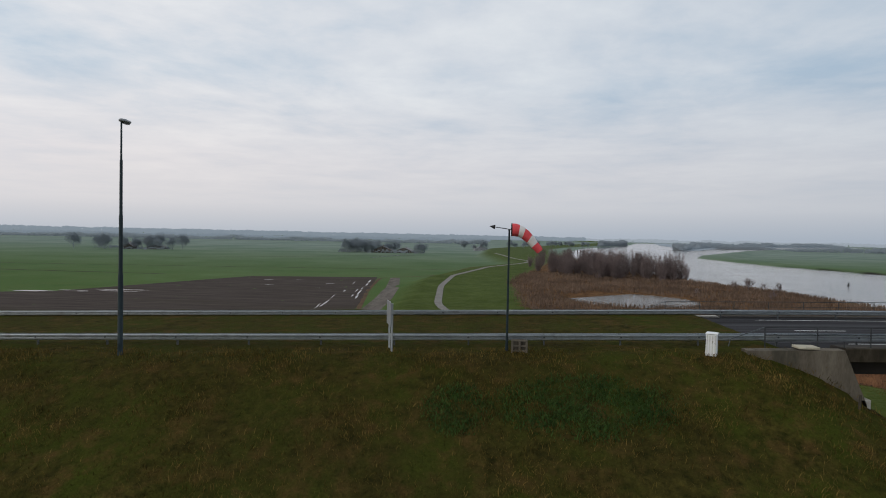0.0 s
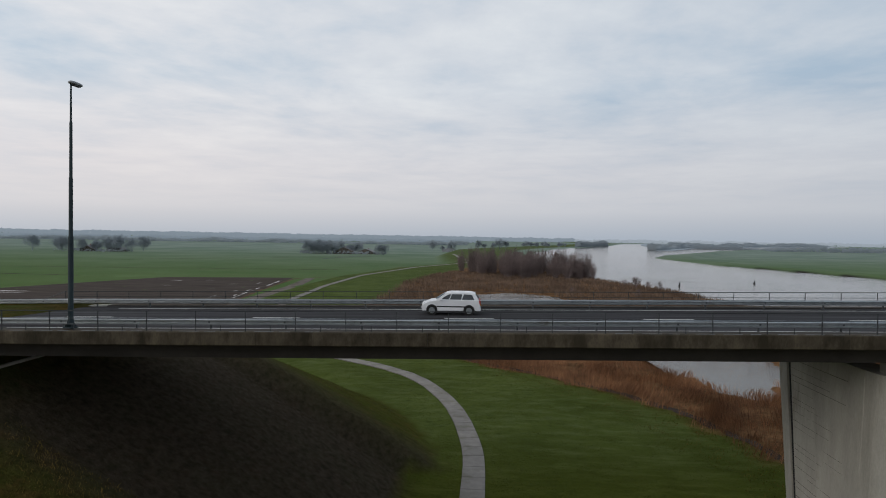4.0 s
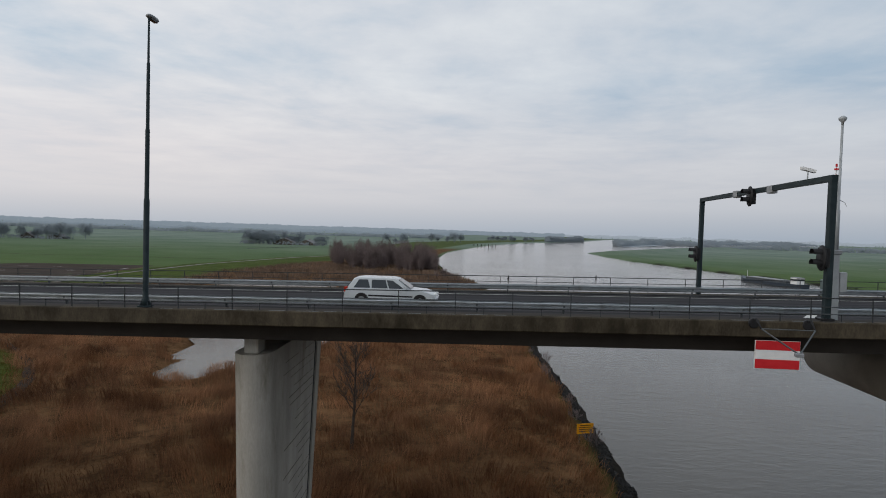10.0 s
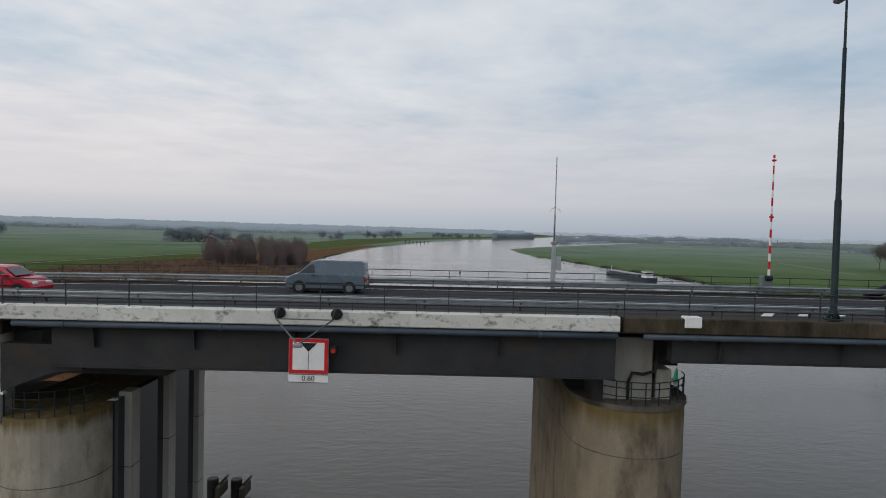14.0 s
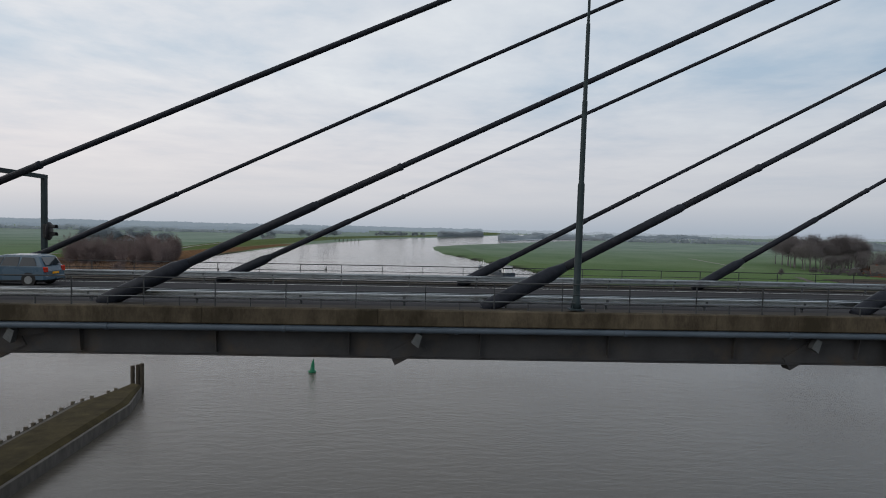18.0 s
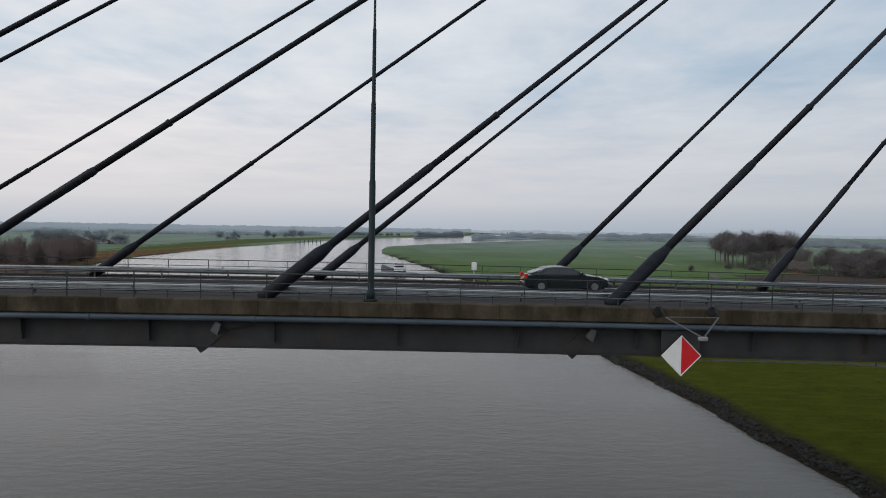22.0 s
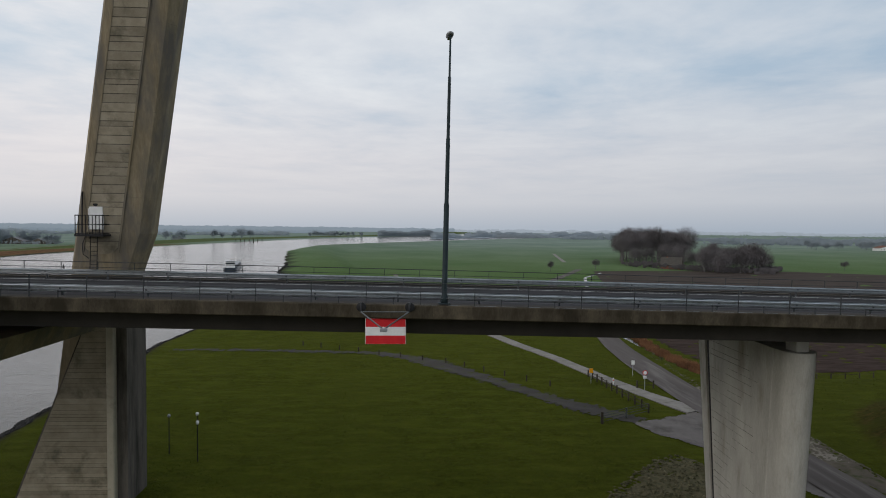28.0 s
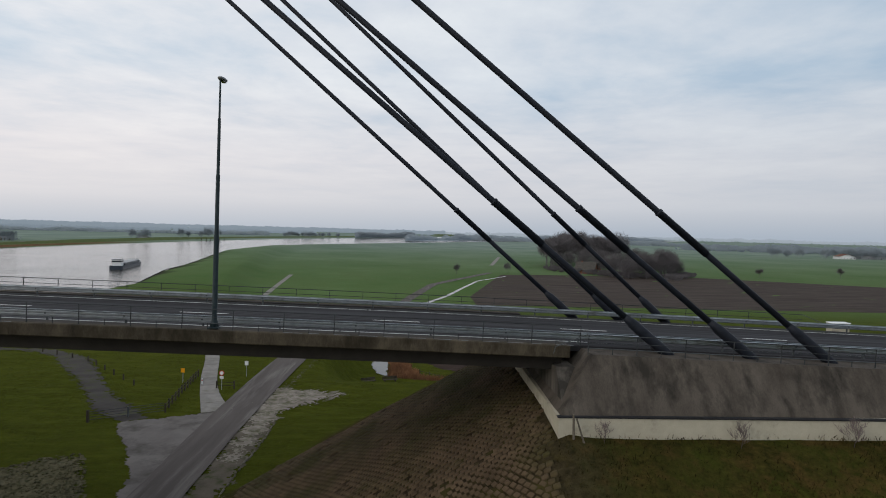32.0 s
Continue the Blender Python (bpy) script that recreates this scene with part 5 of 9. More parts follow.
diamond(220.25, (RED, WHITE), "red and white diamond navigation board hung under the bridge edge")
diamond(259.4, (YELLOW,), "orange-yellow diamond navigation board hung under the bridge edge")
diamond(302.4, (WHITE, RED), "white and red diamond navigation board hung under the bridge edge")


def barred(x, label, dz=0.0):
    g = thing("waterway_sign", label, "sign", (x, Y0 - 0.02, P(x)), "bridge passage signs")
    hanger(g, 1.1, 0.85 - dz)
    part("panel", Mb().rbox(-0.93, 0.93, -0.36, -0.32, -1.86 + dz, -0.66 + dz, 0.01), WHITE, g)
    for z0, z1, m in ((-1.86, -1.45, RED), (-1.45, -1.07, WHITE), (-1.07, -0.66, RED)):
        part("stripe", Mb().rbox(-0.91, 0.91, -0.375, -0.362, z0 + 0.012 + dz, z1 - 0.012 + dz, 0.004), m, g)
    set_back(g)


barred(147.72, "red-white-red no-passage board under the bridge edge", -0.2)
barred(370.06, "red-white-red no-passage board on the side span")


def writing(text, size, loc, mat, name, parent):
    cu = bpy.data.curves.new(name, "FONT")
    cu.body, cu.size, cu.align_x, cu.align_y = text, size, "CENTER", "CENTER"
    cu.extrude = 0.002
    ob = new(name, cu)
    bpy.context.view_layer.update()
    me = bpy.data.meshes.new_from_object(ob.evaluated_get(bpy.context.evaluated_depsgraph_get()))
    bpy.data.objects.remove(ob)
    me.materials.clear()
    me.materials.append(mat)
    o2 = new(name, me)
    o2.parent = parent
    o2.matrix_basis = pose(*loc, 90, 0, 0)
    return o2


gs = thing("clearance_sign", "red-bordered white headroom board reading 0,60 under the movable leaf", "sign", (183.85, Y0 - 0.02, P(183.75)), "bridge passage signs")
hanger(gs, 1.1, 1.0)
part("panel", Mb().rbox(-0.78, 0.78, -0.36, -0.32, -2.52, -1.12, 0.01), SIGN_BACK, gs)
part("border", Mb().rbox(-0.76, 0.76, -0.375, -0.362, -2.50, -1.14, 0.004), RED, gs)
part("field", Mb().rbox(-0.62, 0.62, -0.385, -0.377, -2.36, -1.28, 0.003), WHITE, gs)
part("triangle", Mb().prism_y([(-0.33, -1.30), (0.33, -1.30), (0, -1.64)], -0.395, -0.387), BLACK, gs)
part("centre_line", Mb().bb(-0.008, 0.008, -0.392, -0.386, -2.36, -1.6), BLACK, gs)
part("figure_panel", Mb().rbox(-0.78, 0.78, -0.37, -0.34, -2.86, -2.53, 0.006), WHITE, gs)
fr = Mb()
for z in (-2.85, -2.54):
    fr.bb(-0.78, 0.78, -0.378, -0.372, z - 0.012, z + 0.012)
part("plate_rim", fr, BLACK, gs)
writing("0,60", 0.30, (0, -0.376, -2.70), BLACK, "digits", gs)
part("signal_lamp", Mb().rbox(0.86, 1.12, -0.5, -0.2, -1.72, -1.38, 0.05), BLACK, gs)
part("red_lens", Mb().tube((0.99, -0.54, -1.55), (0.99, -0.50, -1.55), 0.09, n=10), BEACON_RED, gs)
set_back(gs)


def signal_head(g, x, y, z, face, dark=True):
    """A bridge signal: round backboard, housing and long visor."""
    b = Mb()
    b.smooth = True
    b.quad_loop([[(x + o * face, y + 0.36 * math.cos(a) * k, z + 0.56 * math.sin(a) * k) for a in np.linspace(0, 2 * math.pi, 15)[:-1]] for o, k in ((0, 0.95), (0.04, 1.0), (0.08, 0.95))])
    part("backboard", b, BLACK, g)
    part("housing", Mb().rbox(*(sorted((x - face * 0.02, x - face * 0.22))), y - 0.2, y + 0.2, z - 0.42, z + 0.42, 0.03), BLACK, g)
    for dz in (-0.22, 0.22):
        v = Mb()
        v.quad_loop([[(x + face * o, y + 0.18 * math.cos(a), z + dz + 0.18 * math.sin(a)) for a in np.linspace(-0.3, math.pi + 0.3, 8)] for o in (0.08, 0.46)], closed=False)
        part("visor", v, BLACK, g)


def portal(x, top, face, cams):
    g = thing("signal_portal", "dark grey steel portal over the road with bridge signals", "signal portal", (0, 0, 0), "signal portals")
    zn, zf = P(x), P(x) - 0.46
    zt = top
    part("leg", Mb().rbox(x - 0.13, x + 0.13, 23.12, 23.40, zn, zt, 0.02), LAMP_GREEN, g)
    part("leg", Mb().rbox(x - 0.13, x + 0.13, 37.55, 37.83, zf, zt - 0.2, 0.02), LAMP_GREEN, g)
    bm_ = Mb().quad_loop([[(x - 0.12, 23.1, zt - 0.26), (x + 0.12, 23.1, zt - 0.26), (x + 0.12, 23.1, zt), (x - 0.12, 23.1, zt)], [(x - 0.12, 37.85, zt - 0.42), (x + 0.12, 37.85, zt - 0.42), (x + 0.12, 37.85, zt - 0.18), (x - 0.12, 37.85, zt - 0.18)]])
    part("beam", bm_, LAMP_GREEN, g)
    for y, z in ((23.3, zn),):
        part("foot", Mb().rbox(x - 0.28, x + 0.28, y - 0.22, y + 0.25, z, z + 0.1, 0.02), BLACK, g)
    signal_head(g, x + face * 0.24, 23.3, zn + 2.65, face)
    signal_head(g, x + face * 0.24, 37.7, zn + 2.25, face)
    signal_head(g, x + face * 0.24, 30.2, zt - 0.50, face)
    for y in (28.4, 32.4):
        part("bracket_box", Mb().rbox(x - 0.17, x + 0.17, y - 0.25, y + 0.25, zt - 0.45, zt - 0.05, 0.03), SIGN_BACK, g)
    if cams:
        part("camera_arm", Mb().tubes([(x, 25.2, zt - 0.05), (x, 25.2, zt + 0.30)], [0.03, 0.03], 6), MAST_GREY, g)
        part("camera", Mb().quad_loop([[(x - 0.30, 25.1, zt + 0.42), (x - 0.30, 25.3, zt + 0.42), (x - 0.30, 25.3, zt + 0.56), (x - 0.30, 25.1, zt + 0.56)], [(x + 0.32, 25.1, zt + 0.28), (x + 0.32, 25.3, zt + 0.28), (x + 0.32, 25.3, zt + 0.42), (x + 0.32, 25.1, zt + 0.42)]]), WHITE, g)


portal(149.8, 25.05, -1, True)
portal(218.45, 25.35, 1, False)


def mast(x, y, z0, top, kind, label):
    g = thing("equipment_mast", label, "mast", (x, y, z0), "equipment masts")
    h = top - z0
    low = min(2.9, h * 0.36)
    part("foot_pillar", Mb().quad_loop([[(a * 0.15, b * 0.14, 0) for a, b in ((-1, -1), (1, -1), (1, 1), (-1, 1))], [(a * 0.11, b * 0.10, low) for a, b in ((-1, -1), (1, -1), (1, 1), (-1, 1))]]), MAST_GREY, g)
    part("hinge_collar", Mb().rbox(-0.2, 0.2, -0.16, 0.16, low - 0.05, low + 0.14, 0.03), SIGN_BACK, g)
    t = Mb()
    t.smooth = True
    t.tubes([(0, 0, low), (0, 0, low + h * 0.22), (0, 0, low + h * 0.22 + 0.03), (0, 0, h)], [v * (0.62 if kind == "plain" else 1) for v in (0.092, 0.087, 0.062, 0.05)], 9)
    part("tube", t, SIGN_BACK if kind == "plain" else MAST_GREY, g)
    part("control_box", Mb().rbox(0.16, 0.46, -0.14, 0.14, low * 0.42, low * 0.72, 0.02), MAST_GREY, g)
    st = Mb()
    for s in (-1, 1):
        st.tubes([(0, 0, h * 0.62), (s * 0.28, 0, h * 0.62 - 0.15), (s * 0.34, 0, h * 0.62 - 0.3)], [0.012] * 3, 4)
    part("stay_hooks", st, SIGN_BACK, g)
    if kind == "dome":
        d = Mb()
        d.smooth = True
        d.tubes([(0, 0, h), (0, 0, h + 0.12), (0, 0, h + 0.2), (0, 0, h + 0.3), (0, 0, h + 0.38)], [0.05, 0.06, 0.15, 0.17, 0.06], 10)
        part("dome_camera", d, MAST_GREY, g)
    if kind == "antenna":
        a = Mb()
        a.tube((-0.62, 0, h * 0.61), (0.62, 0, h * 0.61), 0.03, n=6)
        for s in (-1, 1):
            a.tube((s * 0.62, 0, h * 0.61 - 0.45), (s * 0.62, 0, h * 0.61 + 0.55), 0.022, n=5)
            a.tubes([(s * 0.45, 0, h * 0.61), (s * 0.45, 0, h * 0.61 + 0.12), (s * 0.62, 0, h * 0.61 + 0.12)], [0.015] * 3, 4)
        part("antenna", a, SIGN_BACK, g)
        for s in (-1, 1):
            hn = Mb()
            hn.smooth = True
            hn.tubes([(s * 0.1, 0, h * 0.47), (s * 0.22, 0, h * 0.47), (s * 0.40, 0, h * 0.47), (s * (0.62 if s < 0 else 0.44), 0, h * 0.47 + 0.03)], [0.05, 0.07, 0.12, 0.19], 10)
            part("horn_speaker", hn, SOCK_WHITE, g)
    if kind in ("antenna", "cctv"):
        s = -1 if kind == "antenna" else 1
        part("camera_arm", Mb().tubes([(0, 0, h - 0.95), (s * 0.38, 0, h - 0.95), (s * 0.38, 0, h - 0.78)], [0.03] * 3, 6), MAST_GREY, g)
        c = Mb()
        c.quad_loop([[(s * 0.38 - 0.11, -0.1, h - 0.78), (s * 0.38 + 0.11, -0.1, h - 0.80), (s * 0.38 + 0.11, 0.1, h - 0.80), (s * 0.38 - 0.11, 0.1, h - 0.78)], [(s * 0.45 - 0.12, -0.13, h - 0.15), (s * 0.45 + 0.12, -0.13, h - 0.19), (s * 0.45 + 0.12, 0.13, h - 0.19), (s * 0.45 - 0.12, 0.13, h - 0.15)]])
        part("camera_housing", c, MAST_GREY, g)
        part("cap", Mb().rbox(-0.1, 0.14, -0.07, 0.07, h, h + 0.16, 0.02), SIGN_BACK, g)
    if kind == "short":
        c = Mb().quad_loop([[(-0.1, -0.07, h), (0.05, -0.07, h - 0.05), (0.05, 0.07, h - 0.05), (-0.1, 0.07, h)], [(-0.08, -0.07, h + 0.1), (0.2, -0.07, h + 0.14), (0.2, 0.07, h + 0.14), (-0.08, 0.07, h + 0.1)]])
        part("camera_housing", c, MAST_GREY, g)
        part("prop", Mb().quad_loop([[(-0.45, -0.05, 1.9), (-0.3, -0.05, 2.0), (0.15, -0.05, 1.4), (0.15, -0.05, 1.1)], [(-0.45, 0.05, 1.9), (-0.3, 0.05, 2.0), (0.15, 0.05, 1.4), (0.15, 0.05, 1.1)]]), MAST_GREY, g)


mast(150.5, 24.0, P(150) - 0.05, 27.3, "dome", "grey equipment mast with a dome camera on top")
mast(160.95, 24.3, P(161) - 0.05, 27.2, "antenna", "grey mast with antenna, loud horns and camera")
mast(207.2, 24.0, P(207) - 0.05, 27.6, "cctv", "grey mast with a tilted camera near its top")
mast(217.75, 24.0, P(218) - 0.05, 25.4, "short", "short grey camera mast beside the signal portal")
mast(195.85, 37.7, P(196) - 0.5, 27.4, "plain", "slim grey mast across the road")


def boom(x, y, z0, label):
    g = thing("barrier_boom", label, "barrier", (x, y, z0), "raised barriers")
    part("drive_box", Mb().rbox(-0.34, 0.34, -0.26, 0.26, 0, 1.15, 0.03), surface("grey_green_cabinet_paint", (0.10, 0.14, 0.14), (0.16, 0.20, 0.20), 1.0, 0.5), g, "grey-green drive cabinet")
    part("pivot", Mb().tube((-0.2, -0.32, 1.05), (0.2, -0.32, 1.05), 0.17, n=10), BLACK, g)
    n = 15
    for i in range(n):
        za, zb = 1.1 + 7.5 * i / n, 1.1 + 7.5 * (i + 1) / n
        r = 0.07 - 0.032 * i / n
        part("stripe", Mb().rbox(-r, r, -0.32 - r * 0.6, -0.32 + r * 0.6, za + 0.001, zb - 0.001, 0.008), WHITE if i % 2 == 0 else RED, g)
    for z in (4.9, 8.45):
        part("boom_lamp", Mb().rbox(-0.12, 0.12, -0.40, -0.24, z - 0.06, z + 0.06, 0.02), RED, g)
    part("tip", Mb().rbox(-0.05, 0.05, -0.37, -0.27, 8.6, 8.8, 0.01), RED, g)


boom(158.35, 24.55, P(158) - 0.05, "raised red and white barrier boom beside the road")
boom(158.25, 37.9, P(158) - 0.5, "raised red and white barrier boom on the opposite side")
boom(209.7, 24.0, P(210) - 0.05, "raised red and white barrier boom beyond the movable leaf")
boom(209.4, 37.8, P(209) - 0.5, "raised red and white barrier boom beside the first stays")
hb = thing("roadside_device", "small white measuring cabinet on the far bridge edge", "cabinet", (295.5, 37.7, P(295.5) - 0.5))
part("pole", Mb().tube((0, 0, 0), (0, 0, 1.05), 0.05, n=8), MAST_GREY, hb)
part("head", Mb().rbox(-0.16, 0.16, -0.14, 0.14, 0.75, 1.25, 0.03), WHITE, hb)

# ---- bascule pier and machinery ----
bp = thing("bascule_pier", "rounded concrete bascule pier with rust-yellow streaks and machine platform", "bridge pier", kind="structure")


def nose(x, y, r, y2, z0, z1, mat, owner, name="shaft", taper=0.02):
    m = Mb()
    m.smooth = False
    rings = []
    for z in (z0, (z0 + z1) / 2, z1):
        k = 1 + taper * (z1 - z) / (z1 - z0)
        rings.append([(x - r * k * math.cos(a), y - r * k * math.sin(a), z) for a in np.linspace(0, math.pi, 21)] + [(x + r * k, y2, z), (x - r * k, y2, z)])
    m.quad_loop(rings)
    return part(name, m, mat, owner)


nose(171.85, 26.1, 2.2, 35.7, -3, 14.35, streaked("rust_streaked_drum_concrete", 14.35, 1.15, (0.86, 0.84, 0.80)), bp)
for z in (11.4, 8.2, 5.0, 1.8):
    nose(171.85, 26.1, 2.212, 35.69, z, z + 0.04, CONC_DARK, bp, "cast_joint", 0)
# chamber on the land side
ch = Mb()
ch.prism_y([(165.3, 13.6), (170.2, 13.6), (170.2, 6.0), (165.2, 12.6), (164.9, 13.2)], 24.6, 32.3)
part("chamber", ch, surface("pale_chamber_concrete", (0.31, 0.295, 0.25), (0.46, 0.44, 0.385), 0.9, 0.9, stain=(0.21, 0.19, 0.15), stain_scale=0.7, stain_at=0.6, stretch=(1, 1, 0.35), bump=0.3), bp)
part("window", Mb().rbox(167.3, 168.25, 24.55, 24.66, 12.35, 13.3, 0.02), BLACK, bp, "dark square chamber opening")
part("corbel", Mb().prism_y([(164.9, 14.7), (166.6, 14.7), (166.6, 13.3), (165.3, 13.3), (164.7, 14.0)], 26.0, 32.3), CONC_WARM, bp)
col = Mb()
col.smooth = True
col.tubes([(170.22, 24.75, 14.35), (170.22, 24.75, 17.85)], [0.57, 0.57], 18)
part("column", col, CONC, bp)
part("column_head", Mb().rbox(169.5, 170.95, 24.0, 25.5, 17.85, P(170) - 0.72, 0.03), CONC_DARK, bp)
for x in (173.85,):
    for k, y in enumerate((27.4, 31.1, 34.8)):
        part("pilaster", Mb().rbox(x, x + 0.62, y, y + 0.8, -3, 14.6, 0.03), CONC, bp)
        for z in (3.0, 7.0, 11.0):
            part("cast_joint", Mb().bb(x, x + 0.626, y - 0.004, y + 0.804, z, z + 0.04), CONC_DARK, bp)
    part("side_recess", Mb().bb(x - 0.1, x + 0.3, 26.6, 35.5, -3, 14.4), GLASS, bp, "dark glassy wall between pilasters")
# platforms and their rails
pf = thing("machine_platform", "steel walkway with dark handrails round the bascule pier", "walkway", kind="structure")
part("walkway", Mb().rbox(166.4, 170.0, 24.15, 25.8, 14.16, 14.36, 0.02), STEEL_ARM, pf)
part("walkway_beam", Mb().rbox(166.45, 169.9, 24.2, 24.45, 13.70, 13.95, 0.02), BLACK, pf)
for x in (166.9, 168.2, 169.3):
    part("grating_panel", Mb().rbox(x - 0.55, x + 0.5, 24.1, 24.25, 13.98, 14.3, 0.02), GALV_OLD, pf)


def rail_run(owner, pts, h=1.1, gap=0.9, mat=None):
    mat = mat or LAMP_GREEN
    m = Mb()
    for k in (0.36, 0.72, 1.0):
        m.tubes([(p[0], p[1], p[2] + h * k) for p in pts], [0.024] * len(pts), 5)
    part("handrail", m, mat, owner)
    for a, b in zip(pts, pts[1:]):
        L_ = math.dist(a, b)
        for i in range(max(1, round(L_ / gap))):
            t = i / max(1, round(L_ / gap))
            x, y, z = (a[j] + (b[j] - a[j]) * t for j in range(3))
            part("rail_post", Mb().tube((x, y, z), (x, y, z + h), 0.028, n=5), mat, owner)


rail_run(pf, [(166.4, 25.7, 14.36), (166.4, 24.18, 14.36), (169.9, 24.18, 14.36)])
arc = [(171.85 - 2.1 * math.cos(a), 26.1 - 2.1 * math.sin(a), 14.36) for a in np.linspace(0.55, 2.9, 10)]
rail_run(pf, arc)
for a in (0.3, 0.7, 1.05):
    x, y = 171.85 - 2.25 * math.cos(a), 26.1 - 2.25 * math.sin(a)
    part("white_post", Mb().rbox(x - 0.09, x + 0.09, y - 0.09, y + 0.09, 14.1, 15.45, 0.02), MAST_GREY, pf, "pale grey post")
    part("post_light", Mb().quad_loop([[(x - 0.18, y - 0.12, 15.72), (x + 0.2, y - 0.12, 15.3), (x + 0.2, y + 0.12, 15.3), (x - 0.18, y + 0.12, 15.72)], [(x - 0.1, y - 0.12, 15.86), (x + 0.26, y - 0.12, 15.42), (x + 0.26, y + 0.12, 15.42), (x - 0.1, y + 0.12, 15.86)]]), WHITE, pf)

bm1 = thing("bascule_machinery", "blue-grey steel tail arms with a white counterweight drum", "bridge machinery", (-0.25, 1.3, 0.0), kind="structure")
armp = [(157.95 + 0.62 - 0.62 * math.sin(a), 14.98 - 0.6 * math.cos(a)) for a in np.linspace(0.1, math.pi - 0.35, 9)] + [(159.2, 15.8), (161.3, 16.75), (163.6, 17.62), (173.5, 17.75), (173.5, 16.2), (170.5, 15.1), (167.0, 14.75), (162.2, 14.55)]
for y in (24.4, 36.0):
    part("tail_arm", Mb().prism_y(armp, y, y + 0.45), STEEL_ARM, bm1)
    fl = Mb()
    for (ax, az), (bx, bz) in zip(armp, armp[1:] + armp[:1]):
        if az > 17.5 and bz > 17.5:
            continue
        fl.quad_loop([[(ax, y - 0.10, az), (ax, y + 0.55, az), (ax, y + 0.55, az - 0.03), (ax, y - 0.10, az - 0.03)], [(bx, y - 0.10, bz), (bx, y + 0.55, bz), (bx, y + 0.55, bz - 0.03), (bx, y - 0.10, bz - 0.03)]])
    part("flange", fl, STEEL_GIRDER, bm1)
    part("stiffener", Mb().rbox(161.55, 161.68, y - 0.09, y + 0.0, 14.6, 16.8, 0.01), STEEL_ARM, bm1)
    part("stiffener", Mb().rbox(166.55, 166.7, y - 0.09, y + 0.0, 14.8, 17.7, 0.01), STEEL_GIRDER, bm1)
    part("lug", Mb().prism_y([(161.5, 14.6), (162.3, 14.62), (162.1, 14.25), (161.9, 14.15), (161.7, 14.25)], y + 0.1, y + 0.2), GALV, bm1)
drum = Mb()
drum.smooth = True
drum.tubes([(158.4, 24.95, 14.9), (158.4, 36.2, 14.9)], [1.46, 1.46], 36)
part("counterweight_drum", drum, surface("beige_grey_drum", (0.16, 0.145, 0.125), (0.24, 0.22, 0.19), 0.5, 0.8), bm1)
cap = Mb().tubes([(158.4, 24.86, 14.9), (158.4, 24.96, 14.9)], [1.47, 1.47], 40)
part("drum_end", cap, DRUM_WHITE, bm1, "white painted round counterweight end")
hs = Mb().prism_y([(166.9, 14.75), (169.2, 14.75), (168.75, 16.6), (168.45, 17.0), (167.65, 17.0), (167.3, 16.6)], 23.75, 24.4)
part("bearing_housing", hs, STEEL_ARM, bm1)
for r, y, m in ((0.60, 23.72, STEEL_ARM), (0.50, 23.66, PANEL_WHITE)):
    part("bearing_cover", Mb().tubes([(168.0, y, 16.2), (168.0, y + 0.12, 16.2)], [r, r], 26), m, bm1)
bolts = Mb()
for a in np.linspace(0, 2 * math.pi, 13)[:-1]:
    bolts.tube((168.0 + 0.43 * math.cos(a), 23.64, 16.2 + 0.43 * math.sin(a)), (168.0 + 0.43 * math.cos(a), 23.67, 16.2 + 0.43 * math.sin(a)), 0.03, n=6)
part("bolts", bolts, GALV_OLD, bm1)
part("junction_box", Mb().rbox(169.3, 169.62, 23.6, 23.9, 15.6, 17.2, 0.03), MAST_GREY, bm1)
gu2 = Mb().prism_y([(171.3, 17.6), (174.6, 17.6), (174.6, 16.6), (173.4, 16.45), (172.2, 16.0), (171.3, 15.6)], 23.5, 23.95)
part("heel_girder", gu2, STEEL_GIRDER, leaf)
# added dark block that closes the bright gap behind the heel
part("dark_gap_filler", Mb().bb(171.5, 177.0, 25.6, 36.4, 15.9, 18.4), STEEL_GIRDER, leaf)

p3 = thing("rest_pier", "round concrete rest pier with railing ring and yellow lichen under the edge", "bridge pier", kind="structure")
nose(197.15, 26.15, 2.46, 36.8, -3, 15.55, streaked("lichen_streaked_pier_concrete", 15.6, 1.6, (0.60, 0.54, 0.47)), p3)
for z in (13.6, 10.2, 6.8, 3.4):
    nose(197.15, 26.15, 2.472, 36.79, z, z + 0.035, CONC_DARK, p3, "cast_joint", 0)
part("rim", Mb().prism_z([(197.15 - 2.53 * math.cos(a), 26.15 - 2.53 * math.sin(a)) for a in np.linspace(0, math.pi, 15)] + [(199.68, 36.8), (194.62, 36.8)], 15.55, 15.75), CONC_DARK, p3)
part("column", Mb().rbox(195.75, 197.85, 24.75, 26.5, 15.7, 18.35, 0.04), CONC, p3)
part("cross_beam", Mb().bb(197.3, 199.6, 26.6, 36.4, 16.8, 18.4), STEEL_GIRDER, p3)
part("column", Mb().rbox(198.05, 198.7, 24.9, 26.2, 15.7, 17.0, 0.04), CONC, p3)
# solid dark block in place of the shaded gap beside the column
part("shade_block", Mb().bb(195.3, 195.7, 24.5, 26.0, 15.7, 18.3), STEEL_GIRDER, p3)
arc = [(197.15 - 2.4 * math.cos(a), 26.15 - 2.4 * math.sin(a), 15.75) for a in np.linspace(0.9, 3.05, 10)]
rail_run(p3, arc, 0.95, 0.6)
cd = Mb()
cd.smooth = True
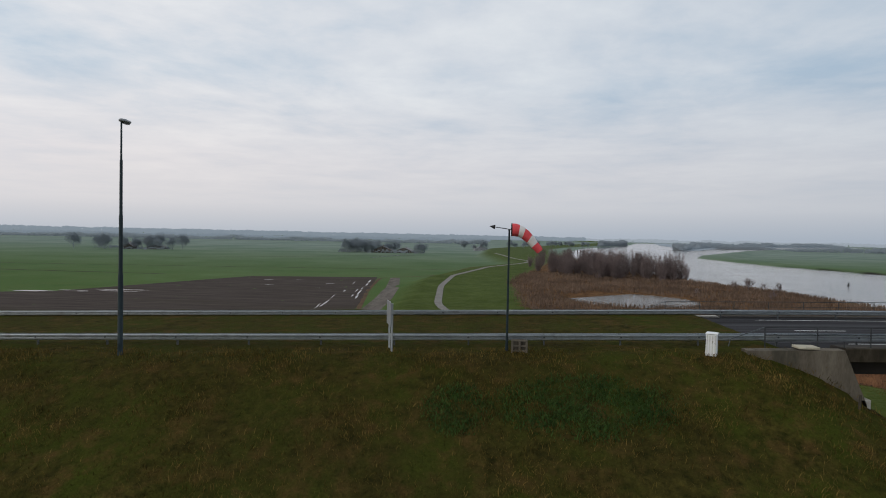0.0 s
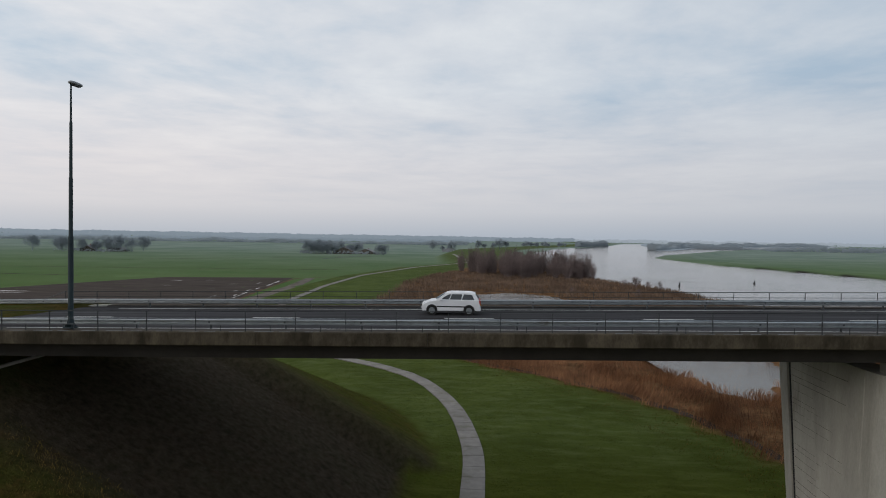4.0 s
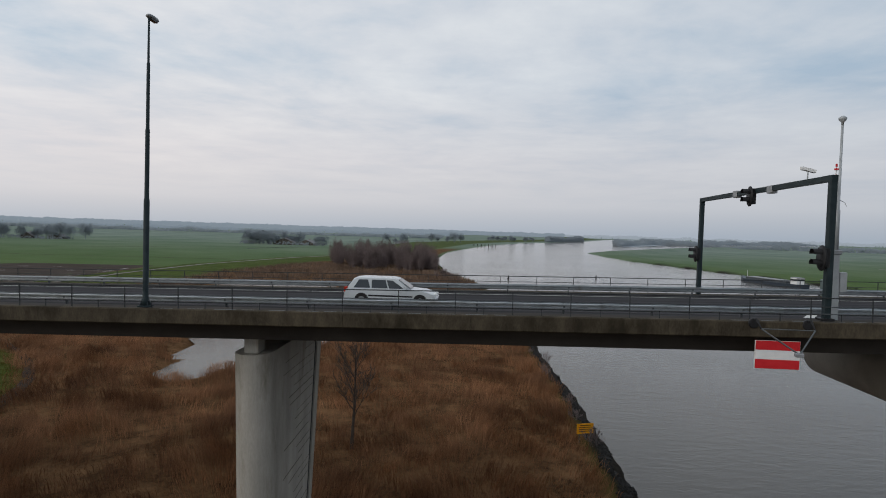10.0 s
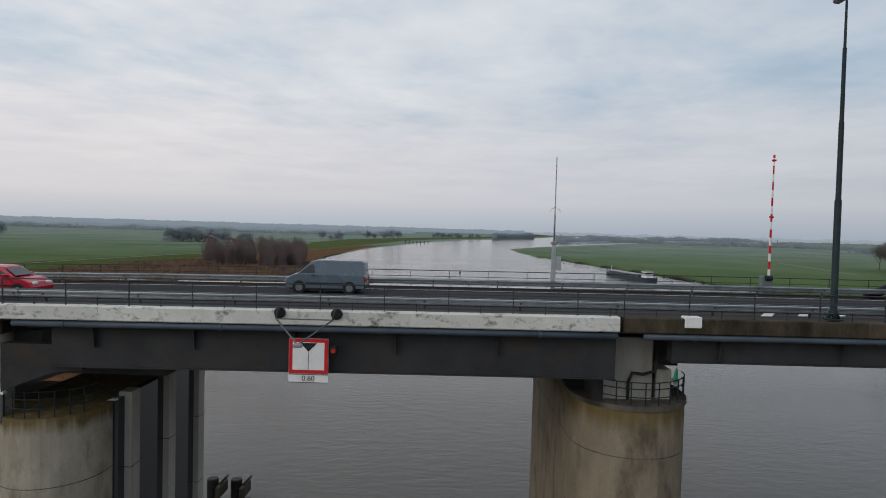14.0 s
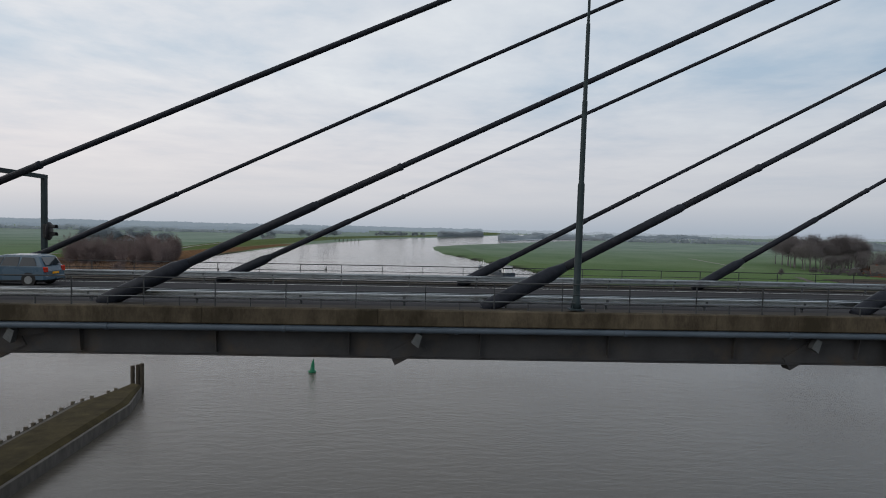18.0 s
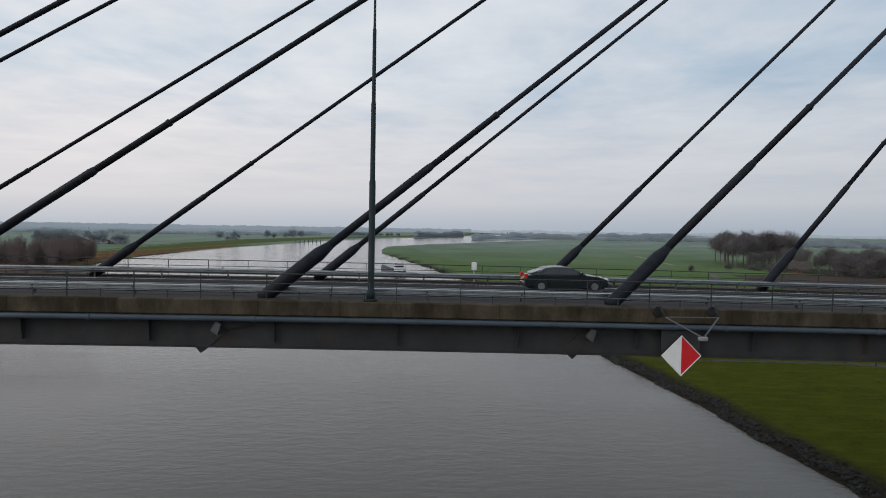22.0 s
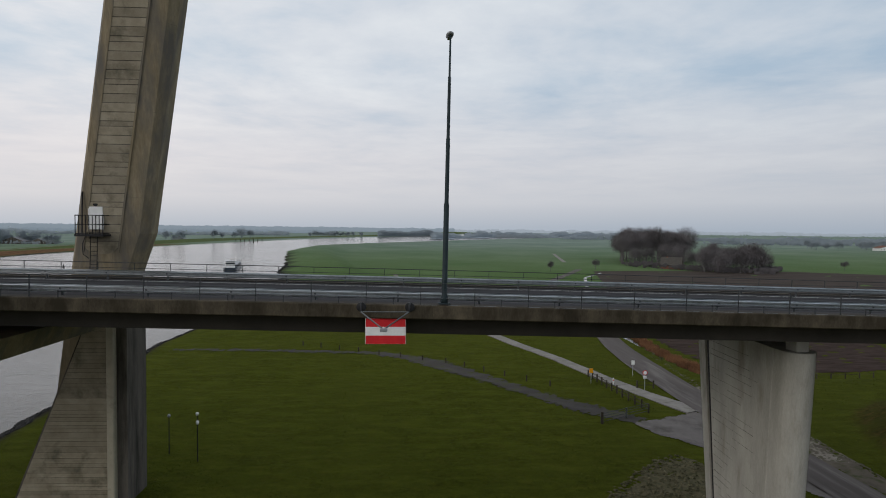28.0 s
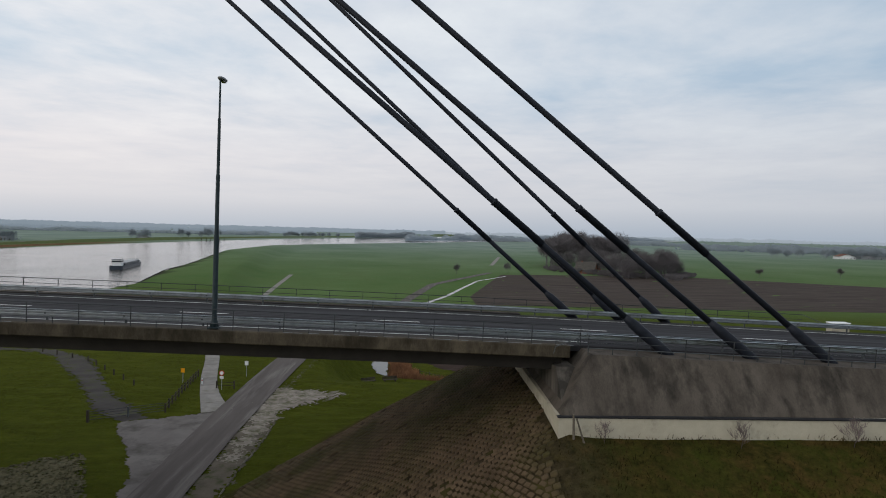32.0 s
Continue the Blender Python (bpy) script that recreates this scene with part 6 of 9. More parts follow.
cd.tubes([(198.0, 24.65, 18.0), (197.9, 24.62, 17.0), (197.4, 24.6, 16.85), (196.95, 24.6, 16.9), (196.8, 24.6, 16.5), (196.8, 24.6, 15.8)], [0.07] * 6, 8)
part("conduit", cd, BLACK, p3)
for x, y, z in ((170.6, 46.6, 1.9), (172.2, 47.5, 1.5), (199.0, 43.4, 3.6)):
    dp = thing("mooring_pile", "dark steel mooring pile standing in the water", "mooring pile", (x, y, 0))
    part("steel_shaft", Mb().tubes([(0, 0, -3), (0, 0, z), (0, 0, z + 0.1)], [0.45, 0.45, 0.38], 14), BLACK, dp)
    part("fender", Mb().rbox(0.5, 0.9, -0.9, 0.9, z - 1.2, z - 0.3, 0.05), WOOD_DARK, dp)
    part("fender", Mb().quad_loop([[(0.5, -0.2, z - 0.3), (0.7, -0.2, z - 0.3), (0.7, 0.2, z - 0.3), (0.5, 0.2, z - 0.3)], [(1.1, -0.2, z + 0.35), (1.3, -0.2, z + 0.3), (1.3, 0.2, z + 0.3), (1.1, 0.2, z + 0.35)]]), WOOD_DARK, dp)

# ---- guide dam, buoys, barge ----
dam = thing("guide_dam", "mossy guide dam with sheet-pile wall and timber fenders in the river", "dam", kind="structure")
outl = [(202.0, 18.0), (208.2, 18.0), (208.2, 47.0), (207.6, 70.5), (205.4, 78.0), (203.8, 78.6), (202.9, 75.0), (201.2, 70.5), (202.0, 47.0)]
body = Mb().prism_z(outl, -3, 1.15)
part("core", body, SHEET_PILE, dam)
inner = [(x + (205.0 - x) * 0.10, y) for x, y in outl]
top = Mb()
top.quad_loop([[(x, y, 1.12) for x, y in inner], [(x + (205 - x) * 0.25, y - 0.5, 1.55) for x, y in inner]])
part("turf", top, MOSS, dam)
strip = Mb().rbox(-0.18, 0.18, -0.12, 0.12, -3, 1.45, 0.02).mesh("pile_plank", WOOD_PALE)
for (x0, y0), (x1, y1) in ((outl[8], outl[7]), (outl[7], outl[6]), (outl[6], outl[5]), (outl[0], outl[8])):
    L_ = math.dist((x0, y0), (x1, y1))
    for i in range(int(L_ / 1.25)):
        t = i * 1.25 / L_
        put("pile_plank", strip, dam, pose(x0 + (x1 - x0) * t - 0.14, y0 + (y1 - y0) * t, 0))
for z in (0.35, 0.95):
    w_ = Mb()
    w_.tubes([(x - 0.28, y, z) for x, y in (outl[0], outl[8], outl[7], outl[6], outl[5])], [0.12] * 5, 4)
    part("waling", w_, WOOD_DARK, dam)
for dx in (-0.45, 0.15, 0.6):
    part("end_pile", Mb().tube((204.2 + dx, 79.2 + 0.3 * dx, -3), (204.2 + dx, 79.2 + 0.3 * dx, 3.7 + 0.2 * dx), 0.26, n=10), WOOD_DARK, dam)


def buoy(x, y, mat, label, s=1.0):
    g = thing("buoy", label, "buoy", (x, y, 0), "river buoys")
    b = Mb()
    b.smooth = True
    b.tubes([(0, 0, -0.3), (0, 0, 0.15), (0, 0, 0.3), (0.08, 0, 1.2 * s), (0.14, 0, 1.9 * s), (0.15, 0, 2.05 * s)], [0.55, 0.58, 0.35, 0.26, 0.08, 0.02], 12)
    part("body", b, mat, g)
    part("collar", Mb().tubes([(0, 0, 0.12), (0, 0, 0.22)], [0.62, 0.62], 14), mat, g)


buoy(224.9, 91.0, BUOY_GREEN, "green conical buoy floating in the river")
buoy(149.2, 272, BLACK, "dark beacon float near the bank", 0.9)
buoy(194.5, 296, BLACK, "small dark buoy further upstream", 0.8)

sh = thing("barge", "dark blue inland motor barge with white wheelhouse on the river", "barge", (279.3, 292, 0))
sh.matrix_basis = pose(279.3, 293, 0, 0, 0, 103)
hull = Mb()
hull.quad_loop([[(x, y * w, z) for y, z in ((-1, zb), (-1.04, zt), (1.04, zt), (1, zb))] for x, w, zb, zt in ((-21, 2.2, -0.5, 1.9), (-19, 2.9, -0.5, 1.7), (0, 3.0, -0.5, 1.4), (17, 2.9, -0.5, 1.6), (20.5, 1.7, -0.5, 2.3), (22, 0.3, 0.2, 2.7))])
part("hull", hull, paint("dark_blue_hull_paint", (0.022, 0.034, 0.050), 0.5), sh)
part("coaming", Mb().rbox(-12, 16, -2.4, 2.4, 1.4, 2.5, 0.08), STEEL_ARM, sh)
for i in range(6):
    part("hatch_cover", Mb().rbox(-11.8 + i * 4.6, -7.4 + i * 4.6, -2.5, 2.5, 2.5, 2.9, 0.1), SIGN_BACK, sh)
wh = part("wheelhouse", Mb().rbox(-18.2, -14.2, -2.0, 2.0, 1.6, 4.6, 0.1), WHITE, sh, "white wheelhouse")
part("window_band", Mb().rbox(-18.25, -14.15, -2.05, 2.05, 3.4, 4.1, 0.02), GLASS, wh)
part("roof", Mb().rbox(-18.5, -13.9, -2.2, 2.2, 4.6, 4.8, 0.05), SIGN_BACK, wh)
part("ship_mast", Mb().tube((18, 0, 1.6), (18, 0, 5.5), 0.08, n=8), WHITE, sh)
part("deck_rail", Mb().tubes([(x, -2.8, 2.4) for x in (-20, -5, 10, 19)], [0.03] * 4, 5), GALV, sh)

# ---- roads, paths and fields ----
def ribbon(name, pts, widths, mat, label, category, lift=0.05, slabs=None, kind="structure"):
    """A strip laid on the ground along a line; with slabs, single stones of that length."""
    P2 = [np.array(p, float) for p in pts]
    seg = [np.linalg.norm(b - a) for a, b in zip(P2, P2[1:])]
    tot = sum(seg)
    stepl = slabs or 1.5 if tot < 200 else 4.0
    n = max(2, int(tot / stepl))
    cum = np.concatenate([[0], np.cumsum(seg)])
    ss = np.linspace(0, tot, n + 1)
    cx = np.interp(ss, cum, [p[0] for p in P2])
    cy = np.interp(ss, cum, [p[1] for p in P2])
    for _ in range(3):
        cx[1:-1], cy[1:-1] = (cx[:-2] + 2 * cx[1:-1] + cx[2:]) / 4, (cy[:-2] + 2 * cy[1:-1] + cy[2:]) / 4
    ww = np.interp(ss, cum, widths)
    tx, ty = np.gradient(cx), np.gradient(cy)
    L_ = np.hypot(tx, ty)
    nx_, ny_ = -ty / L_, tx / L_
    k = 5
    rows = []
    for j in range(k):
        o = (j / (k - 1) - 0.5) * ww
        x, y = cx + nx_ * o, cy + ny_ * o
        z = ground_z(x, y)[0]
        rows.append(np.stack([x, y, np.maximum(z, -99) + lift], 1))
    zc = np.max([r[:, 2] for r in rows], 0)
    for r in rows:
        r[:, 2] = r[:, 2] * 0.35 + zc * 0.65
    if not slabs:
        v = np.concatenate(rows)
        f = [(j * (n + 1) + i, j * (n + 1) + i + 1, (j + 1) * (n + 1) + i + 1, (j + 1) * (n + 1) + i) for j in range(k - 1) for i in range(n)]
        return tagged(new(name, rough_mesh(name, v, f, mat, smooth=True)), label, category, kind=kind)
    g = thing(name, label, category, kind=kind)
    for i in range(n):
        a, b, c, d = rows[0][i], rows[-1][i], rows[-1][i + 1], rows[0][i + 1]
        q = [a * 0.99 + d * 0.01, b * 0.99 + c * 0.01, c * 0.985 + b * 0.015 * 0 + c * 0.015 * 0 + b * 0.015, d * 0.985 + a * 0.015]
        mb = Mb().quad_loop([[tuple(p) for p in q], [(p[0], p[1], p[2] - 0.12) for p in q]])
        part("slab", mb, mat, g)
    return g


ribbon("cycle_path", [(50, -40), (52.5, 20), (52.9, 40), (53.2, 50), (51.5, 62), (49.2, 70), (44.5, 80), (37, 87), (28, 93)], [2.0] * 9, PAVE, "pale concrete slab cycle path curving under the viaduct", "path", 0.10, 2.4)
ribbon("dike_path", [(28, 93), (14, 112), (2, 140), (-3.5, 165), (-6, 225), (-3.5, 285), (16, 371), (45, 437), (52, 470), (42, 520), (36, 600), (30, 657)], [2.3] * 6 + [3.2] * 6, PAVE, "pale path on the crest of the dike", "path", 0.12)
def inside(px, py, poly):
    """Even-odd test for arrays of points."""
    r = np.zeros(px.shape, bool)
    for (xa, ya), (xb, yb) in zip(poly, poly[1:] + poly[:1]):
        if ya != yb:
            r ^= ((ya > py) != (yb > py)) & (px < (xb - xa) * (py - ya) / (yb - ya) + xa)
    return r


def patch(name, poly, mat, label, category, cell=0.3, wobble=0.35, lift=0.05, z=None, seed=0.0, fray=0.22):
    """A worn ground cover with a ragged edge, laid on the ground."""
    xs_, ys_ = [q[0] for q in poly], [q[1] for q in poly]
    ax, ay = np.arange(min(xs_) - 1, max(xs_) + 1, cell), np.arange(min(ys_) - 1, max(ys_) + 1, cell)
    X, Y = np.meshgrid(ax, ay)
    wx = wobble * (np.sin(Y * 1.7 + seed) * np.sin(X * 1.3 + 2) + 0.6 * np.sin(Y * 4.3 + X * 2.9 + seed) + 0.5 * np.sin(Y * 9.1 - X * 7.7))
    wy = wobble * (np.sin(X * 1.9 + seed) * np.sin(Y * 1.1 + 1) + 0.6 * np.sin(X * 4.7 - Y * 3.1) + 0.5 * np.sin(X * 8.3 + Y * 9.7 + seed))
    rj = np.random.RandomState(int(seed * 10) + 7)
    k = inside(X + wx + rj.normal(0, fray, X.shape), Y + wy + rj.normal(0, fray, X.shape), poly)
    q = k[:-1, :-1] & k[1:, :-1] & k[:-1, 1:] & k[1:, 1:]
    ids = np.arange(X.size).reshape(X.shape)
    f = np.stack([ids[:-1, :-1][q], ids[:-1, 1:][q], ids[1:, 1:][q], ids[1:, :-1][q]], 1)
    used = np.unique(f)
    remap = np.zeros(X.size, int)
    remap[used] = np.arange(len(used))
    gx_, gy_ = X.ravel()[used], Y.ravel()[used]
    gz_ = ground_z(gx_, gy_)[0] + lift if z is None else np.full(len(used), z)
    return tagged(new(name, rough_mesh(name, np.stack([gx_, gy_, gz_], 1), remap[f], mat, smooth=True)), label, category, kind="structure")


APRON = surface("worn_grey_paving", (0.105, 0.092, 0.086), (0.165, 0.147, 0.138), 0.4, 0.95, fine=25, stain=(0.07, 0.064, 0.055), stain_scale=0.3)
TRACK = surface("muddy_track_gravel", (0.034, 0.030, 0.027), (0.064, 0.057, 0.051), 0.5, 0.95, stain=(0.04, 0.045, 0.012), stain_scale=0.5, stain_at=0.56)
VERGE = surface("brown_verge_soil", (0.06, 0.05, 0.036), (0.12, 0.10, 0.075), 0.6, 0.95, stain=(0.045, 0.05, 0.015), stain_scale=0.8, stain_at=0.54)
ribbon("local_road", [(404.5, -60), (405.6, 10), (406.0, 38), (405.6, 48), (405.4, 58), (405.5, 70), (405.7, 84), (406.3, 95), (408.2, 108), (412, 128), (423, 205), (433, 262), (450, 300), (470, 345)], [4.2, 4.2, 4.2, 4.3, 4.5, 4.7, 4.8, 4.3, 3.9, 3.9, 3.8, 3.8, 3.8, 3.8], ASPHALT_LANE, "worn asphalt lane running down from the dike", "road", 0.10)
patch("forecourt", [(403.9, 30), (404.6, 38), (404.2, 48), (404.0, 59), (402.9, 60.4), (400.6, 58.8), (397.1, 57.6), (394.4, 56.6), (394.6, 55.0), (398.1, 49.9), (401.9, 43.0), (403.0, 38), (402.6, 30)], APRON, "grey paved apron between lane and field gate", "pavement", 0.13, 0.12, 0.06, fray=0.10)
patch("gravel_verge", [(407.0, 70.6), (409.2, 70.4), (412.1, 70.2), (417.6, 68.4), (414.4, 64.6), (411.0, 60.8), (410.5, 53.3), (410.1, 46), (408.4, 45), (408.0, 54.8), (407.0, 62.7)], GRAVEL, "pale sandy verge worn bare beside the lane", "verge", 0.12, 0.5, 0.05, fray=0.38)
patch("soil_verge", [(407.6, 30), (407.4, 48), (407.2, 64), (408.6, 72), (409.6, 90), (410.2, 90), (409.4, 72), (410.8, 56), (410.9, 47), (410.8, 30)], VERGE, "brown trodden verge between lane and stone edging", "verge", 0.13, 0.3, 0.035, seed=2.0, fray=0.3)
EDGING = surface("mossy_edging_stone", (0.07, 0.062, 0.045), (0.17, 0.15, 0.12), 1.5, 0.95, stain=(0.05, 0.05, 0.018), stain_scale=1.2, stain_at=0.52, bump=0.3)
edging = thing("stone_edging", "uneven row of mossy edging stones at the slope foot", "edging", kind="structure")
rnge = random.Random(31)
edge_stone = Mb().rbox(-0.09, 0.09, -0.24, 0.24, -0.12, 0.07, 0.03).mesh("edging_stone", EDGING)
for i in range(44):
    y = 32 + i * 0.56
    if rnge.random() < 0.86:
        x = 410.75 + 0.12 * math.sin(y * 0.4) + rnge.uniform(-0.08, 0.08)
        put("edging_stone", edge_stone, edging, pose(x, y, gz(x, y) + rnge.uniform(0.0, 0.06), 0, rnge.uniform(-8, 8), rnge.uniform(-8, 8)))
ribbon("cycle_path", [(403.4, 60.2), (402.0, 61.9), (399.3, 69.1), (396.8, 76.0), (393.3, 88.8), (388.1, 100.5), (385.6, 108.8), (381, 130), (369, 220), (360, 300)], [3.4, 2.8, 2.1, 2.1, 2.1, 2.2, 2.2, 2.2, 2.0, 2.0], PAVE, "pale concrete path along the river dike", "path", 0.10, 2.2)
patch("farm_track", [(395.4, 56.0), (397.0, 57.6), (393.0, 62.5), (388.2, 67.5), (383.0, 75.0), (375.5, 86.0), (366.5, 92.0), (345.5, 94.2), (331, 94.2), (331, 92.8), (345.5, 92.2), (364, 90.0), (369.5, 86.2), (381.4, 71.5), (389.9, 59.8), (392.6, 57.4)], TRACK, "dark muddy farm track across the river meadow", "track", 0.17, 0.35, 0.05, fray=0.30)
patch("rubble_patch", [(395.3, 48.2), (398.1, 43.5), (401.0, 38.1), (402, 30), (386, 30), (385.6, 39.3), (389, 43.0), (392.2, 46.0)], surface("mossy_rubble", (0.030, 0.032, 0.010), (0.12, 0.10, 0.055), 1.8, 0.95, fine=9, bump=0.6), "mossy rubble patch beside the pier", "rubble", 0.16, 0.5, 0.04, fray=0.4)


def flat(name, pts, z, mat, label, category):
    me = bpy.data.meshes.new(name)
    me.from_pydata([(x, y, z) for x, y in pts], [], [tuple(range(len(pts)))])
    me.materials.append(mat)
    return tagged(new(name, me), label, category, kind="structure")


flat("ploughed_field", [(-30, 172), (-46, 312), (-112, 300), (-152, 206), (-190, 190), (-330, 120), (-120, 90), (-46, 120)], LOW + 0.06, PLOUGH, "wet dark ploughed field with puddles behind the road", "field")
flat("ploughed_field", [(446, 190), (700, 190), (1100, 190), (1100, 260), (700, 285), (596, 338), (500, 336), (474, 330), (446, 215)], LOW + 0.06, PLOUGH, "bare brown ploughed field before the farm grove", "field")
patch("ploughed_field", [(433, 150), (428.6, 138), (427.2, 131.1), (426.4, 118.8), (426.9, 109.4), (430.1, 104.0), (434.6, 100.3), (440, 98.5), (447, 97.7), (462, 100), (475, 118), (488, 150)], surface("dark_ploughed_soil", (0.016, 0.011, 0.009), (0.068, 0.048, 0.040), 0.8, 0.95, spec=0.02, fine=3.0, stretch=(0.25, 1.6, 1), bump=0.5), "dark brown ploughed corner of the field behind the ditch", "field", 0.4, 0.3, 0.05, fray=0.15)
rngp = random.Random(4)
for i in range(34):
    if i < 15:
        t = rngp.random()
        x, y = -128 - 75 * t + rngp.uniform(-4, 4), 216 - 16 * t + rngp.uniform(-5, 2)
        a, b = rngp.uniform(2, 9), rngp.uniform(0.4, 1.3)
    elif i < 20:
        x, y = rngp.uniform(-100, -60), rngp.uniform(235, 285)
        a, b = rngp.uniform(1.5, 4), rngp.uniform(0.3, 0.7)
    else:
        y = rngp.uniform(182, 292)
        x = -32 - 0.10 * (y - 180) - rngp.uniform(2, 12)
        a, b = rngp.uniform(0.25, 0.5), rngp.uniform(3, 9)
    pts = [(x + a * math.cos(t) * rngp.uniform(0.5, 1.2) - 0.1 * b * math.sin(t) * (i >= 20), y + b * math.sin(t) * rngp.uniform(0.5, 1.2)) for t in np.linspace(0, 2 * math.pi, 15)[:-1]]
    flat("puddle", pts, LOW + 0.08 + i * 0.0005, POND, "shallow rain puddle in the ploughed field", "puddle")
ribbon("farm_track", [(-36, 310), (-29, 250), (-25, 200), (-24, 165), (-26, 120)], [5.0, 6.0, 6.5, 6.5, 6.0], surface("pale_dirt_track", (0.075, 0.060, 0.050), (0.155, 0.132, 0.112), 0.5, 0.95, stain=(0.06, 0.055, 0.035), stain_scale=0.3, stretch=(1, 0.2, 1)), "brown dirt track between ploughed field and dike", "track", 0.10)
# ditches and a trodden margin
ribbon("trodden_margin", [(44, 100), (56.6, 90.5), (63.2, 85.2), (70.4, 77.8), (76.4, 70), (79.4, 64), (82, 56), (85, 42), (87, 30)], [0.8, 1.0, 1.2, 1.4, 1.5, 1.5, 1.3, 1.1, 0.8], surface("dark_margin_mud", (0.014, 0.009, 0.006), (0.046, 0.028, 0.018), 1.0, 0.95, stain=(0.075, 0.046, 0.026), stain_scale=1.6, stain_at=0.6, bump=0.4), "dark trodden margin between meadow and reeds", "margin", 0.05)
patch("ditch_water", [(421.5, 152), (418.1, 131.5), (417.2, 116.7), (417.3, 104.9), (418.7, 99.3), (419.8, 97.6), (421.0, 97.6), (420.7, 100), (420.6, 107.7), (420.5, 118.5), (421.8, 131.6), (425.4, 152)], POND, "curved ditch end reflecting the sky", "ditch", 0.16, 0.16, 0, z=-3.88, fray=0.05)
ribbon("ditch_water", [(427, 185), (430, 195), (437, 215), (445, 245), (456, 285), (475, 318)], [1.8, 1.6, 1.6, 1.5, 1.4, 1.2], POND, "straight ditch reflecting the sky", "ditch", 0.06)
DITCH_BANK = [(426, 152), (422.0, 131.6), (420.7, 118.5), (420.8, 107.7), (421.2, 97.2), (423.5, 95.7), (426.2, 95.2), (432.3, 94.3), (438.5, 94.4), (438.5, 95.0), (432, 95.6), (427.2, 97.0), (425.2, 102.5), (424.0, 109.3), (423.6, 118.7), (425.1, 131.8), (429, 152)]
patch("ditch_bank", DITCH_BANK, REED_BED, "brown reedy ditch bank", "bank", 0.25, 0.4, 0.04, fray=0.3)
ribbon("ditch_line", [(-24, 150), (-30, 180), (-38, 240), (-44, 308), (-20, 330), (10, 372)], [1.6] * 6, REED_BED, "brown overgrown ditch along the field", "ditch", 0.05)
for pts, w in (([(-420, 350), (-150, 375), (0, 395)], 2.0), ([(-250, 480), (-60, 640)], 2.5), ([(-500, 320), (-160, 300)], 2.0)):
    ribbon("field_ditch", pts, [w] * len(pts), PLOUGH, "narrow dark ditch between green fields", "ditch", 0.05)
ribbon("field_ditch", [(-95, 560), (-72, 660)], [3.0, 3.0], POND, "bright flooded ditch in the meadow", "ditch", 0.06)
ribbon("field_ditch", [(480, 420), (505, 560)], [3.0, 3.0], PAVE, "pale track across the green field", "track", 0.06)

# ---- stones along the water ----
def stones(name, xs, ys, zs, smin, smax, mat, label, category, seed):
    rng = np.random.RandomState(seed)
    base = np.array([(1, 0, 0), (-1, 0, 0), (0, 1, 0), (0, -1, 0), (0, 0, 1), (0, 0, -1)], float)
    tri = np.array([(0, 2, 4), (2, 1, 4), (1, 3, 4), (3, 0, 4), (2, 0, 5), (1, 2, 5), (3, 1, 5), (0, 3, 5)])
    n = len(xs)
    s = rng.uniform(smin, smax, n)
    v = base[None] * s[:, None, None] * rng.uniform(0.55, 1.25, (n, 6, 3))
    a = rng.uniform(0, 6.28, n)
    ca, sa = np.cos(a)[:, None], np.sin(a)[:, None]
    vx, vy = v[:, :, 0] * ca - v[:, :, 1] * sa, v[:, :, 0] * sa + v[:, :, 1] * ca
    V = np.stack([vx + xs[:, None], vy + ys[:, None], v[:, :, 2] * 0.7 + zs[:, None]], 2).reshape(-1, 3)
    Fc = (tri[None] + (np.arange(n) * 6)[:, None, None]).reshape(-1, 3)
    return tagged(new(name, rough_mesh(name, V, Fc, mat)), label, category, kind="stuff")


rs = np.random.RandomState(11)
n = 5200
yy = np.concatenate([rs.uniform(20, 130, int(n * 0.8)), rs.uniform(130, 330, n - int(n * 0.8))])
off = rs.beta(1.6, 1.8, n) * 1.7 - 0.7
xx = along(SR, yy) + off + 0.2 + 0.5 * np.sin(yy * 0.9) + 0.4 * np.sin(yy * 0.37)
stones("bank_stones", xx, yy, ground_z(xx, yy)[0] + 0.03, 0.12, 0.34, ROCK, "dark riprap stones along the meadow bank", "stones", 5)
n = 2600
yy = rs.uniform(25, 112, n)
off = rs.beta(1.6, 1.8, n) * 1.5 - 0.6
xx = along(SL, yy) - off + 0.5 * np.sin(yy * 0.8)
stones("bank_stones", xx, yy, ground_z(xx, yy)[0] + 0.03, 0.10, 0.26, ROCK, "dark riprap stones at the foot of the reed bank", "stones", 6)

# lumps of rubble beside the pier
rx_, ry_ = rs.uniform(385.6, 402, 3600), rs.uniform(30, 48.2, 3600)
kp = inside(rx_, ry_, [(395.3, 48.2), (398.1, 43.5), (401.0, 38.1), (402, 30), (386, 30), (385.6, 39.3), (389, 43.0), (392.2, 46.0)])
stones("rubble_stones", rx_[kp], ry_[kp], ground_z(rx_[kp], ry_[kp])[0] + 0.05, 0.06, 0.2, surface("mossy_rubble_stone", (0.040, 0.044, 0.016), (0.135, 0.115, 0.072), 0.8, 0.95, island=0.4, bump=0), "mossy pale rubble stones beside the pier", "stones", 10)

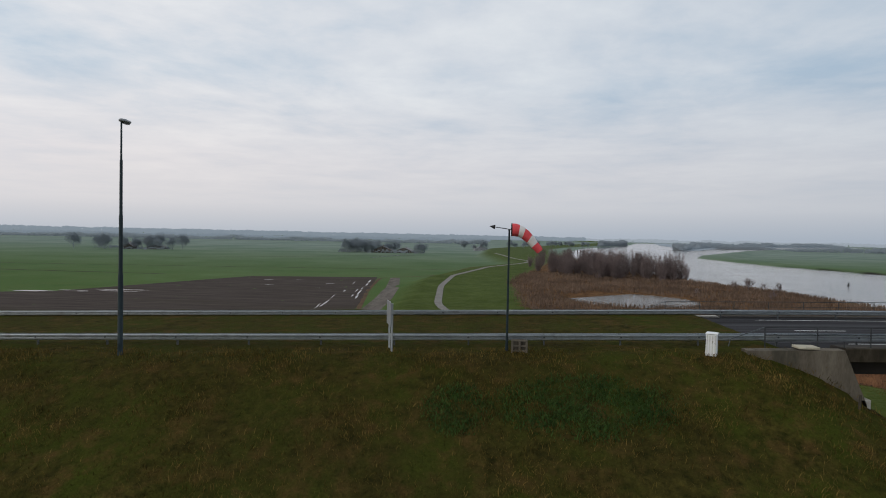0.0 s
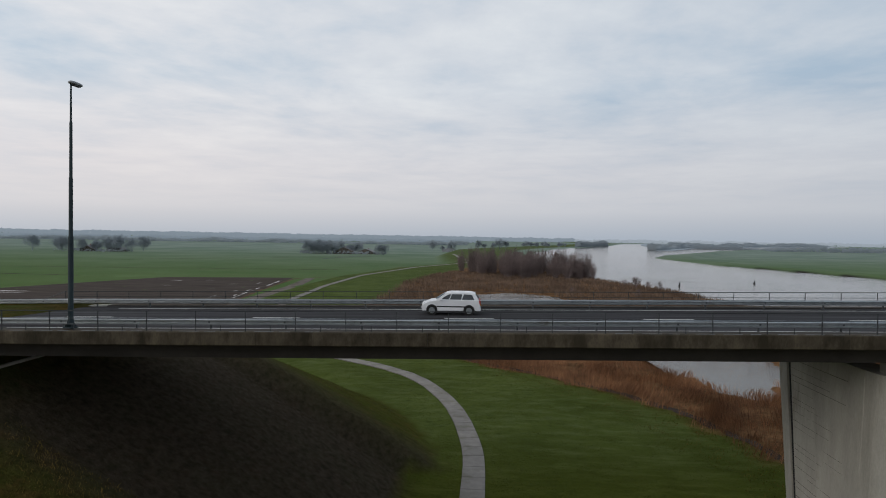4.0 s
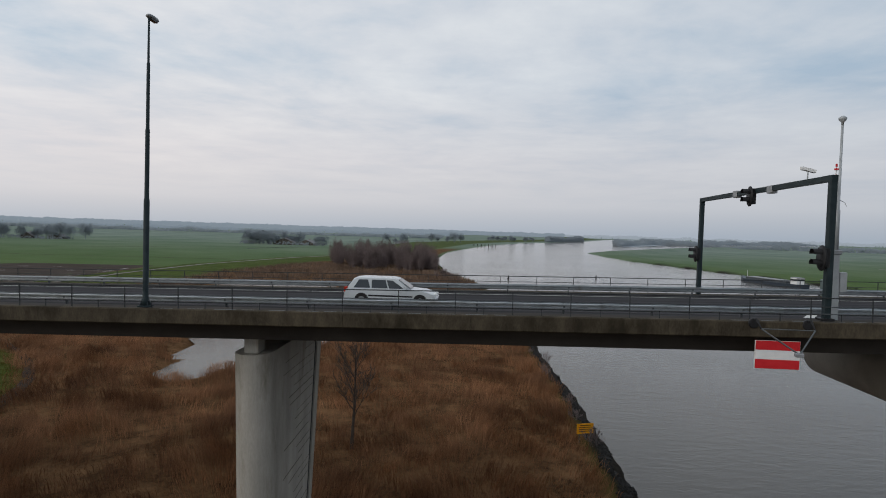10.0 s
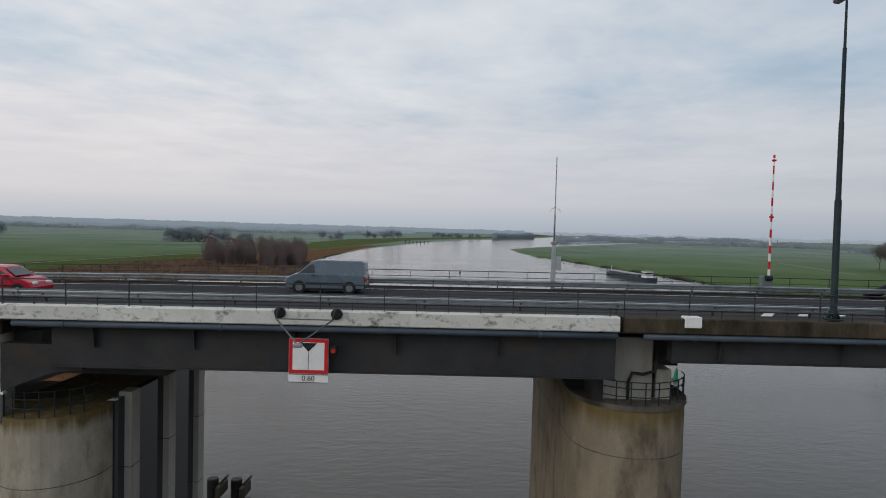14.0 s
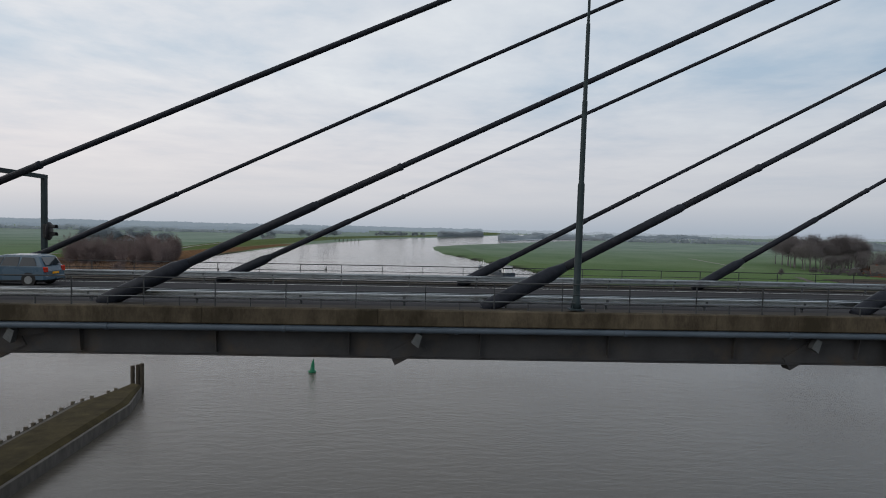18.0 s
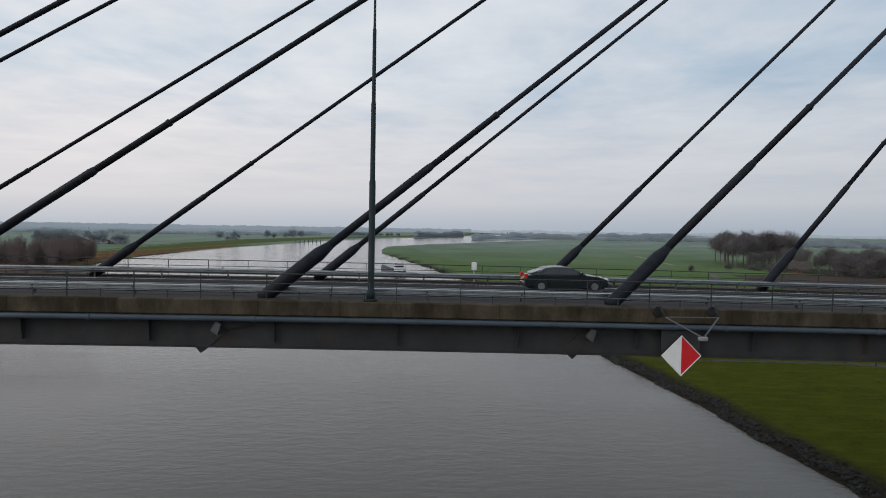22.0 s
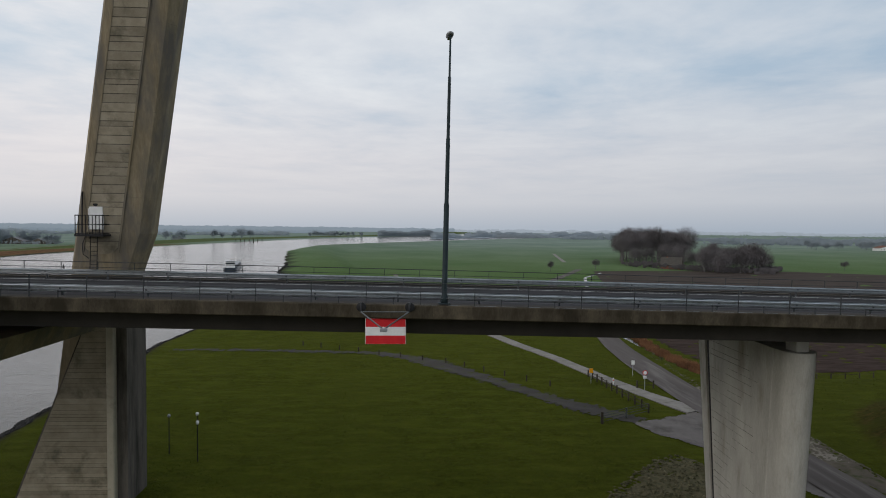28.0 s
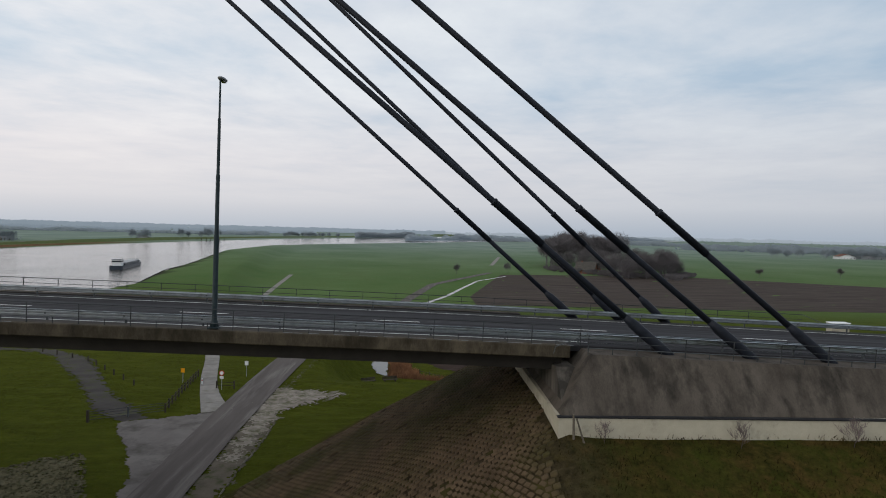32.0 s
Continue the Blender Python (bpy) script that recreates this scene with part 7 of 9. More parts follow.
# concrete pavers with soil-filled joints on the slope under the side span
PAVER = surface("mossy_slope_paver", (0.047, 0.031, 0.017), (0.118, 0.080, 0.046), 0.5, 0.95, stain=(0.040, 0.036, 0.010), stain_scale=0.16, stain_at=0.50, island=0.3, per=0.12, bump=0.1)
pu, pv = np.meshgrid(np.arange(396, 437, 0.37), np.arange(13, 52, 0.31))
pu, pv = pu.ravel() + 0.185 * (np.round((pv.ravel() - 13) / 0.31) % 2), pv.ravel()
pu, pv = pu + rs.normal(0, 0.018, len(pu)) + 0.10 * np.sin(pv * 0.5), pv + rs.normal(0, 0.015, len(pv)) + 0.12 * np.sin(pu * 0.4)
pz, pa = ground_z(pu, pv)
keep = (pa["soil"] * pa["bare"] > 0.5 + 0.3 * rs.rand(len(pu))) & (rs.rand(len(pu)) < 0.965) & ((pu < 432) | (pv > 20.4)) & ((pu < 432.5) | (pv < 20.4))
pu, pv = pu[keep], pv[keep]
corner = ((-0.150, -0.120), (0.0, -0.132), (0.150, -0.120), (0.158, 0.0), (0.150, 0.120), (0.0, 0.132), (-0.150, 0.120), (-0.158, 0.0))
paver = Mb()
paver.quad_loop([[(a * k, b * k, h) for a, b in corner] for k, h in ((1.0, -0.05), (1.0, 0.025), (0.84, 0.055))])
paver_me = paver.mesh("paver", PAVER)
slope_paving = thing("slope_paving", "mossy concrete pavers on the bare slope under the bridge", "paving", kind="structure")
close = (pu > 425.5) & (pu < 431.5) & (pv > 16) & (pv < 21.4)
for a, b in list(zip(pu[close], pv[close]))[:300]:
    zx, zy = (gz(a + 0.3, b) - gz(a - 0.3, b)) / 0.6, (gz(a, b + 0.3) - gz(a, b - 0.3)) / 0.6
    nv = Vector((-zx, -zy, 1)).normalized()
    put("paver", paver_me, slope_paving, Matrix.Translation((a, b, gz(a, b) + 0.01 * math.sin(a * 31 + b * 17))) @ nv.to_track_quat("Z", "Y").to_matrix().to_4x4() @ Matrix.Rotation(0, 4, "Z"))
done = np.zeros(len(pu), bool)
done[np.where(close)[0][:300]] = True
fu, fv = pu[~done], pv[~done]
m_ = len(fu)
lift_ = rs.uniform(-0.012, 0.012, m_)
rings_ = []
for k, h in ((1.0, -0.05), (1.0, 0.025), (0.84, 0.055)):
    for a, b in corner:
        vx_, vy_ = fu + a * k, fv + b * k
        rings_.append(np.stack([vx_, vy_, ground_z(vx_, vy_)[0] + h + lift_], 1))
V = np.stack(rings_, 1).reshape(-1, 3)
fq = [(r * 8 + q, r * 8 + (q + 1) % 8, (r + 1) * 8 + (q + 1) % 8, (r + 1) * 8 + q) for r in range(2) for q in range(8)] + [(16, 17, 22, 23), (17, 18, 21, 22), (18, 19, 20, 21)]
Fc = (np.array(fq)[None] + (np.arange(m_) * 24)[:, None, None]).reshape(-1, 4)
rest = new("paver_field", rough_mesh("paver_field", V, Fc, PAVER))
rest.parent = slope_paving
tagged(rest, kind="stuff")

# ---- reeds and grass ----
def blades(name, x, y, h, w, lean, mat, label, category, seed, cross=False, flow=False):
    """Tapered, bent blades, two quads each."""
    rng = np.random.RandomState(seed)
    n = len(x)
    z = ground_z(x, y)[0] - 0.05
    a = rng.uniform(0, math.pi, n) * (1 if cross else 0.6) - (0 if cross else 0.3 * math.pi)
    dx, dy = np.cos(a) * w / 2, np.sin(a) * w / 2
    la = rng.uniform(0, 6.28, n)
    if flow:
        la = 2.2 * np.sin(x * 0.21 + 1.3 * np.sin(y * 0.17)) + 1.8 * np.sin(y * 0.26 + np.sin(x * 0.33)) + rng.normal(0, 0.7, n)
    lx, ly = np.cos(la) * lean * h * rng.uniform(0.2, 1, n), np.sin(la) * lean * h * rng.uniform(0.2, 1, n)
    V = np.zeros((n, 5, 3))
    V[:, 0] = np.stack([x - dx, y - dy, z], 1)
    V[:, 1] = np.stack([x + dx, y + dy, z], 1)
    V[:, 2] = np.stack([x + dx * 0.85 + lx * 0.35, y + dy * 0.85 + ly * 0.35, z + h * 0.62], 1)
    V[:, 3] = np.stack([x - dx * 0.85 + lx * 0.35, y - dy * 0.85 + ly * 0.35, z + h * 0.62], 1)
    V[:, 4] = np.stack([x + lx, y + ly, z + h], 1)
    o = (np.arange(n) * 5)[:, None]
    F3 = np.concatenate([np.concatenate([o, o + 1, o + 2], 1), np.concatenate([o, o + 2, o + 3], 1), np.concatenate([o + 3, o + 2, o + 4], 1)])
    return tagged(new(name, rough_mesh(name, V.reshape(-1, 3), F3, mat)), label, category, kind="stuff")


def scatter(n, x0, x1, y0, y1, keep, seed, power=1.0):
    rng = np.random.RandomState(seed)
    x, y = rng.uniform(x0, x1, n), y0 + (y1 - y0) * rng.uniform(0, 1, n) ** power
    k = rng.uniform(0, 1, n) < keep(x, y)
    return x[k], y[k]


def in_reed(x, y):
    z, a = ground_z(x, y)
    gaps = 0.5 + 0.6 * np.sin(x * 0.43 + 2 * np.sin(y * 0.31)) * np.sin(y * 0.37 + 1.5 * np.sin(x * 0.27)) + 0.25 * np.sin(x * 1.3 + y * 0.9)
    return a["reed"] * (z > 0.12) * np.clip(gaps, 0.10, 1)


x, y = scatter(360000, 44, 148, 16, 128, in_reed, 1, 1.25)
h = 0.75 + 0.8 * np.random.RandomState(2).rand(len(x)) + 0.65 * np.sin(x * 0.31 + 2 * np.sin(y * 0.23)) * np.sin(y * 0.29 + np.sin(x * 0.4)) + 0.45 * np.sin(x * 0.95 + 2 * np.sin(y * 0.7)) * np.sin(y * 0.85 + 1.5 * np.sin(x * 0.6))
blades("reed_bed", x, y, h, 0.02 + 0.035 * np.random.RandomState(3).rand(len(x)), 0.75, REED, "dense bed of dry orange-brown reeds by the river", "reeds", 4, flow=True)
x, y = scatter(60000, 20, 146, 128, 330, in_reed, 5)
blades("reed_bed", x, y, 0.9 + 0.8 * np.random.RandomState(6).rand(len(x)), 0.14 + 0.16 * np.random.RandomState(7).rand(len(x)), 0.45, REED_FAR, "dry reed belt further along the river", "reeds", 8)
x, y = scatter(90000, 416, 440, 93, 156, lambda a, b: inside(a + np.sin(b * 1.3) * 0.4, b, DITCH_BANK) * 1.0, 9)
blades("reed_fringe", x, y, 0.4 + 0.6 * np.random.RandomState(6).rand(len(x)), 0.06 + 0 * x, 0.5, REED, "brown reed fringe beside the ditch", "reeds", 10)


def on_slope(x, y):
    z, a = ground_z(x, y)
    return a["dry"] * np.clip(1 - a["bare"], 0, 1) * np.clip(0.45 + 0.6 * np.sin(x * 0.7 + np.sin(y * 0.9)) * np.sin(y * 0.8 + x * 0.2), 0.15, 1)


x, y = scatter(260000, -26, 62, 4, 23.5, on_slope, 12)
blades("rough_grass", x, y, 0.06 + 0.27 * np.random.RandomState(13).rand(len(x)) ** 2, 0.014 + 0.020 * np.random.RandomState(14).rand(len(x)), 1.1, TUFT, "rough mixed grass on the road embankment", "grass", 15, True)
x, y = scatter(110000, 405, 475, 2, 21, on_slope, 16)
blades("rough_grass", x, y, 0.07 + 0.26 * np.random.RandomState(17).rand(len(x)) ** 2, 0.02 + 0.03 * np.random.RandomState(18).rand(len(x)), 1.1, TUFT_DARK, "rough dead grass below the cable abutment", "grass", 19, True)
x, y = scatter(30000, 56, 90, 22, 95, lambda a, b: (1 - ground_z(a, b)[1]["reed"]) * step(9, 1, np.abs(a - along(XE, b) + 2)), 20)
blades("bank_grass", x, y, 0.08 + 0.2 * np.random.RandomState(21).rand(len(x)), 0.035 + 0 * x, 0.9, TUFT, "tussocky grass between meadow and reeds", "grass", 22, True)


def on_meadow(x, y):
    z, a = ground_z(x, y)
    return np.clip(1 - a["reed"] - a["bare"] - a["mud"] - a["dry"], 0, 1) * (z > 0.5) * np.clip(0.55 + 0.5 * np.sin(x * 0.55 + 2 * np.sin(y * 0.33)) * np.sin(y * 0.62 + np.sin(x * 0.4)), 0.2, 1)


x, y = scatter(150000, 30, 84, 26, 98, lambda a, b: on_meadow(a, b) * (np.abs(a - np.interp(b, [20, 50, 62, 70, 80, 87, 93], [52.5, 53.2, 51.5, 49.2, 44.5, 37, 28])) > 1.5), 61)
blades("meadow_grass", x, y, 0.05 + 0.09 * np.random.RandomState(62).rand(len(x)), 0.03 + 0.04 * np.random.RandomState(63).rand(len(x)), 1.1, MEADOW, "short winter grass on the meadow under the viaduct", "grass", 64, True)


def east_meadow(x, y):
    lane = np.abs(x - np.interp(y, [38, 58, 84, 95, 108, 128], [406, 405.4, 405.7, 406.3, 408.2, 412])) > 2.9
    path = np.abs(x - np.interp(y, [60, 69, 76, 89, 100, 109, 130], [403.4, 399.3, 396.8, 393.3, 388.1, 385.6, 381])) > 1.6
    return on_meadow(x, y) * lane * (path | (y < 60)) * (1 - inside(x, y, [(394, 57), (404, 62), (411, 62), (418, 70), (411, 78), (411, 28), (385, 28), (385, 40)])) * (1 - inside(x, y, [(411, 77), (449, 76), (465, 100), (465, 130), (411, 130)]))


x, y = scatter(150000, 334, 440, 24, 112, east_meadow, 65)
blades("meadow_grass", x, y, 0.05 + 0.11 * np.random.RandomState(66).rand(len(x)), 0.04 + 0.05 * np.random.RandomState(67).rand(len(x)), 1.1, MEADOW, "short olive-green grass on the river meadow", "grass", 68, True)


def herb_patch(x, y):
    return np.clip(np.maximum(1.4 - ((x - 12.2) / 3.6) ** 2 - ((y - 18.6) / 1.8) ** 2, 1.1 - ((x - 6.6) / 1.6) ** 2 - ((y - 18.4) / 1.6) ** 2), 0, 1) * np.clip(0.75 + 0.6 * np.sin(x * 2.1 + np.sin(y * 2.7)) * np.sin(y * 2.3), 0, 1)


x, y = scatter(70000, 3, 20, 14, 22, herb_patch, 23)
blades("nettle_patch", x, y, 0.08 + 0.16 * np.random.RandomState(24).rand(len(x)), 0.03 + 0.03 * np.random.RandomState(25).rand(len(x)), 1.0, TUFT_GREEN, "dark green herb patch on the embankment slope", "herbs", 26, True)

# ---- trees ----
def tree_meshes(seed, height, spread, levels=(7, 5, 4), trunk_share=0.28, fine=3, upright=0.5, base_r=None, twig_r=0.012, dome=False):
    rng = random.Random(seed)
    tr, cr = Mb(), Mb()
    r0 = base_r or height * 0.020

    def limb(mb, p, d, length, r, n):
        pts, rad = [p], [r]
        for k in range(1, 4):
            d = (d + Vector((rng.uniform(-1, 1), rng.uniform(-1, 1), rng.uniform(-0.4, 0.9))) * 0.16).normalized()
            pts.append(pts[-1] + d * length / 3)
            rad.append(r * (1 - 0.24 * k))
        mb.tubes(pts, rad, n, caps=False)
        return pts, d

    top = Vector((rng.uniform(-0.3, 0.3), rng.uniform(-0.3, 0.3), height * 0.72))
    stem = [Vector((0, 0, -0.3)), Vector((0, 0, height * 0.1)), top * 0.5 + Vector((rng.uniform(-0.2, 0.2), 0, 0)), top, top + Vector((0, 0, height * 0.2))]
    tr.tubes(stem, [r0 * 1.25, r0, r0 * 0.72, r0 * 0.4, r0 * 0.12], 7, caps=False)
    for i in range(levels[0]):
        t = trunk_share + (0.98 - trunk_share) * (i + rng.random() * 0.6) / levels[0]
        z = t * height * 0.85
        p = Vector((top.x * t, top.y * t, z))
        a = i * 2.4 + rng.uniform(-0.4, 0.4)
        d = Vector((math.cos(a), math.sin(a), upright + 0.7 * t)).normalized()
        l1 = spread * (1.05 - 0.55 * t if not dome else math.sin(math.pi * (0.22 + 0.62 * t))) * rng.uniform(0.8, 1.15)
        pts, d1 = limb(tr, p, d, l1, r0 * 0.42 * (1.1 - 0.6 * t), 5)
        for j in range(levels[1]):
            q = pts[1 + j % 3]
            dd = (d1 + Vector((rng.uniform(-1, 1), rng.uniform(-1, 1), rng.uniform(-0.2, 1))) * 0.75).normalized()
            p2, d2 = limb(cr, q, dd, l1 * rng.uniform(0.45, 0.7), r0 * 0.14, 4)
            for k in range(levels[2]):
                q2 = p2[1 + k % 3]
                d3 = (d2 + Vector((rng.uniform(-1, 1), rng.uniform(-1, 1), rng.uniform(-0.2, 1))) * 0.8).normalized()
                e = q2 + d3 * l1 * rng.uniform(0.25, 0.45)
                cr.tube(q2, e, twig_r * 2.2, twig_r * 0.6, 3, caps=False)
                for m in range(fine):
                    q3 = q2.lerp(e, rng.uniform(0.3, 1))
                    e3 = q3 + (d3 + Vector((rng.uniform(-1, 1), rng.uniform(-1, 1), rng.uniform(-0.3, 0.9))) * 0.9).normalized() * l1 * rng.uniform(0.12, 0.26)
                    b0 = len(cr.v)
                    sx_ = (e3 - q3).cross(Vector((0.3, 0.5, 0.8))).normalized() * twig_r * 1.5
                    sy_ = (e3 - q3).cross(sx_).normalized() * twig_r * 1.5
                    cr.v += [tuple(q3 + sx_), tuple(q3 - sx_ * 0.5 + sy_ * 0.87), tuple(q3 - sx_ * 0.5 - sy_ * 0.87), tuple(e3)]
                    cr.f += [(b0, b0 + 1, b0 + 3), (b0 + 1, b0 + 2, b0 + 3), (b0 + 2, b0, b0 + 3)]
    return tr, cr


def soft_tree(name, label, seed, mats, height, spread, n, twig, width, low=0.12, lobes=7):
    """A bare tree far off: trunk and limbs, and a crown of many thin twigs in rounded lobes."""
    rng = np.random.RandomState(seed)
    tr, _ = tree_meshes(seed, height, spread, (9, 1, 1), max(low, 0.1), 0, 0.8, height * 0.017, 0.02, True)
    g = thing(name, label, "tree")
    part("trunk", raw_mesh(tr, "trunk", mats[0]), None, g)
    ca, cr_ = rng.uniform(0, 6.28, lobes), rng.uniform(0, 1, lobes) ** 0.6 * spread * 0.72
    cen = np.stack([cr_ * np.cos(ca), cr_ * np.sin(ca), height * (low + 0.18 + (0.66 - low) * rng.uniform(0.25, 1, lobes) * (1 - 0.45 * (cr_ / spread) ** 2))], 1)
    cen[0] = (0, 0, height * 0.68)
    rad = spread * rng.uniform(0.22, 0.46, lobes)
    k = rng.randint(0, lobes, n)
    d = rng.normal(0, 1, (n, 3))
    d /= np.linalg.norm(d, axis=1)[:, None]
    p = cen[k] + d * np.array([1, 1, 1.5]) * (rad[k] * rng.uniform(0.05, 1, n) ** 0.6)[:, None]
    p[:, 2] = np.clip(p[:, 2], height * low, height)
    out = d * 0.7 + np.array([0, 0, 0.6]) + rng.normal(0, 0.45, (n, 3))
    out /= np.linalg.norm(out, axis=1)[:, None]
    side = np.cross(out, rng.normal(0, 1, (n, 3)))
    side *= (width * rng.uniform(0.6, 1.3, n) / np.maximum(np.linalg.norm(side, axis=1), 1e-3))[:, None]
    q = out * (twig * rng.uniform(0.5, 1.3, n))[:, None]
    V = np.stack([p - side, p + side, p + q], 1).reshape(-1, 3)
    part("crown", rough_mesh("crown", V, np.arange(n * 3).reshape(-1, 3), mats[1]), None, g)
    return g


def stem_tree(name, label, seed, mat, height, spread, stems, n, width):
    """A willow of many upright stems from one foot, with thin twigs along their upper part."""
    rng = np.random.RandomState(seed)
    g = thing(name, label, "tree")
    a, r = rng.uniform(0, 6.28, stems), spread * rng.uniform(0, 1, stems) ** 0.6
    tip = np.stack([r * np.cos(a), r * np.sin(a), height * rng.uniform(0.55, 1.0, stems) * (1 - 0.25 * (r / spread) ** 2)], 1)
    foot = np.stack([0.35 * r * np.cos(a), 0.35 * r * np.sin(a), 0 * r - 0.3], 1)
    mb = Mb()
    for p, q in zip(foot, tip):
        m_ = p * 0.5 + q * 0.5
        m_[:2] = p[:2] * 0.65 + q[:2] * 0.35
        mb.tubes([tuple(p), tuple(m_), tuple(q)], [0.10, 0.065, 0.02], 4)
    part("trunk", mb, mat, g)
    k = rng.randint(0, stems, n)
    u = 0.12 + 0.86 * rng.uniform(0, 1, n) ** 0.8
    p = foot[k] + (tip[k] - foot[k]) * u[:, None]
    p[:, :2] += rng.normal(0, 1, (n, 2)) * (0.55 * np.sin(u * 3.0) + 0.12)[:, None] * spread * 0.3
    out = np.concatenate([rng.normal(0, 0.42, (n, 2)), np.ones((n, 1))], 1)
    out /= np.linalg.norm(out, axis=1)[:, None]
    side = np.cross(out, rng.normal(0, 1, (n, 3)))
    side *= (width * rng.uniform(0.6, 1.3, n) / np.maximum(np.linalg.norm(side, axis=1), 1e-3))[:, None]
    q = out * (rng.uniform(0.7, 2.0, n) * (1.1 - 0.5 * u))[:, None]
    V = np.stack([p - side, p + side, p + q], 1).reshape(-1, 3)
    part("crown", rough_mesh("crown", V, np.arange(n * 3).reshape(-1, 3), mat), None, g)
    return g


def raw_mesh(mb, name, mat):
    me = bpy.data.meshes.new(name)
    me.from_pydata(mb.v, [], mb.f)
    me.materials.append(mat)
    return me


def make_tree(name, label, seed, mats, **kw):
    tr, cr = tree_meshes(seed, **kw)
    g = thing(name, label, "tree")
    part("trunk", raw_mesh(tr, "trunk", mats[0]), None, g)
    part("crown", raw_mesh(cr, "crown", mats[1]), None, g)
    return g


def plant(proto, spots, group, seed, zoff=0.0, s=(0.8, 1.2)):
    rng = random.Random(seed)
    for i, (x, y) in enumerate(spots):
        k = rng.uniform(*s)
        m = pose(x, y, gz(x, y) + zoff, 0, 0, rng.uniform(0, 360)) @ Matrix.Diagonal((k * rng.uniform(0.9, 1.15), k * rng.uniform(0.9, 1.15), k, 1))
        p = proto[i % len(proto)]
        if p.get("placed") is None:
            p["placed"] = 1
            tagged(p, group=group)
            p.matrix_basis = m
        else:
            c = copy_thing(p, Matrix())
            c.matrix_basis = m
            tagged(c, group=group)


def cleanup(protos):
    for p in protos:
        if "placed" in p:
            del p["placed"]


def spread_in(n, quad, seed):
    rng = random.Random(seed)
    out = []
    for _ in range(n):
        u, v = rng.random(), rng.random()
        a, b, c, d = (Vector(q) for q in quad)
        p = a.lerp(b, u).lerp(d.lerp(c, u), v)
        out.append((p.x, p.y))
    return out


near_tree = make_tree("bare_tree", "slender bare tree standing in the reeds", 5, (BARK, BARK), height=10.8, spread=3.4, levels=(11, 6, 4), upright=1.1, fine=3, base_r=0.17, twig_r=0.014)
plant([near_tree], [(123.2, 53.4)], "trees in the reeds", 1, 0, (1, 1))
bush_n = [make_tree("bare_bush", "leafless bush at the water's edge", 40 + i, (BARK, TWIG_WARM), height=2.6, spread=1.8, levels=(9, 5, 3), trunk_share=0.05, upright=0.9, fine=3, base_r=0.05, twig_r=0.014) for i in range(2)]
plant(bush_n, [(146.2, 92), (145.4, 84), (146.8, 70), (146.6, 64), (147.0, 56), (144.6, 101), (143, 112), (137, 118), (110, 118)], "bank bushes", 2, 0, (0.3, 0.75))
plant(bush_n, [(441.0, 19.9), (434.6, 20.1), (446.5, 20.0), (452, 20.0)], "abutment bushes", 12, 0, (0.28, 0.42))
willow = [stem_tree("willow_bush", "leafless reddish-brown willow in the riverside wood", 60 + i, TWIG_WARM, 15.0, 3.6, 26, 3800, 0.026) for i in range(5)]
rngw = random.Random(77)
spots = []
while len(spots) < 100:
    x, y = rngw.uniform(50, 116), rngw.uniform(284, 380)
    if inside(np.array([x]), np.array([y]), [(70, 287), (114, 285), (113, 300), (104, 345), (90, 378), (58, 368), (50, 328)])[0] and rngw.random() < 0.55 + 0.4 * (x > 75):
        spots.append((x, y))
spots += [(46, 350), (44, 385), (55, 410)]
plant(willow, spots, "riverside willows", 3, 0, (0.5, 1.12))
plant([make_tree("willow_bush", "round leafless willow bush by the water", 91, (TWIG_WARM, TWIG_WARM), height=7.0, spread=5.0, levels=(16, 6, 4), trunk_share=0.04, upright=0.9, fine=4, base_r=0.12, twig_r=0.028)], [(120.5, 241)], "riverside willows", 4, 0, (0.55, 0.55))
plant(bush_n, [(117, 246), (124, 236), (127, 230), (110, 200), (90, 215)], "bank bushes", 5, 0, (0.8, 1.3))

far_t = [soft_tree("bare_tree", "tall leafless tree in misty winter light", 120 + i, (BARK_FAR, BARK_FAR), 20.0, 8.2, 6500, 2.2, 0.04, 0.28, 20) for i in range(4)]
low_t = [soft_tree("bare_tree", "broad leafless tree with branches down to the ground", 130 + i, (BARK_FAR, BARK_FAR), 15.0, 8.2, 6500, 2.0, 0.04, 0.04, 20) for i in range(3)]
plant(far_t, spread_in(26, ((520, 405), (556, 395), (585, 450), (545, 505)), 21) + [(516, 400), (519, 410), (524, 420)], "grove trees", 22, 0, (0.95, 1.3))
plant(low_t, spread_in(20, ((545, 332), (582, 345), (606, 400), (548, 385)), 33) + [(540, 330), (546, 320), (557, 322), (570, 328), (581, 340), (527, 385), (536, 378), (544, 372), (520, 388), (586, 350)], "grove trees", 34, 0, (0.55, 1.1))
mist_t = [soft_tree("bare_tree", "round leafless tree beside a distant farm", 140 + i, (BARK_HAZE, BARK_HAZE), 15.0, 7.5, 2600, 2.0, 0.08, 0.08, 18) for i in range(3)]
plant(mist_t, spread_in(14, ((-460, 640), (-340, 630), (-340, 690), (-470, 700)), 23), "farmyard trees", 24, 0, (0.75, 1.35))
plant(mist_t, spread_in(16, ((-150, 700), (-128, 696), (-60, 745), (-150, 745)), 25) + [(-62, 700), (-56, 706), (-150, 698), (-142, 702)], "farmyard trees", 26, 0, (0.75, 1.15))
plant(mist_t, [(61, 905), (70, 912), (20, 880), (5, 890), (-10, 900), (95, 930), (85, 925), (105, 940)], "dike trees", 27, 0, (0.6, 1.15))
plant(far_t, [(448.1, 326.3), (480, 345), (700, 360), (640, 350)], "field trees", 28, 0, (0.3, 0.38))
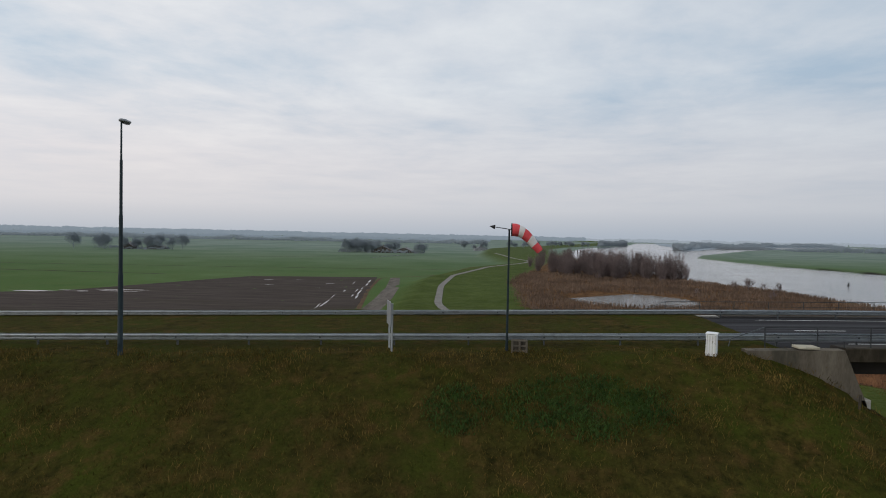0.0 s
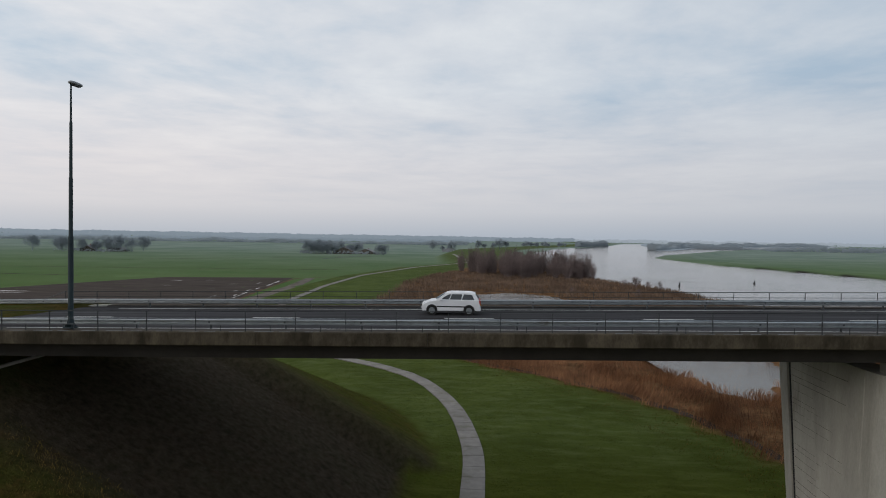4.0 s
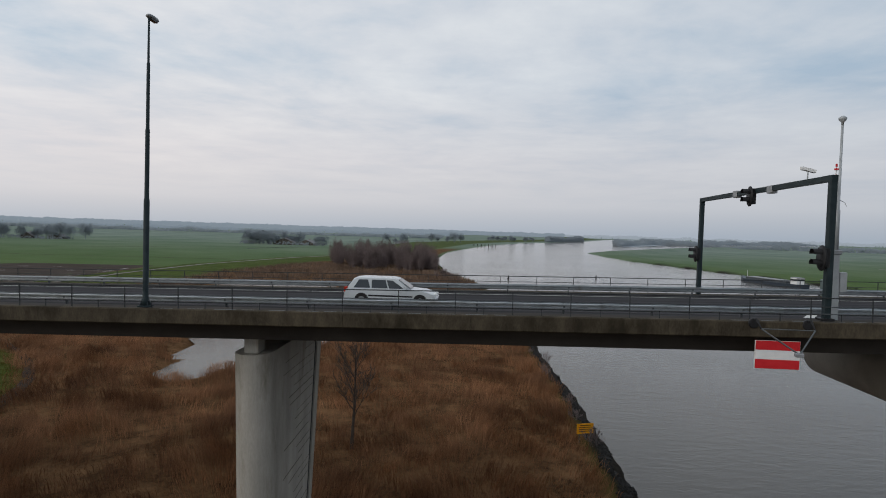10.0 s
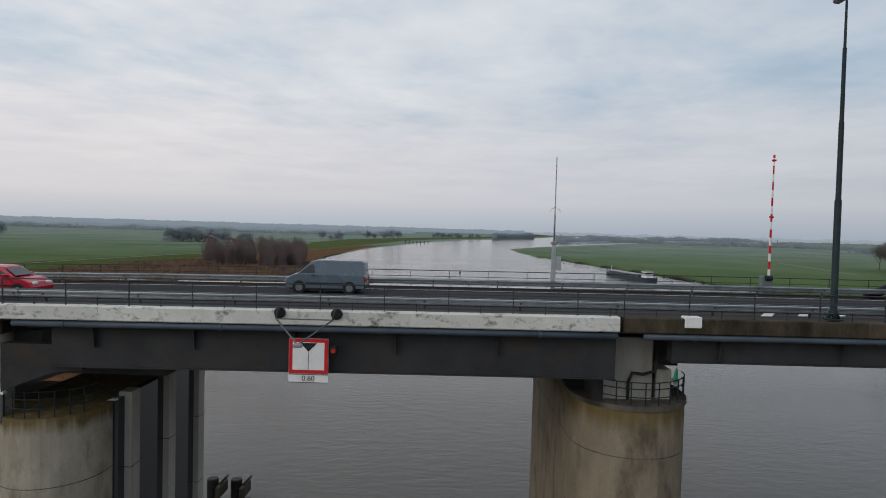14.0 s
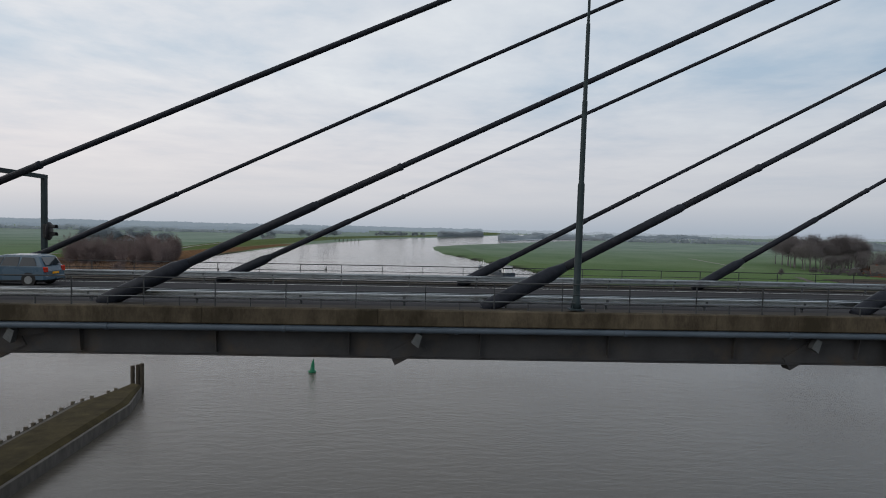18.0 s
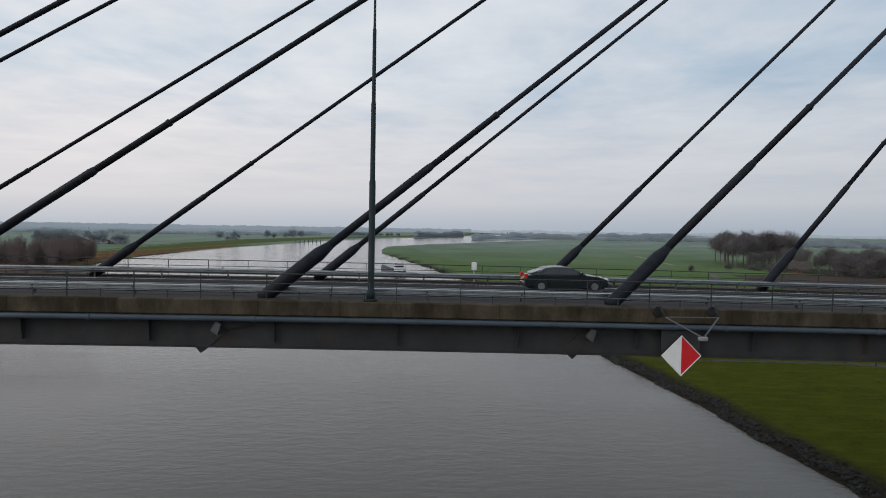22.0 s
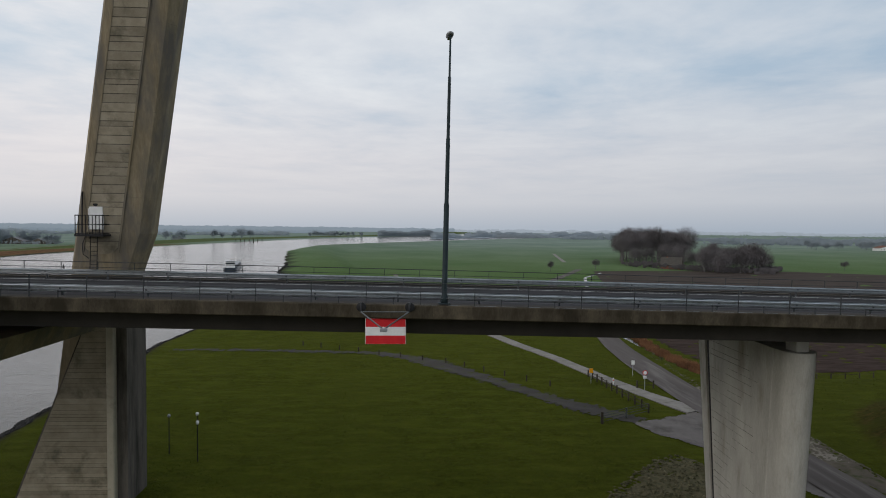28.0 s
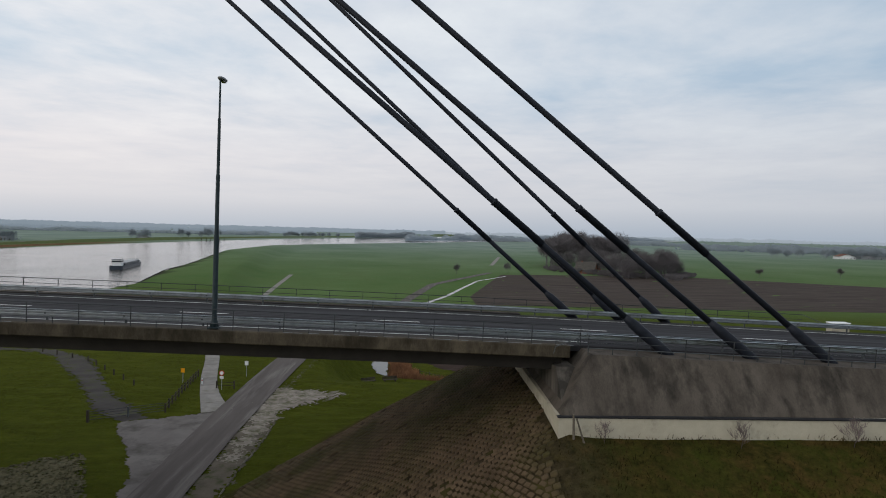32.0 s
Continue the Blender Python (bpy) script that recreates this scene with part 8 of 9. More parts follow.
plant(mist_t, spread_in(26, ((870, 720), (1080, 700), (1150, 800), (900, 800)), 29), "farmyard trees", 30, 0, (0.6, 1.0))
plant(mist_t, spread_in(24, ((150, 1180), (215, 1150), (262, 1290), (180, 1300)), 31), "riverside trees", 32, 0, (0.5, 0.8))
cleanup(far_t + low_t + mist_t + willow + bush_n + [near_tree])


def far_wood(name, label, line, height, depth, n, mat, seed, flat_top=0.0, taper=0.0):
    """A far belt of trees: many small ragged clumps with an uneven top."""
    rng = np.random.RandomState(seed)
    pts = np.array(line, float)
    seg = np.hypot(*np.diff(pts, axis=0).T)
    cum = np.concatenate([[0], np.cumsum(seg)])
    s = rng.uniform(0, cum[-1], n)
    x, y = np.interp(s, cum, pts[:, 0]), np.interp(s, cum, pts[:, 1])
    y = y + rng.uniform(0, depth, n)
    env = height * (0.62 + 0.22 * np.sin(s / 47.0 + 2 * np.sin(s / 131.0)) + 0.16 * np.sin(s / 13.0 + np.sin(s / 29.0)))
    env = (env * (1 - flat_top) + 0.9 * height * flat_top) * (1 - taper * s / cum[-1])
    h = env * rng.uniform(0, 1, n) ** 0.75
    r = height * rng.uniform(0.14, 0.30, n) * (1 - 0.45 * flat_top)
    V = np.zeros((n, 5, 3))
    ang = rng.uniform(0, 6.28, n)
    for k in range(5):
        a = ang + k * 2 * math.pi / 5
        rr = r * rng.uniform(0.5, 1.2, n)
        V[:, k] = np.stack([x + rr * np.cos(a) * 1.25, y + rng.uniform(-1, 1, n) * r * 0.15, LOW + h + rr * np.sin(a)], 1)
    o = (np.arange(n) * 5)[:, None]
    F5 = np.concatenate([np.concatenate([o, o + 1, o + 2], 1), np.concatenate([o, o + 2, o + 3], 1), np.concatenate([o, o + 3, o + 4], 1)])
    return tagged(new(name, rough_mesh(name, V.reshape(-1, 3), F5, mat)), label, "woods", kind="stuff")


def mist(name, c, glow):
    """Plain backdrop of woods on the horizon, with haze put into the colour and a glow."""
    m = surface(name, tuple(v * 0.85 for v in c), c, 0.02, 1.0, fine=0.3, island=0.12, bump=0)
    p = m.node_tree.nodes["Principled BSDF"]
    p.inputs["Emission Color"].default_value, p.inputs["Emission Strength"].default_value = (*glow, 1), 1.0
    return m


MIST2 = mist("haze_glow_wood", (0.07, 0.08, 0.09), (0.165, 0.205, 0.245))
MIST3 = mist("haze_glow_ridge", (0.05, 0.055, 0.06), (0.205, 0.25, 0.295))
MIST4 = mist("haze_glow_horizon", (0.05, 0.055, 0.06), (0.30, 0.345, 0.395))
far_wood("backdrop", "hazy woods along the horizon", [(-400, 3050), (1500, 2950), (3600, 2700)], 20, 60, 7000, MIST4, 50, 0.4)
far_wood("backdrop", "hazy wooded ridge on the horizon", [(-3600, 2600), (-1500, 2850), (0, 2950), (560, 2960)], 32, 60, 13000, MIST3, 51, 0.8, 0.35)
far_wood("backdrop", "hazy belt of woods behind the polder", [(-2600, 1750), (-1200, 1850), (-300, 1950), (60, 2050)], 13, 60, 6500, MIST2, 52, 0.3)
# these belts and the island carry the haze in their colour
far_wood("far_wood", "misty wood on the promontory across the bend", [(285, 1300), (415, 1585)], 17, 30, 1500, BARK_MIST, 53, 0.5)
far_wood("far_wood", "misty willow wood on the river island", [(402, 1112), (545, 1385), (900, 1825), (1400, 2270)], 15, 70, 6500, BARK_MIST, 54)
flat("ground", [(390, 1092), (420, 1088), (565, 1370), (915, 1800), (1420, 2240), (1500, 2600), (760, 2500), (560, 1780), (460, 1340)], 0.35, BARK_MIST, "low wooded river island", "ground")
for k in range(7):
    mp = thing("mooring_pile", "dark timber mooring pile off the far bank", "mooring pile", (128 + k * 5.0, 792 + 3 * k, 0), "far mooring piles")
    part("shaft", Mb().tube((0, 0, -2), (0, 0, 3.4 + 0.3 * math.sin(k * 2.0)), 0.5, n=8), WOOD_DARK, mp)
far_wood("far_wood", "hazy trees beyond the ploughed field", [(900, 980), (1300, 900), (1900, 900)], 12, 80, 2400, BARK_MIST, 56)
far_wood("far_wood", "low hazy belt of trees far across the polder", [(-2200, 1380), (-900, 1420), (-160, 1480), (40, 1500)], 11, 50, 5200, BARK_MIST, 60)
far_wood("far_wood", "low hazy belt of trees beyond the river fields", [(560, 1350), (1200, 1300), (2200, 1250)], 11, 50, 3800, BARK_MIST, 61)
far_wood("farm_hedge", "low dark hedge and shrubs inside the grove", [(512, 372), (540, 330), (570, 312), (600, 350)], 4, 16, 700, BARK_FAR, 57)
far_wood("farm_hedge", "low hedge round the polder farm", [(-160, 700), (-55, 705)], 5, 20, 260, BARK_HAZE, 58)
far_wood("farm_hedge", "low trees round the western farm", [(-440, 650), (-350, 640)], 4, 30, 200, BARK_HAZE, 59)

# ---- farms ----
def farmhouse(x, y, w, d, wall, roof, rz, label, wm, rm, windows=3):
    g = thing("farmhouse", label, "farmhouse", (x, y, LOW))
    g.matrix_basis = pose(x, y, LOW, 0, 0, rz)
    part("wall", Mb().prism_y([(-w / 2, 0), (w / 2, 0), (w / 2, wall), (0, wall + roof * 0.98), (-w / 2, wall)], -d / 2, d / 2), wm, g)
    rf = Mb()
    for s in (-1, 1):
        rf.quad_loop([[(s * (w / 2 + 0.5), yy, wall - 0.25), (0, yy, wall + roof), (0, yy, wall + roof + 0.2), (s * (w / 2 + 0.5), yy, wall - 0.05)] for yy in (-d / 2 - 0.4, d / 2 + 0.4)])
    r_ = part("roof", rf, rm, g)
    part("chimney", Mb().rbox(-0.4, 0.4, d * 0.2, d * 0.2 + 0.8, wall + roof - 0.6, wall + roof + 0.9, 0.04), BRICK_RED, r_)
    for i in range(windows):
        xx = -w / 2 + w * (i + 0.5) / windows
        wn_ = part("window", Mb().rbox(xx - 0.6, xx + 0.6, -d / 2 - 0.06, -d / 2 + 0.05, 0.9, 2.2, 0.02), WHITE, g)
        part("pane", Mb().rbox(xx - 0.5, xx + 0.5, -d / 2 - 0.08, -d / 2 - 0.05, 1.0, 2.1, 0.01), GLASS, wn_)
    part("door", Mb().rbox(w * 0.18, w * 0.18 + 1.1, -d / 2 - 0.07, -d / 2 + 0.02, 0, 2.1, 0.02), WOOD_DARK, g)


farmhouse(-108, 718, 26, 20, 3.2, 5.0, 4, "low wide barn with grey roof in the polder", CONC_DARK, ROOF)
farmhouse(-80, 722, 18, 18, 3.0, 3.6, -6, "grey roofed cattle shed in the polder", CONC_DARK, ROOF, 4)
farmhouse(-400, 660, 14, 12, 3.0, 4.5, 5, "grey farmhouse with dark roof among bare trees", CONC_DARK, ROOF)
farmhouse(-370, 668, 20, 12, 2.6, 3.0, 0, "dark barn beside the western farmhouse", WOOD_DARK, ROOF)
farmhouse(532, 356, 9, 12, 2.6, 4.6, 60, "thatched brick farmhouse hidden in the grove", BRICK_RED, surface("grey_thatch", (0.045, 0.041, 0.036), (0.085, 0.078, 0.068), 0.8, 0.95))
farmhouse(548, 392, 9, 12, 2.6, 3.4, -20, "small brick outbuilding in the grove", BRICK_RED, ROOF, 2)
farmhouse(985, 735, 22, 12, 3.6, 3.0, 0, "white-fronted farm building beyond the fields", WHITE, BRICK_RED, 5)
farmhouse(1030, 745, 40, 14, 3.0, 2.4, 0, "long low grey shed beyond the fields", SIGN_BACK, ROOF, 6)
farmhouse(16, 885, 20, 14, 3.0, 3.6, 10, "grey dike house beside bare trees", SIGN_BACK, ROOF)

# ---- small things on the left embankment ----
ws = thing("windsock", "red and white windsock drooping from a slim pole", "windsock", (8.95, 23.3, gz(8.95, 23.3) + 0.16))
part("pole", Mb().tubes([(0, 0, -0.2), (0, 0, 0.5), (0, 0, 6.0)], [0.09, 0.06, 0.045], 8), LAMP_GREEN, ws)
part("arrow_shaft", Mb().tube((-0.85, 0, 6.12), (0.15, 0, 5.98), 0.02, n=5), BLACK, ws)
part("arrow_head", Mb().tube((-1.0, 0, 6.14), (-0.72, 0, 6.10), 0.01, 0.13, 6), BLACK, ws)
part("hoop", Mb().tubes([(0.12, 0.33 * math.cos(a), 5.98 + 0.33 * math.sin(a)) for a in np.linspace(0, 2 * math.pi, 17)], [0.018] * 17, 4), BLACK, ws)
cs = [(0.12, 5.98, 0.33, 0.0), (0.48, 5.93, 0.31, 0.15), (0.72, 5.80, 0.28, 0.35), (1.02, 5.55, 0.245, 0.6), (1.28, 5.24, 0.21, 0.8), (1.56, 4.92, 0.18, 0.9)]
for i in range(5):
    (xa, za, ra, ta), (xb, zb, rb, tb) = cs[i], cs[i + 1]
    sk = Mb()
    sk.smooth = True
    rings = []
    for xc, zc, r, t in ((xa, za, ra, ta), ((xa + xb) / 2, (za + zb) / 2 + 0.02, (ra + rb) / 2 * 1.03, (ta + tb) / 2), (xb, zb, rb, tb)):
        rings.append([(xc + r * math.sin(a) * math.sin(t), r * math.cos(a), zc + r * math.sin(a) * math.cos(t)) for a in np.linspace(0, 2 * math.pi, 15)[:-1]])
    sk.quad_loop(rings, caps=False)
    part("cloth_band", sk, SOCK_RED if i % 2 == 0 else SOCK_WHITE, ws)
cr_ = thing("wooden_crate", "weathered slatted crate beside the windsock pole", "crate", (9.55, 23.0, gz(9.5, 23.0)))
for x in (-0.35, 0.0, 0.35):
    part("slat", Mb().rbox(x - 0.05, x + 0.05, -0.3, -0.26, 0, 0.62, 0.01), WOOD_PALE, cr_)
for z in (0.05, 0.3, 0.56):
    part("slat", Mb().rbox(-0.4, 0.4, -0.26, -0.22, z, z + 0.08, 0.01), WOOD_PALE, cr_)
part("core", Mb().rbox(-0.38, 0.38, -0.2, 0.3, 0, 0.6, 0.02), WOOD_DARK, cr_)
kb = thing("electrical_cabinet", "white ribbed electrical cabinet on the embankment shoulder", "cabinet", (18.75, 22.4, gz(18.75, 22.4)))
kb.matrix_basis = pose(18.75, 22.4, gz(18.75, 22.4) - 0.03, 0, 0, -28)
part("body", Mb().rbox(-0.24, 0.24, -0.28, 0.28, 0, 1.05, 0.02), WHITE, kb)
part("lid", Mb().rbox(-0.27, 0.27, -0.31, 0.31, 1.05, 1.10, 0.02), WHITE, kb)
for x in np.linspace(-0.18, 0.18, 4):
    part("rib", Mb().rbox(x - 0.025, x + 0.025, -0.305, -0.28, 0.06, 1.0, 0.008), PANEL_WHITE, kb)
part("lock", Mb().rbox(-0.285, -0.24, -0.06, 0.06, 0.55, 0.75, 0.01), BLACK, kb)
sp = thing("road_sign", "road sign seen from behind on two grey posts", "sign", (3.0, 23.1, gz(3.0, 23.1)))
for y in (-0.1, 0.85):
    part("post", Mb().rbox(0.04 - 0.28 * y, 0.13 - 0.28 * y, y - 0.05, y + 0.05, 0, 2.45, 0.01), MAST_GREY, sp)
part("board", Mb().quad_loop([[(0.06, -0.3, z), (0.10, -0.3, z), (-0.30, 1.1, z), (-0.34, 1.1, z)] for z in (1.3, 2.5)]), SIGN_BACK, sp)
for z in (1.5, 2.2):
    part("brace", Mb().tube((0.09, -0.2, z), (-0.25, 1.0, z), 0.025, n=5), GALV, sp)
for x, y, h in ((26.8, 18.4, 0.9), (28.0, 14.2, 1.1), (25.9, 15.8, 0.9), (24.5, 20.5, 0.7)):
    fp = thing("fence_post", "short weathered wooden stake on the slope", "fence post", (x, y, gz(x, y) - 0.1), "slope stakes")
    part("stake", Mb().tube((0, 0, 0), (0.04, 0, h), 0.06, 0.05, 6), WOOD_DARK, fp)
ys = thing("notice_board", "orange-yellow notice board on posts at the reed bank", "sign", (146.6, 58.4, gz(146.6, 58.4)))
ys.matrix_basis = pose(146.6, 58.4, gz(146.6, 58.4), 0, 0, 18)
for x in (-0.6, 0.6):
    part("post", Mb().rbox(x - 0.05, x + 0.05, 0.02, 0.12, 0, 2.0, 0.01), WOOD_PALE, ys)
part("board", Mb().rbox(-0.95, 0.95, -0.03, 0.02, 0.95, 2.0, 0.01), YELLOW, ys)
bars = Mb()
for z, w in ((1.8, 0.6), (1.6, 0.75), (1.4, 0.7), (1.2, 0.65)):
    bars.bb(-w, w, -0.036, -0.031, z - 0.035, z + 0.035)
part("text_bars", bars, BLACK, ys)

# ---- things at the east bank ----
def fence(pts, label, rails=(0.45, 0.85), h=1.05, gap=2.4, mat=None, name="wooden_fence"):
    mat = mat or WOOD_DARK
    g = thing(name, label, "fence")
    last = None
    for a, b in zip(pts, pts[1:]):
        L_ = math.dist(a, b)
        n = max(1, round(L_ / gap))
        for i in range(n + 1):
            x, y = a[0] + (b[0] - a[0]) * i / n, a[1] + (b[1] - a[1]) * i / n
            z = gz(x, y)
            if last and math.dist(last[:2], (x, y)) < 0.1:
                continue
            part("post", Mb().rbox(x - 0.08, x + 0.08, y - 0.08, y + 0.08, z - 0.1, z + h, 0.015), mat, g)
            if last:
                for r in rails:
                    part("rail", Mb().tube((last[0], last[1], last[2] + r), (x, y, z + r), 0.045, n=5), mat, g)
            last = (x, y, z)


fence([(397.7, 60.1), (396.8, 66), (395.5, 75.9)], "dark wooden rail fence beside the path gate", gap=1.5)
fence([(400.1, 69.8), (402.3, 69.9)], "short dark wooden fence by the lane", gap=2.2)
fence([(352, 97), (362, 92), (376, 84), (389, 71)], "low wire fence beside the farm track", rails=(), gap=4.0, h=0.8)
fence([(426.6, 98.8), (430, 95.6), (438.4, 93.5), (452, 94.5)], "wire fence posts behind the slope", rails=(0.7,), gap=3.0, h=1.0)
gt = thing("field_gate", "dark tubular field gate across the track", "gate", (391.2, 56.4, gz(391.2, 56.4)))
for z in (0.25, 0.55, 0.85, 1.1):
    part("bar", Mb().tube((0.15, 0.05, z), (6.4, 3.6, z + gz(397.7, 60.1) - gz(391.2, 56.4)), 0.03, n=6), RAIL_DARK, gt)
part("post", Mb().rbox(-0.12, 0.12, -0.12, 0.12, -0.1, 1.3, 0.02), WOOD_DARK, gt)
part("mid_post", Mb().rbox(3.2, 3.36, 1.75, 1.91, -0.1, 1.15, 0.02), GALV_OLD, gt)
for x, y, rz in ((417.9, 92.2, 24), (421.5, 93.6, 18)):
    bn = thing("bench", "dark wooden park bench facing the river", "bench", (x, y, gz(x, y)), "benches")
    bn.matrix_basis = pose(x, y, gz(x, y), 0, 0, rz)
    for dx in (-0.9, 0.9):
        part("support", Mb().rbox(dx - 0.06, dx + 0.06, -0.3, 0.3, 0, 0.42, 0.01), WOOD_DARK, bn)
    for k, yv in enumerate((-0.25, 0.0, 0.22)):
        part("seat_plank", Mb().rbox(-1.3, 1.3, yv - 0.1, yv + 0.1, 0.42, 0.48, 0.01), WOOD_DARK, bn)
    for zv in (0.62, 0.84):
        part("back_plank", Mb().rbox(-1.3, 1.3, 0.30, 0.36, zv - 0.09, zv + 0.09, 0.01), WOOD_DARK, bn)


def small_sign(x, y, h, shape, mat, label):
    g = thing("traffic_sign", label, "sign", (x, y, gz(x, y)))
    part("pole", Mb().tube((0, 0, 0), (0, 0, h), 0.04, n=6), MAST_GREY, g)
    if shape == "round":
        part("disc", Mb().tubes([(0, -0.06, h - 0.1), (0, -0.04, h - 0.1)], [0.32, 0.32], 18), RED, g)
        part("disc_face", Mb().tubes([(0, -0.065, h - 0.1), (0, -0.061, h - 0.1)], [0.24, 0.24], 18), WHITE, g)
        part("lower_plate", Mb().rbox(-0.25, 0.25, -0.06, -0.04, h - 0.85, h - 0.5, 0.01), mat, g)
    else:
        part("plate", Mb().rbox(-0.25, 0.25, -0.06, -0.04, h - 0.6, h, 0.01), mat, g)


small_sign(400.9, 69.3, 2.3, "round", WHITE, "round red-rimmed traffic sign with a white plate")
small_sign(402.0, 76.4, 2.2, "plate", WHITE, "small white sign beside the lane")
small_sign(394.8, 72.3, 2.0, "plate", YELLOW, "small yellow marker sign at the path")
for x, y in ((352.5, 47.3), (349.4, 48.9), (351.6, 49.7)):
    lp = thing("pole_light", "thin dark pole with a small pale head on the meadow", "pole", (x, y, gz(x, y)), "meadow poles")
    part("pole", Mb().tube((0, 0, 0), (0, 0, 3.4), 0.045, 0.035, 6), BLACK, lp)
    part("head", Mb().tubes([(0, 0, 3.3), (0, 0, 3.45), (0, 0, 3.6)], [0.06, 0.15, 0.09], 8), WHITE if x > 350 else SIGN_BACK, lp)
bl = thing("bollard", "small white bollard standing on the cycle path", "bollard", (397.6, 71.6, gz(397.6, 71.6)))
part("shaft", Mb().tube((0, 0, 0), (0, 0, 0.9), 0.09, n=8), WHITE, bl)
part("band", Mb().tube((0, 0, 0.6), (0, 0, 0.75), 0.095, n=8), RED, bl)
hc = thing("electrical_cabinet", "pale grey roadside cabinet behind the guard rail", "cabinet", (460.4, 40.0, gz(460.4, 40.0)))
part("body", Mb().rbox(-0.75, 0.75, -0.35, 0.35, 0, 1.25, 0.03), CONC_BAND, hc)
part("lid", Mb().rbox(-0.8, 0.8, -0.4, 0.4, 1.25, 1.33, 0.02), WHITE, hc)
pst = thing("fence_post", "leaning grey stake at the abutment corner", "fence post", (433.2, 20.2, gz(433.2, 20.2)))
part("stake", Mb().tube((0, 0, -0.2), (-0.05, 0, 1.3), 0.06, 0.05, 6), WOOD_PALE, pst)
part("stake", Mb().tube((0.5, -0.2, -0.2), (0.1, 0, 1.1), 0.05, 0.04, 6), WOOD_PALE, pst)

# ---- vehicles on the bridge ----
def car(kind, x, y, facing, colour, label, length, height, width=1.75):
    """Built nose towards +x, then turned."""
    g = thing(kind, label, "van" if kind == "van" else "car", (x, y, Z(x, y)))
    g.matrix_basis = pose(x, y, Z(x, y) + 0.01, 0, 0, 0 if facing > 0 else 180)
    L_, H = length, height
    if kind == "van":
        low = [(-0.5, 0.30), (-0.5, 0.95), (-0.495, 1.02), (0.20, 1.05), (0.40, 1.02), (0.485, 0.80), (0.5, 0.55), (0.49, 0.28)]
        top = [(-0.495, 1.0), (-0.485, H - 0.12), (-0.45, H), (0.10, H), (0.17, H - 0.06), (0.36, 1.02)]
        win = [(0.125, 1.12), (0.145, H - 0.25), (0.19, H - 0.27), (0.315, 1.1)]
        wins = [win]
    elif kind == "estate_car":
        low = [(-0.5, 0.32), (-0.5, 0.70), (-0.485, 0.90), (0.14, 0.93), (0.36, 0.86), (0.47, 0.70), (0.5, 0.50), (0.49, 0.28)]
        top = [(-0.475, 0.88), (-0.40, H - 0.06), (-0.33, H), (0.00, H), (0.06, H - 0.04), (0.21, 0.91)]
        wins = [[(-0.40, 0.94), (-0.345, H - 0.12), (-0.25, H - 0.11), (-0.22, 0.95)], [(-0.205, 0.95), (-0.205, H - 0.11), (-0.06, H - 0.11), (-0.03, 0.95)], [(-0.015, 0.95), (-0.045, H - 0.11), (0.02, H - 0.13), (0.145, 0.95)]]
    elif kind == "saloon_car":
        low = [(-0.5, 0.34), (-0.5, 0.72), (-0.47, 0.92), (0.16, 0.94), (0.37, 0.86), (0.47, 0.70), (0.5, 0.50), (0.49, 0.28)]
        top = [(-0.42, 0.92), (-0.25, H - 0.05), (-0.15, H), (-0.02, H), (0.06, H - 0.05), (0.23, 0.92)]
        wins = [[(-0.30, 0.97), (-0.225, H - 0.12), (-0.12, H - 0.10), (-0.11, 0.97)], [(-0.095, 0.97), (-0.10, H - 0.10), (0.02, H - 0.12), (0.155, 0.97)]]
    else:
        low = [(-0.5, 0.32), (-0.5, 0.75), (-0.485, 0.98), (0.16, 1.0), (0.36, 0.90), (0.47, 0.72), (0.5, 0.50), (0.49, 0.28)]
        top = [(-0.48, 0.96), (-0.41, H - 0.08), (-0.33, H), (0.00, H), (0.08, H - 0.06), (0.25, 0.97)]
        wins = [[(-0.40, 1.02), (-0.355, H - 0.14), (-0.22, H - 0.12), (-0.19, 1.02)], [(-0.175, 1.02), (-0.19, H - 0.12), (-0.02, H - 0.12), (0.02, 1.02)], [(0.035, 1.02), (-0.005, H - 0.13), (0.04, H - 0.15), (0.185, 1.02)]]
    mat = paint(label.split()[0] + "_car_paint", colour)
    w = width / 2
    b = Mb()
    b.smooth = False
    ring = [(a * L_, z) for a, z in low]
    b.quad_loop([[(px * k, yv, 0.3 + (pz - 0.3) * kz) for px, pz in ring] for yv, k, kz in ((-w, 0.975, 0.97), (-w + 0.10, 1.0, 1.0), (w - 0.10, 1.0, 1.0), (w, 0.975, 0.97))])
    body = part("body", b, mat, g)
    c = Mb()
    ring = [(a * L_, z) for a, z in top]
    zb = ring[0][1]
    c.quad_loop([[(px * k, yv - math.copysign(0.13 * (pz - zb) / (H - zb), yv), pz - dz * (pz > zb + 0.3)) for px, pz in ring] for yv, k, dz in ((-w + 0.06, 0.985, 0.03), (-w + 0.16, 1, 0), (w - 0.16, 1, 0), (w - 0.06, 0.985, 0.03))])
    part("cabin", c, mat, g)
    for s in (-1, 1):
        for q in wins:
            m = Mb()
            pts = [(a * L_, z) for a, z in q]
            m.quad_loop([[(px, s * (w - 0.052 + o - 0.13 * (pz - zb) / (H - zb)), pz) for px, pz in pts] for o in (0, 0.012)])
            part("side_window", m, GLASS, g)
    for s in (-1, 1):
        part("side_trim", Mb().rbox(-0.24 * L_, 0.24 * L_, s * (w - 0.004) - 0.012, s * (w - 0.004) + 0.012, 0.52, 0.60, 0.005), BLACK, g)
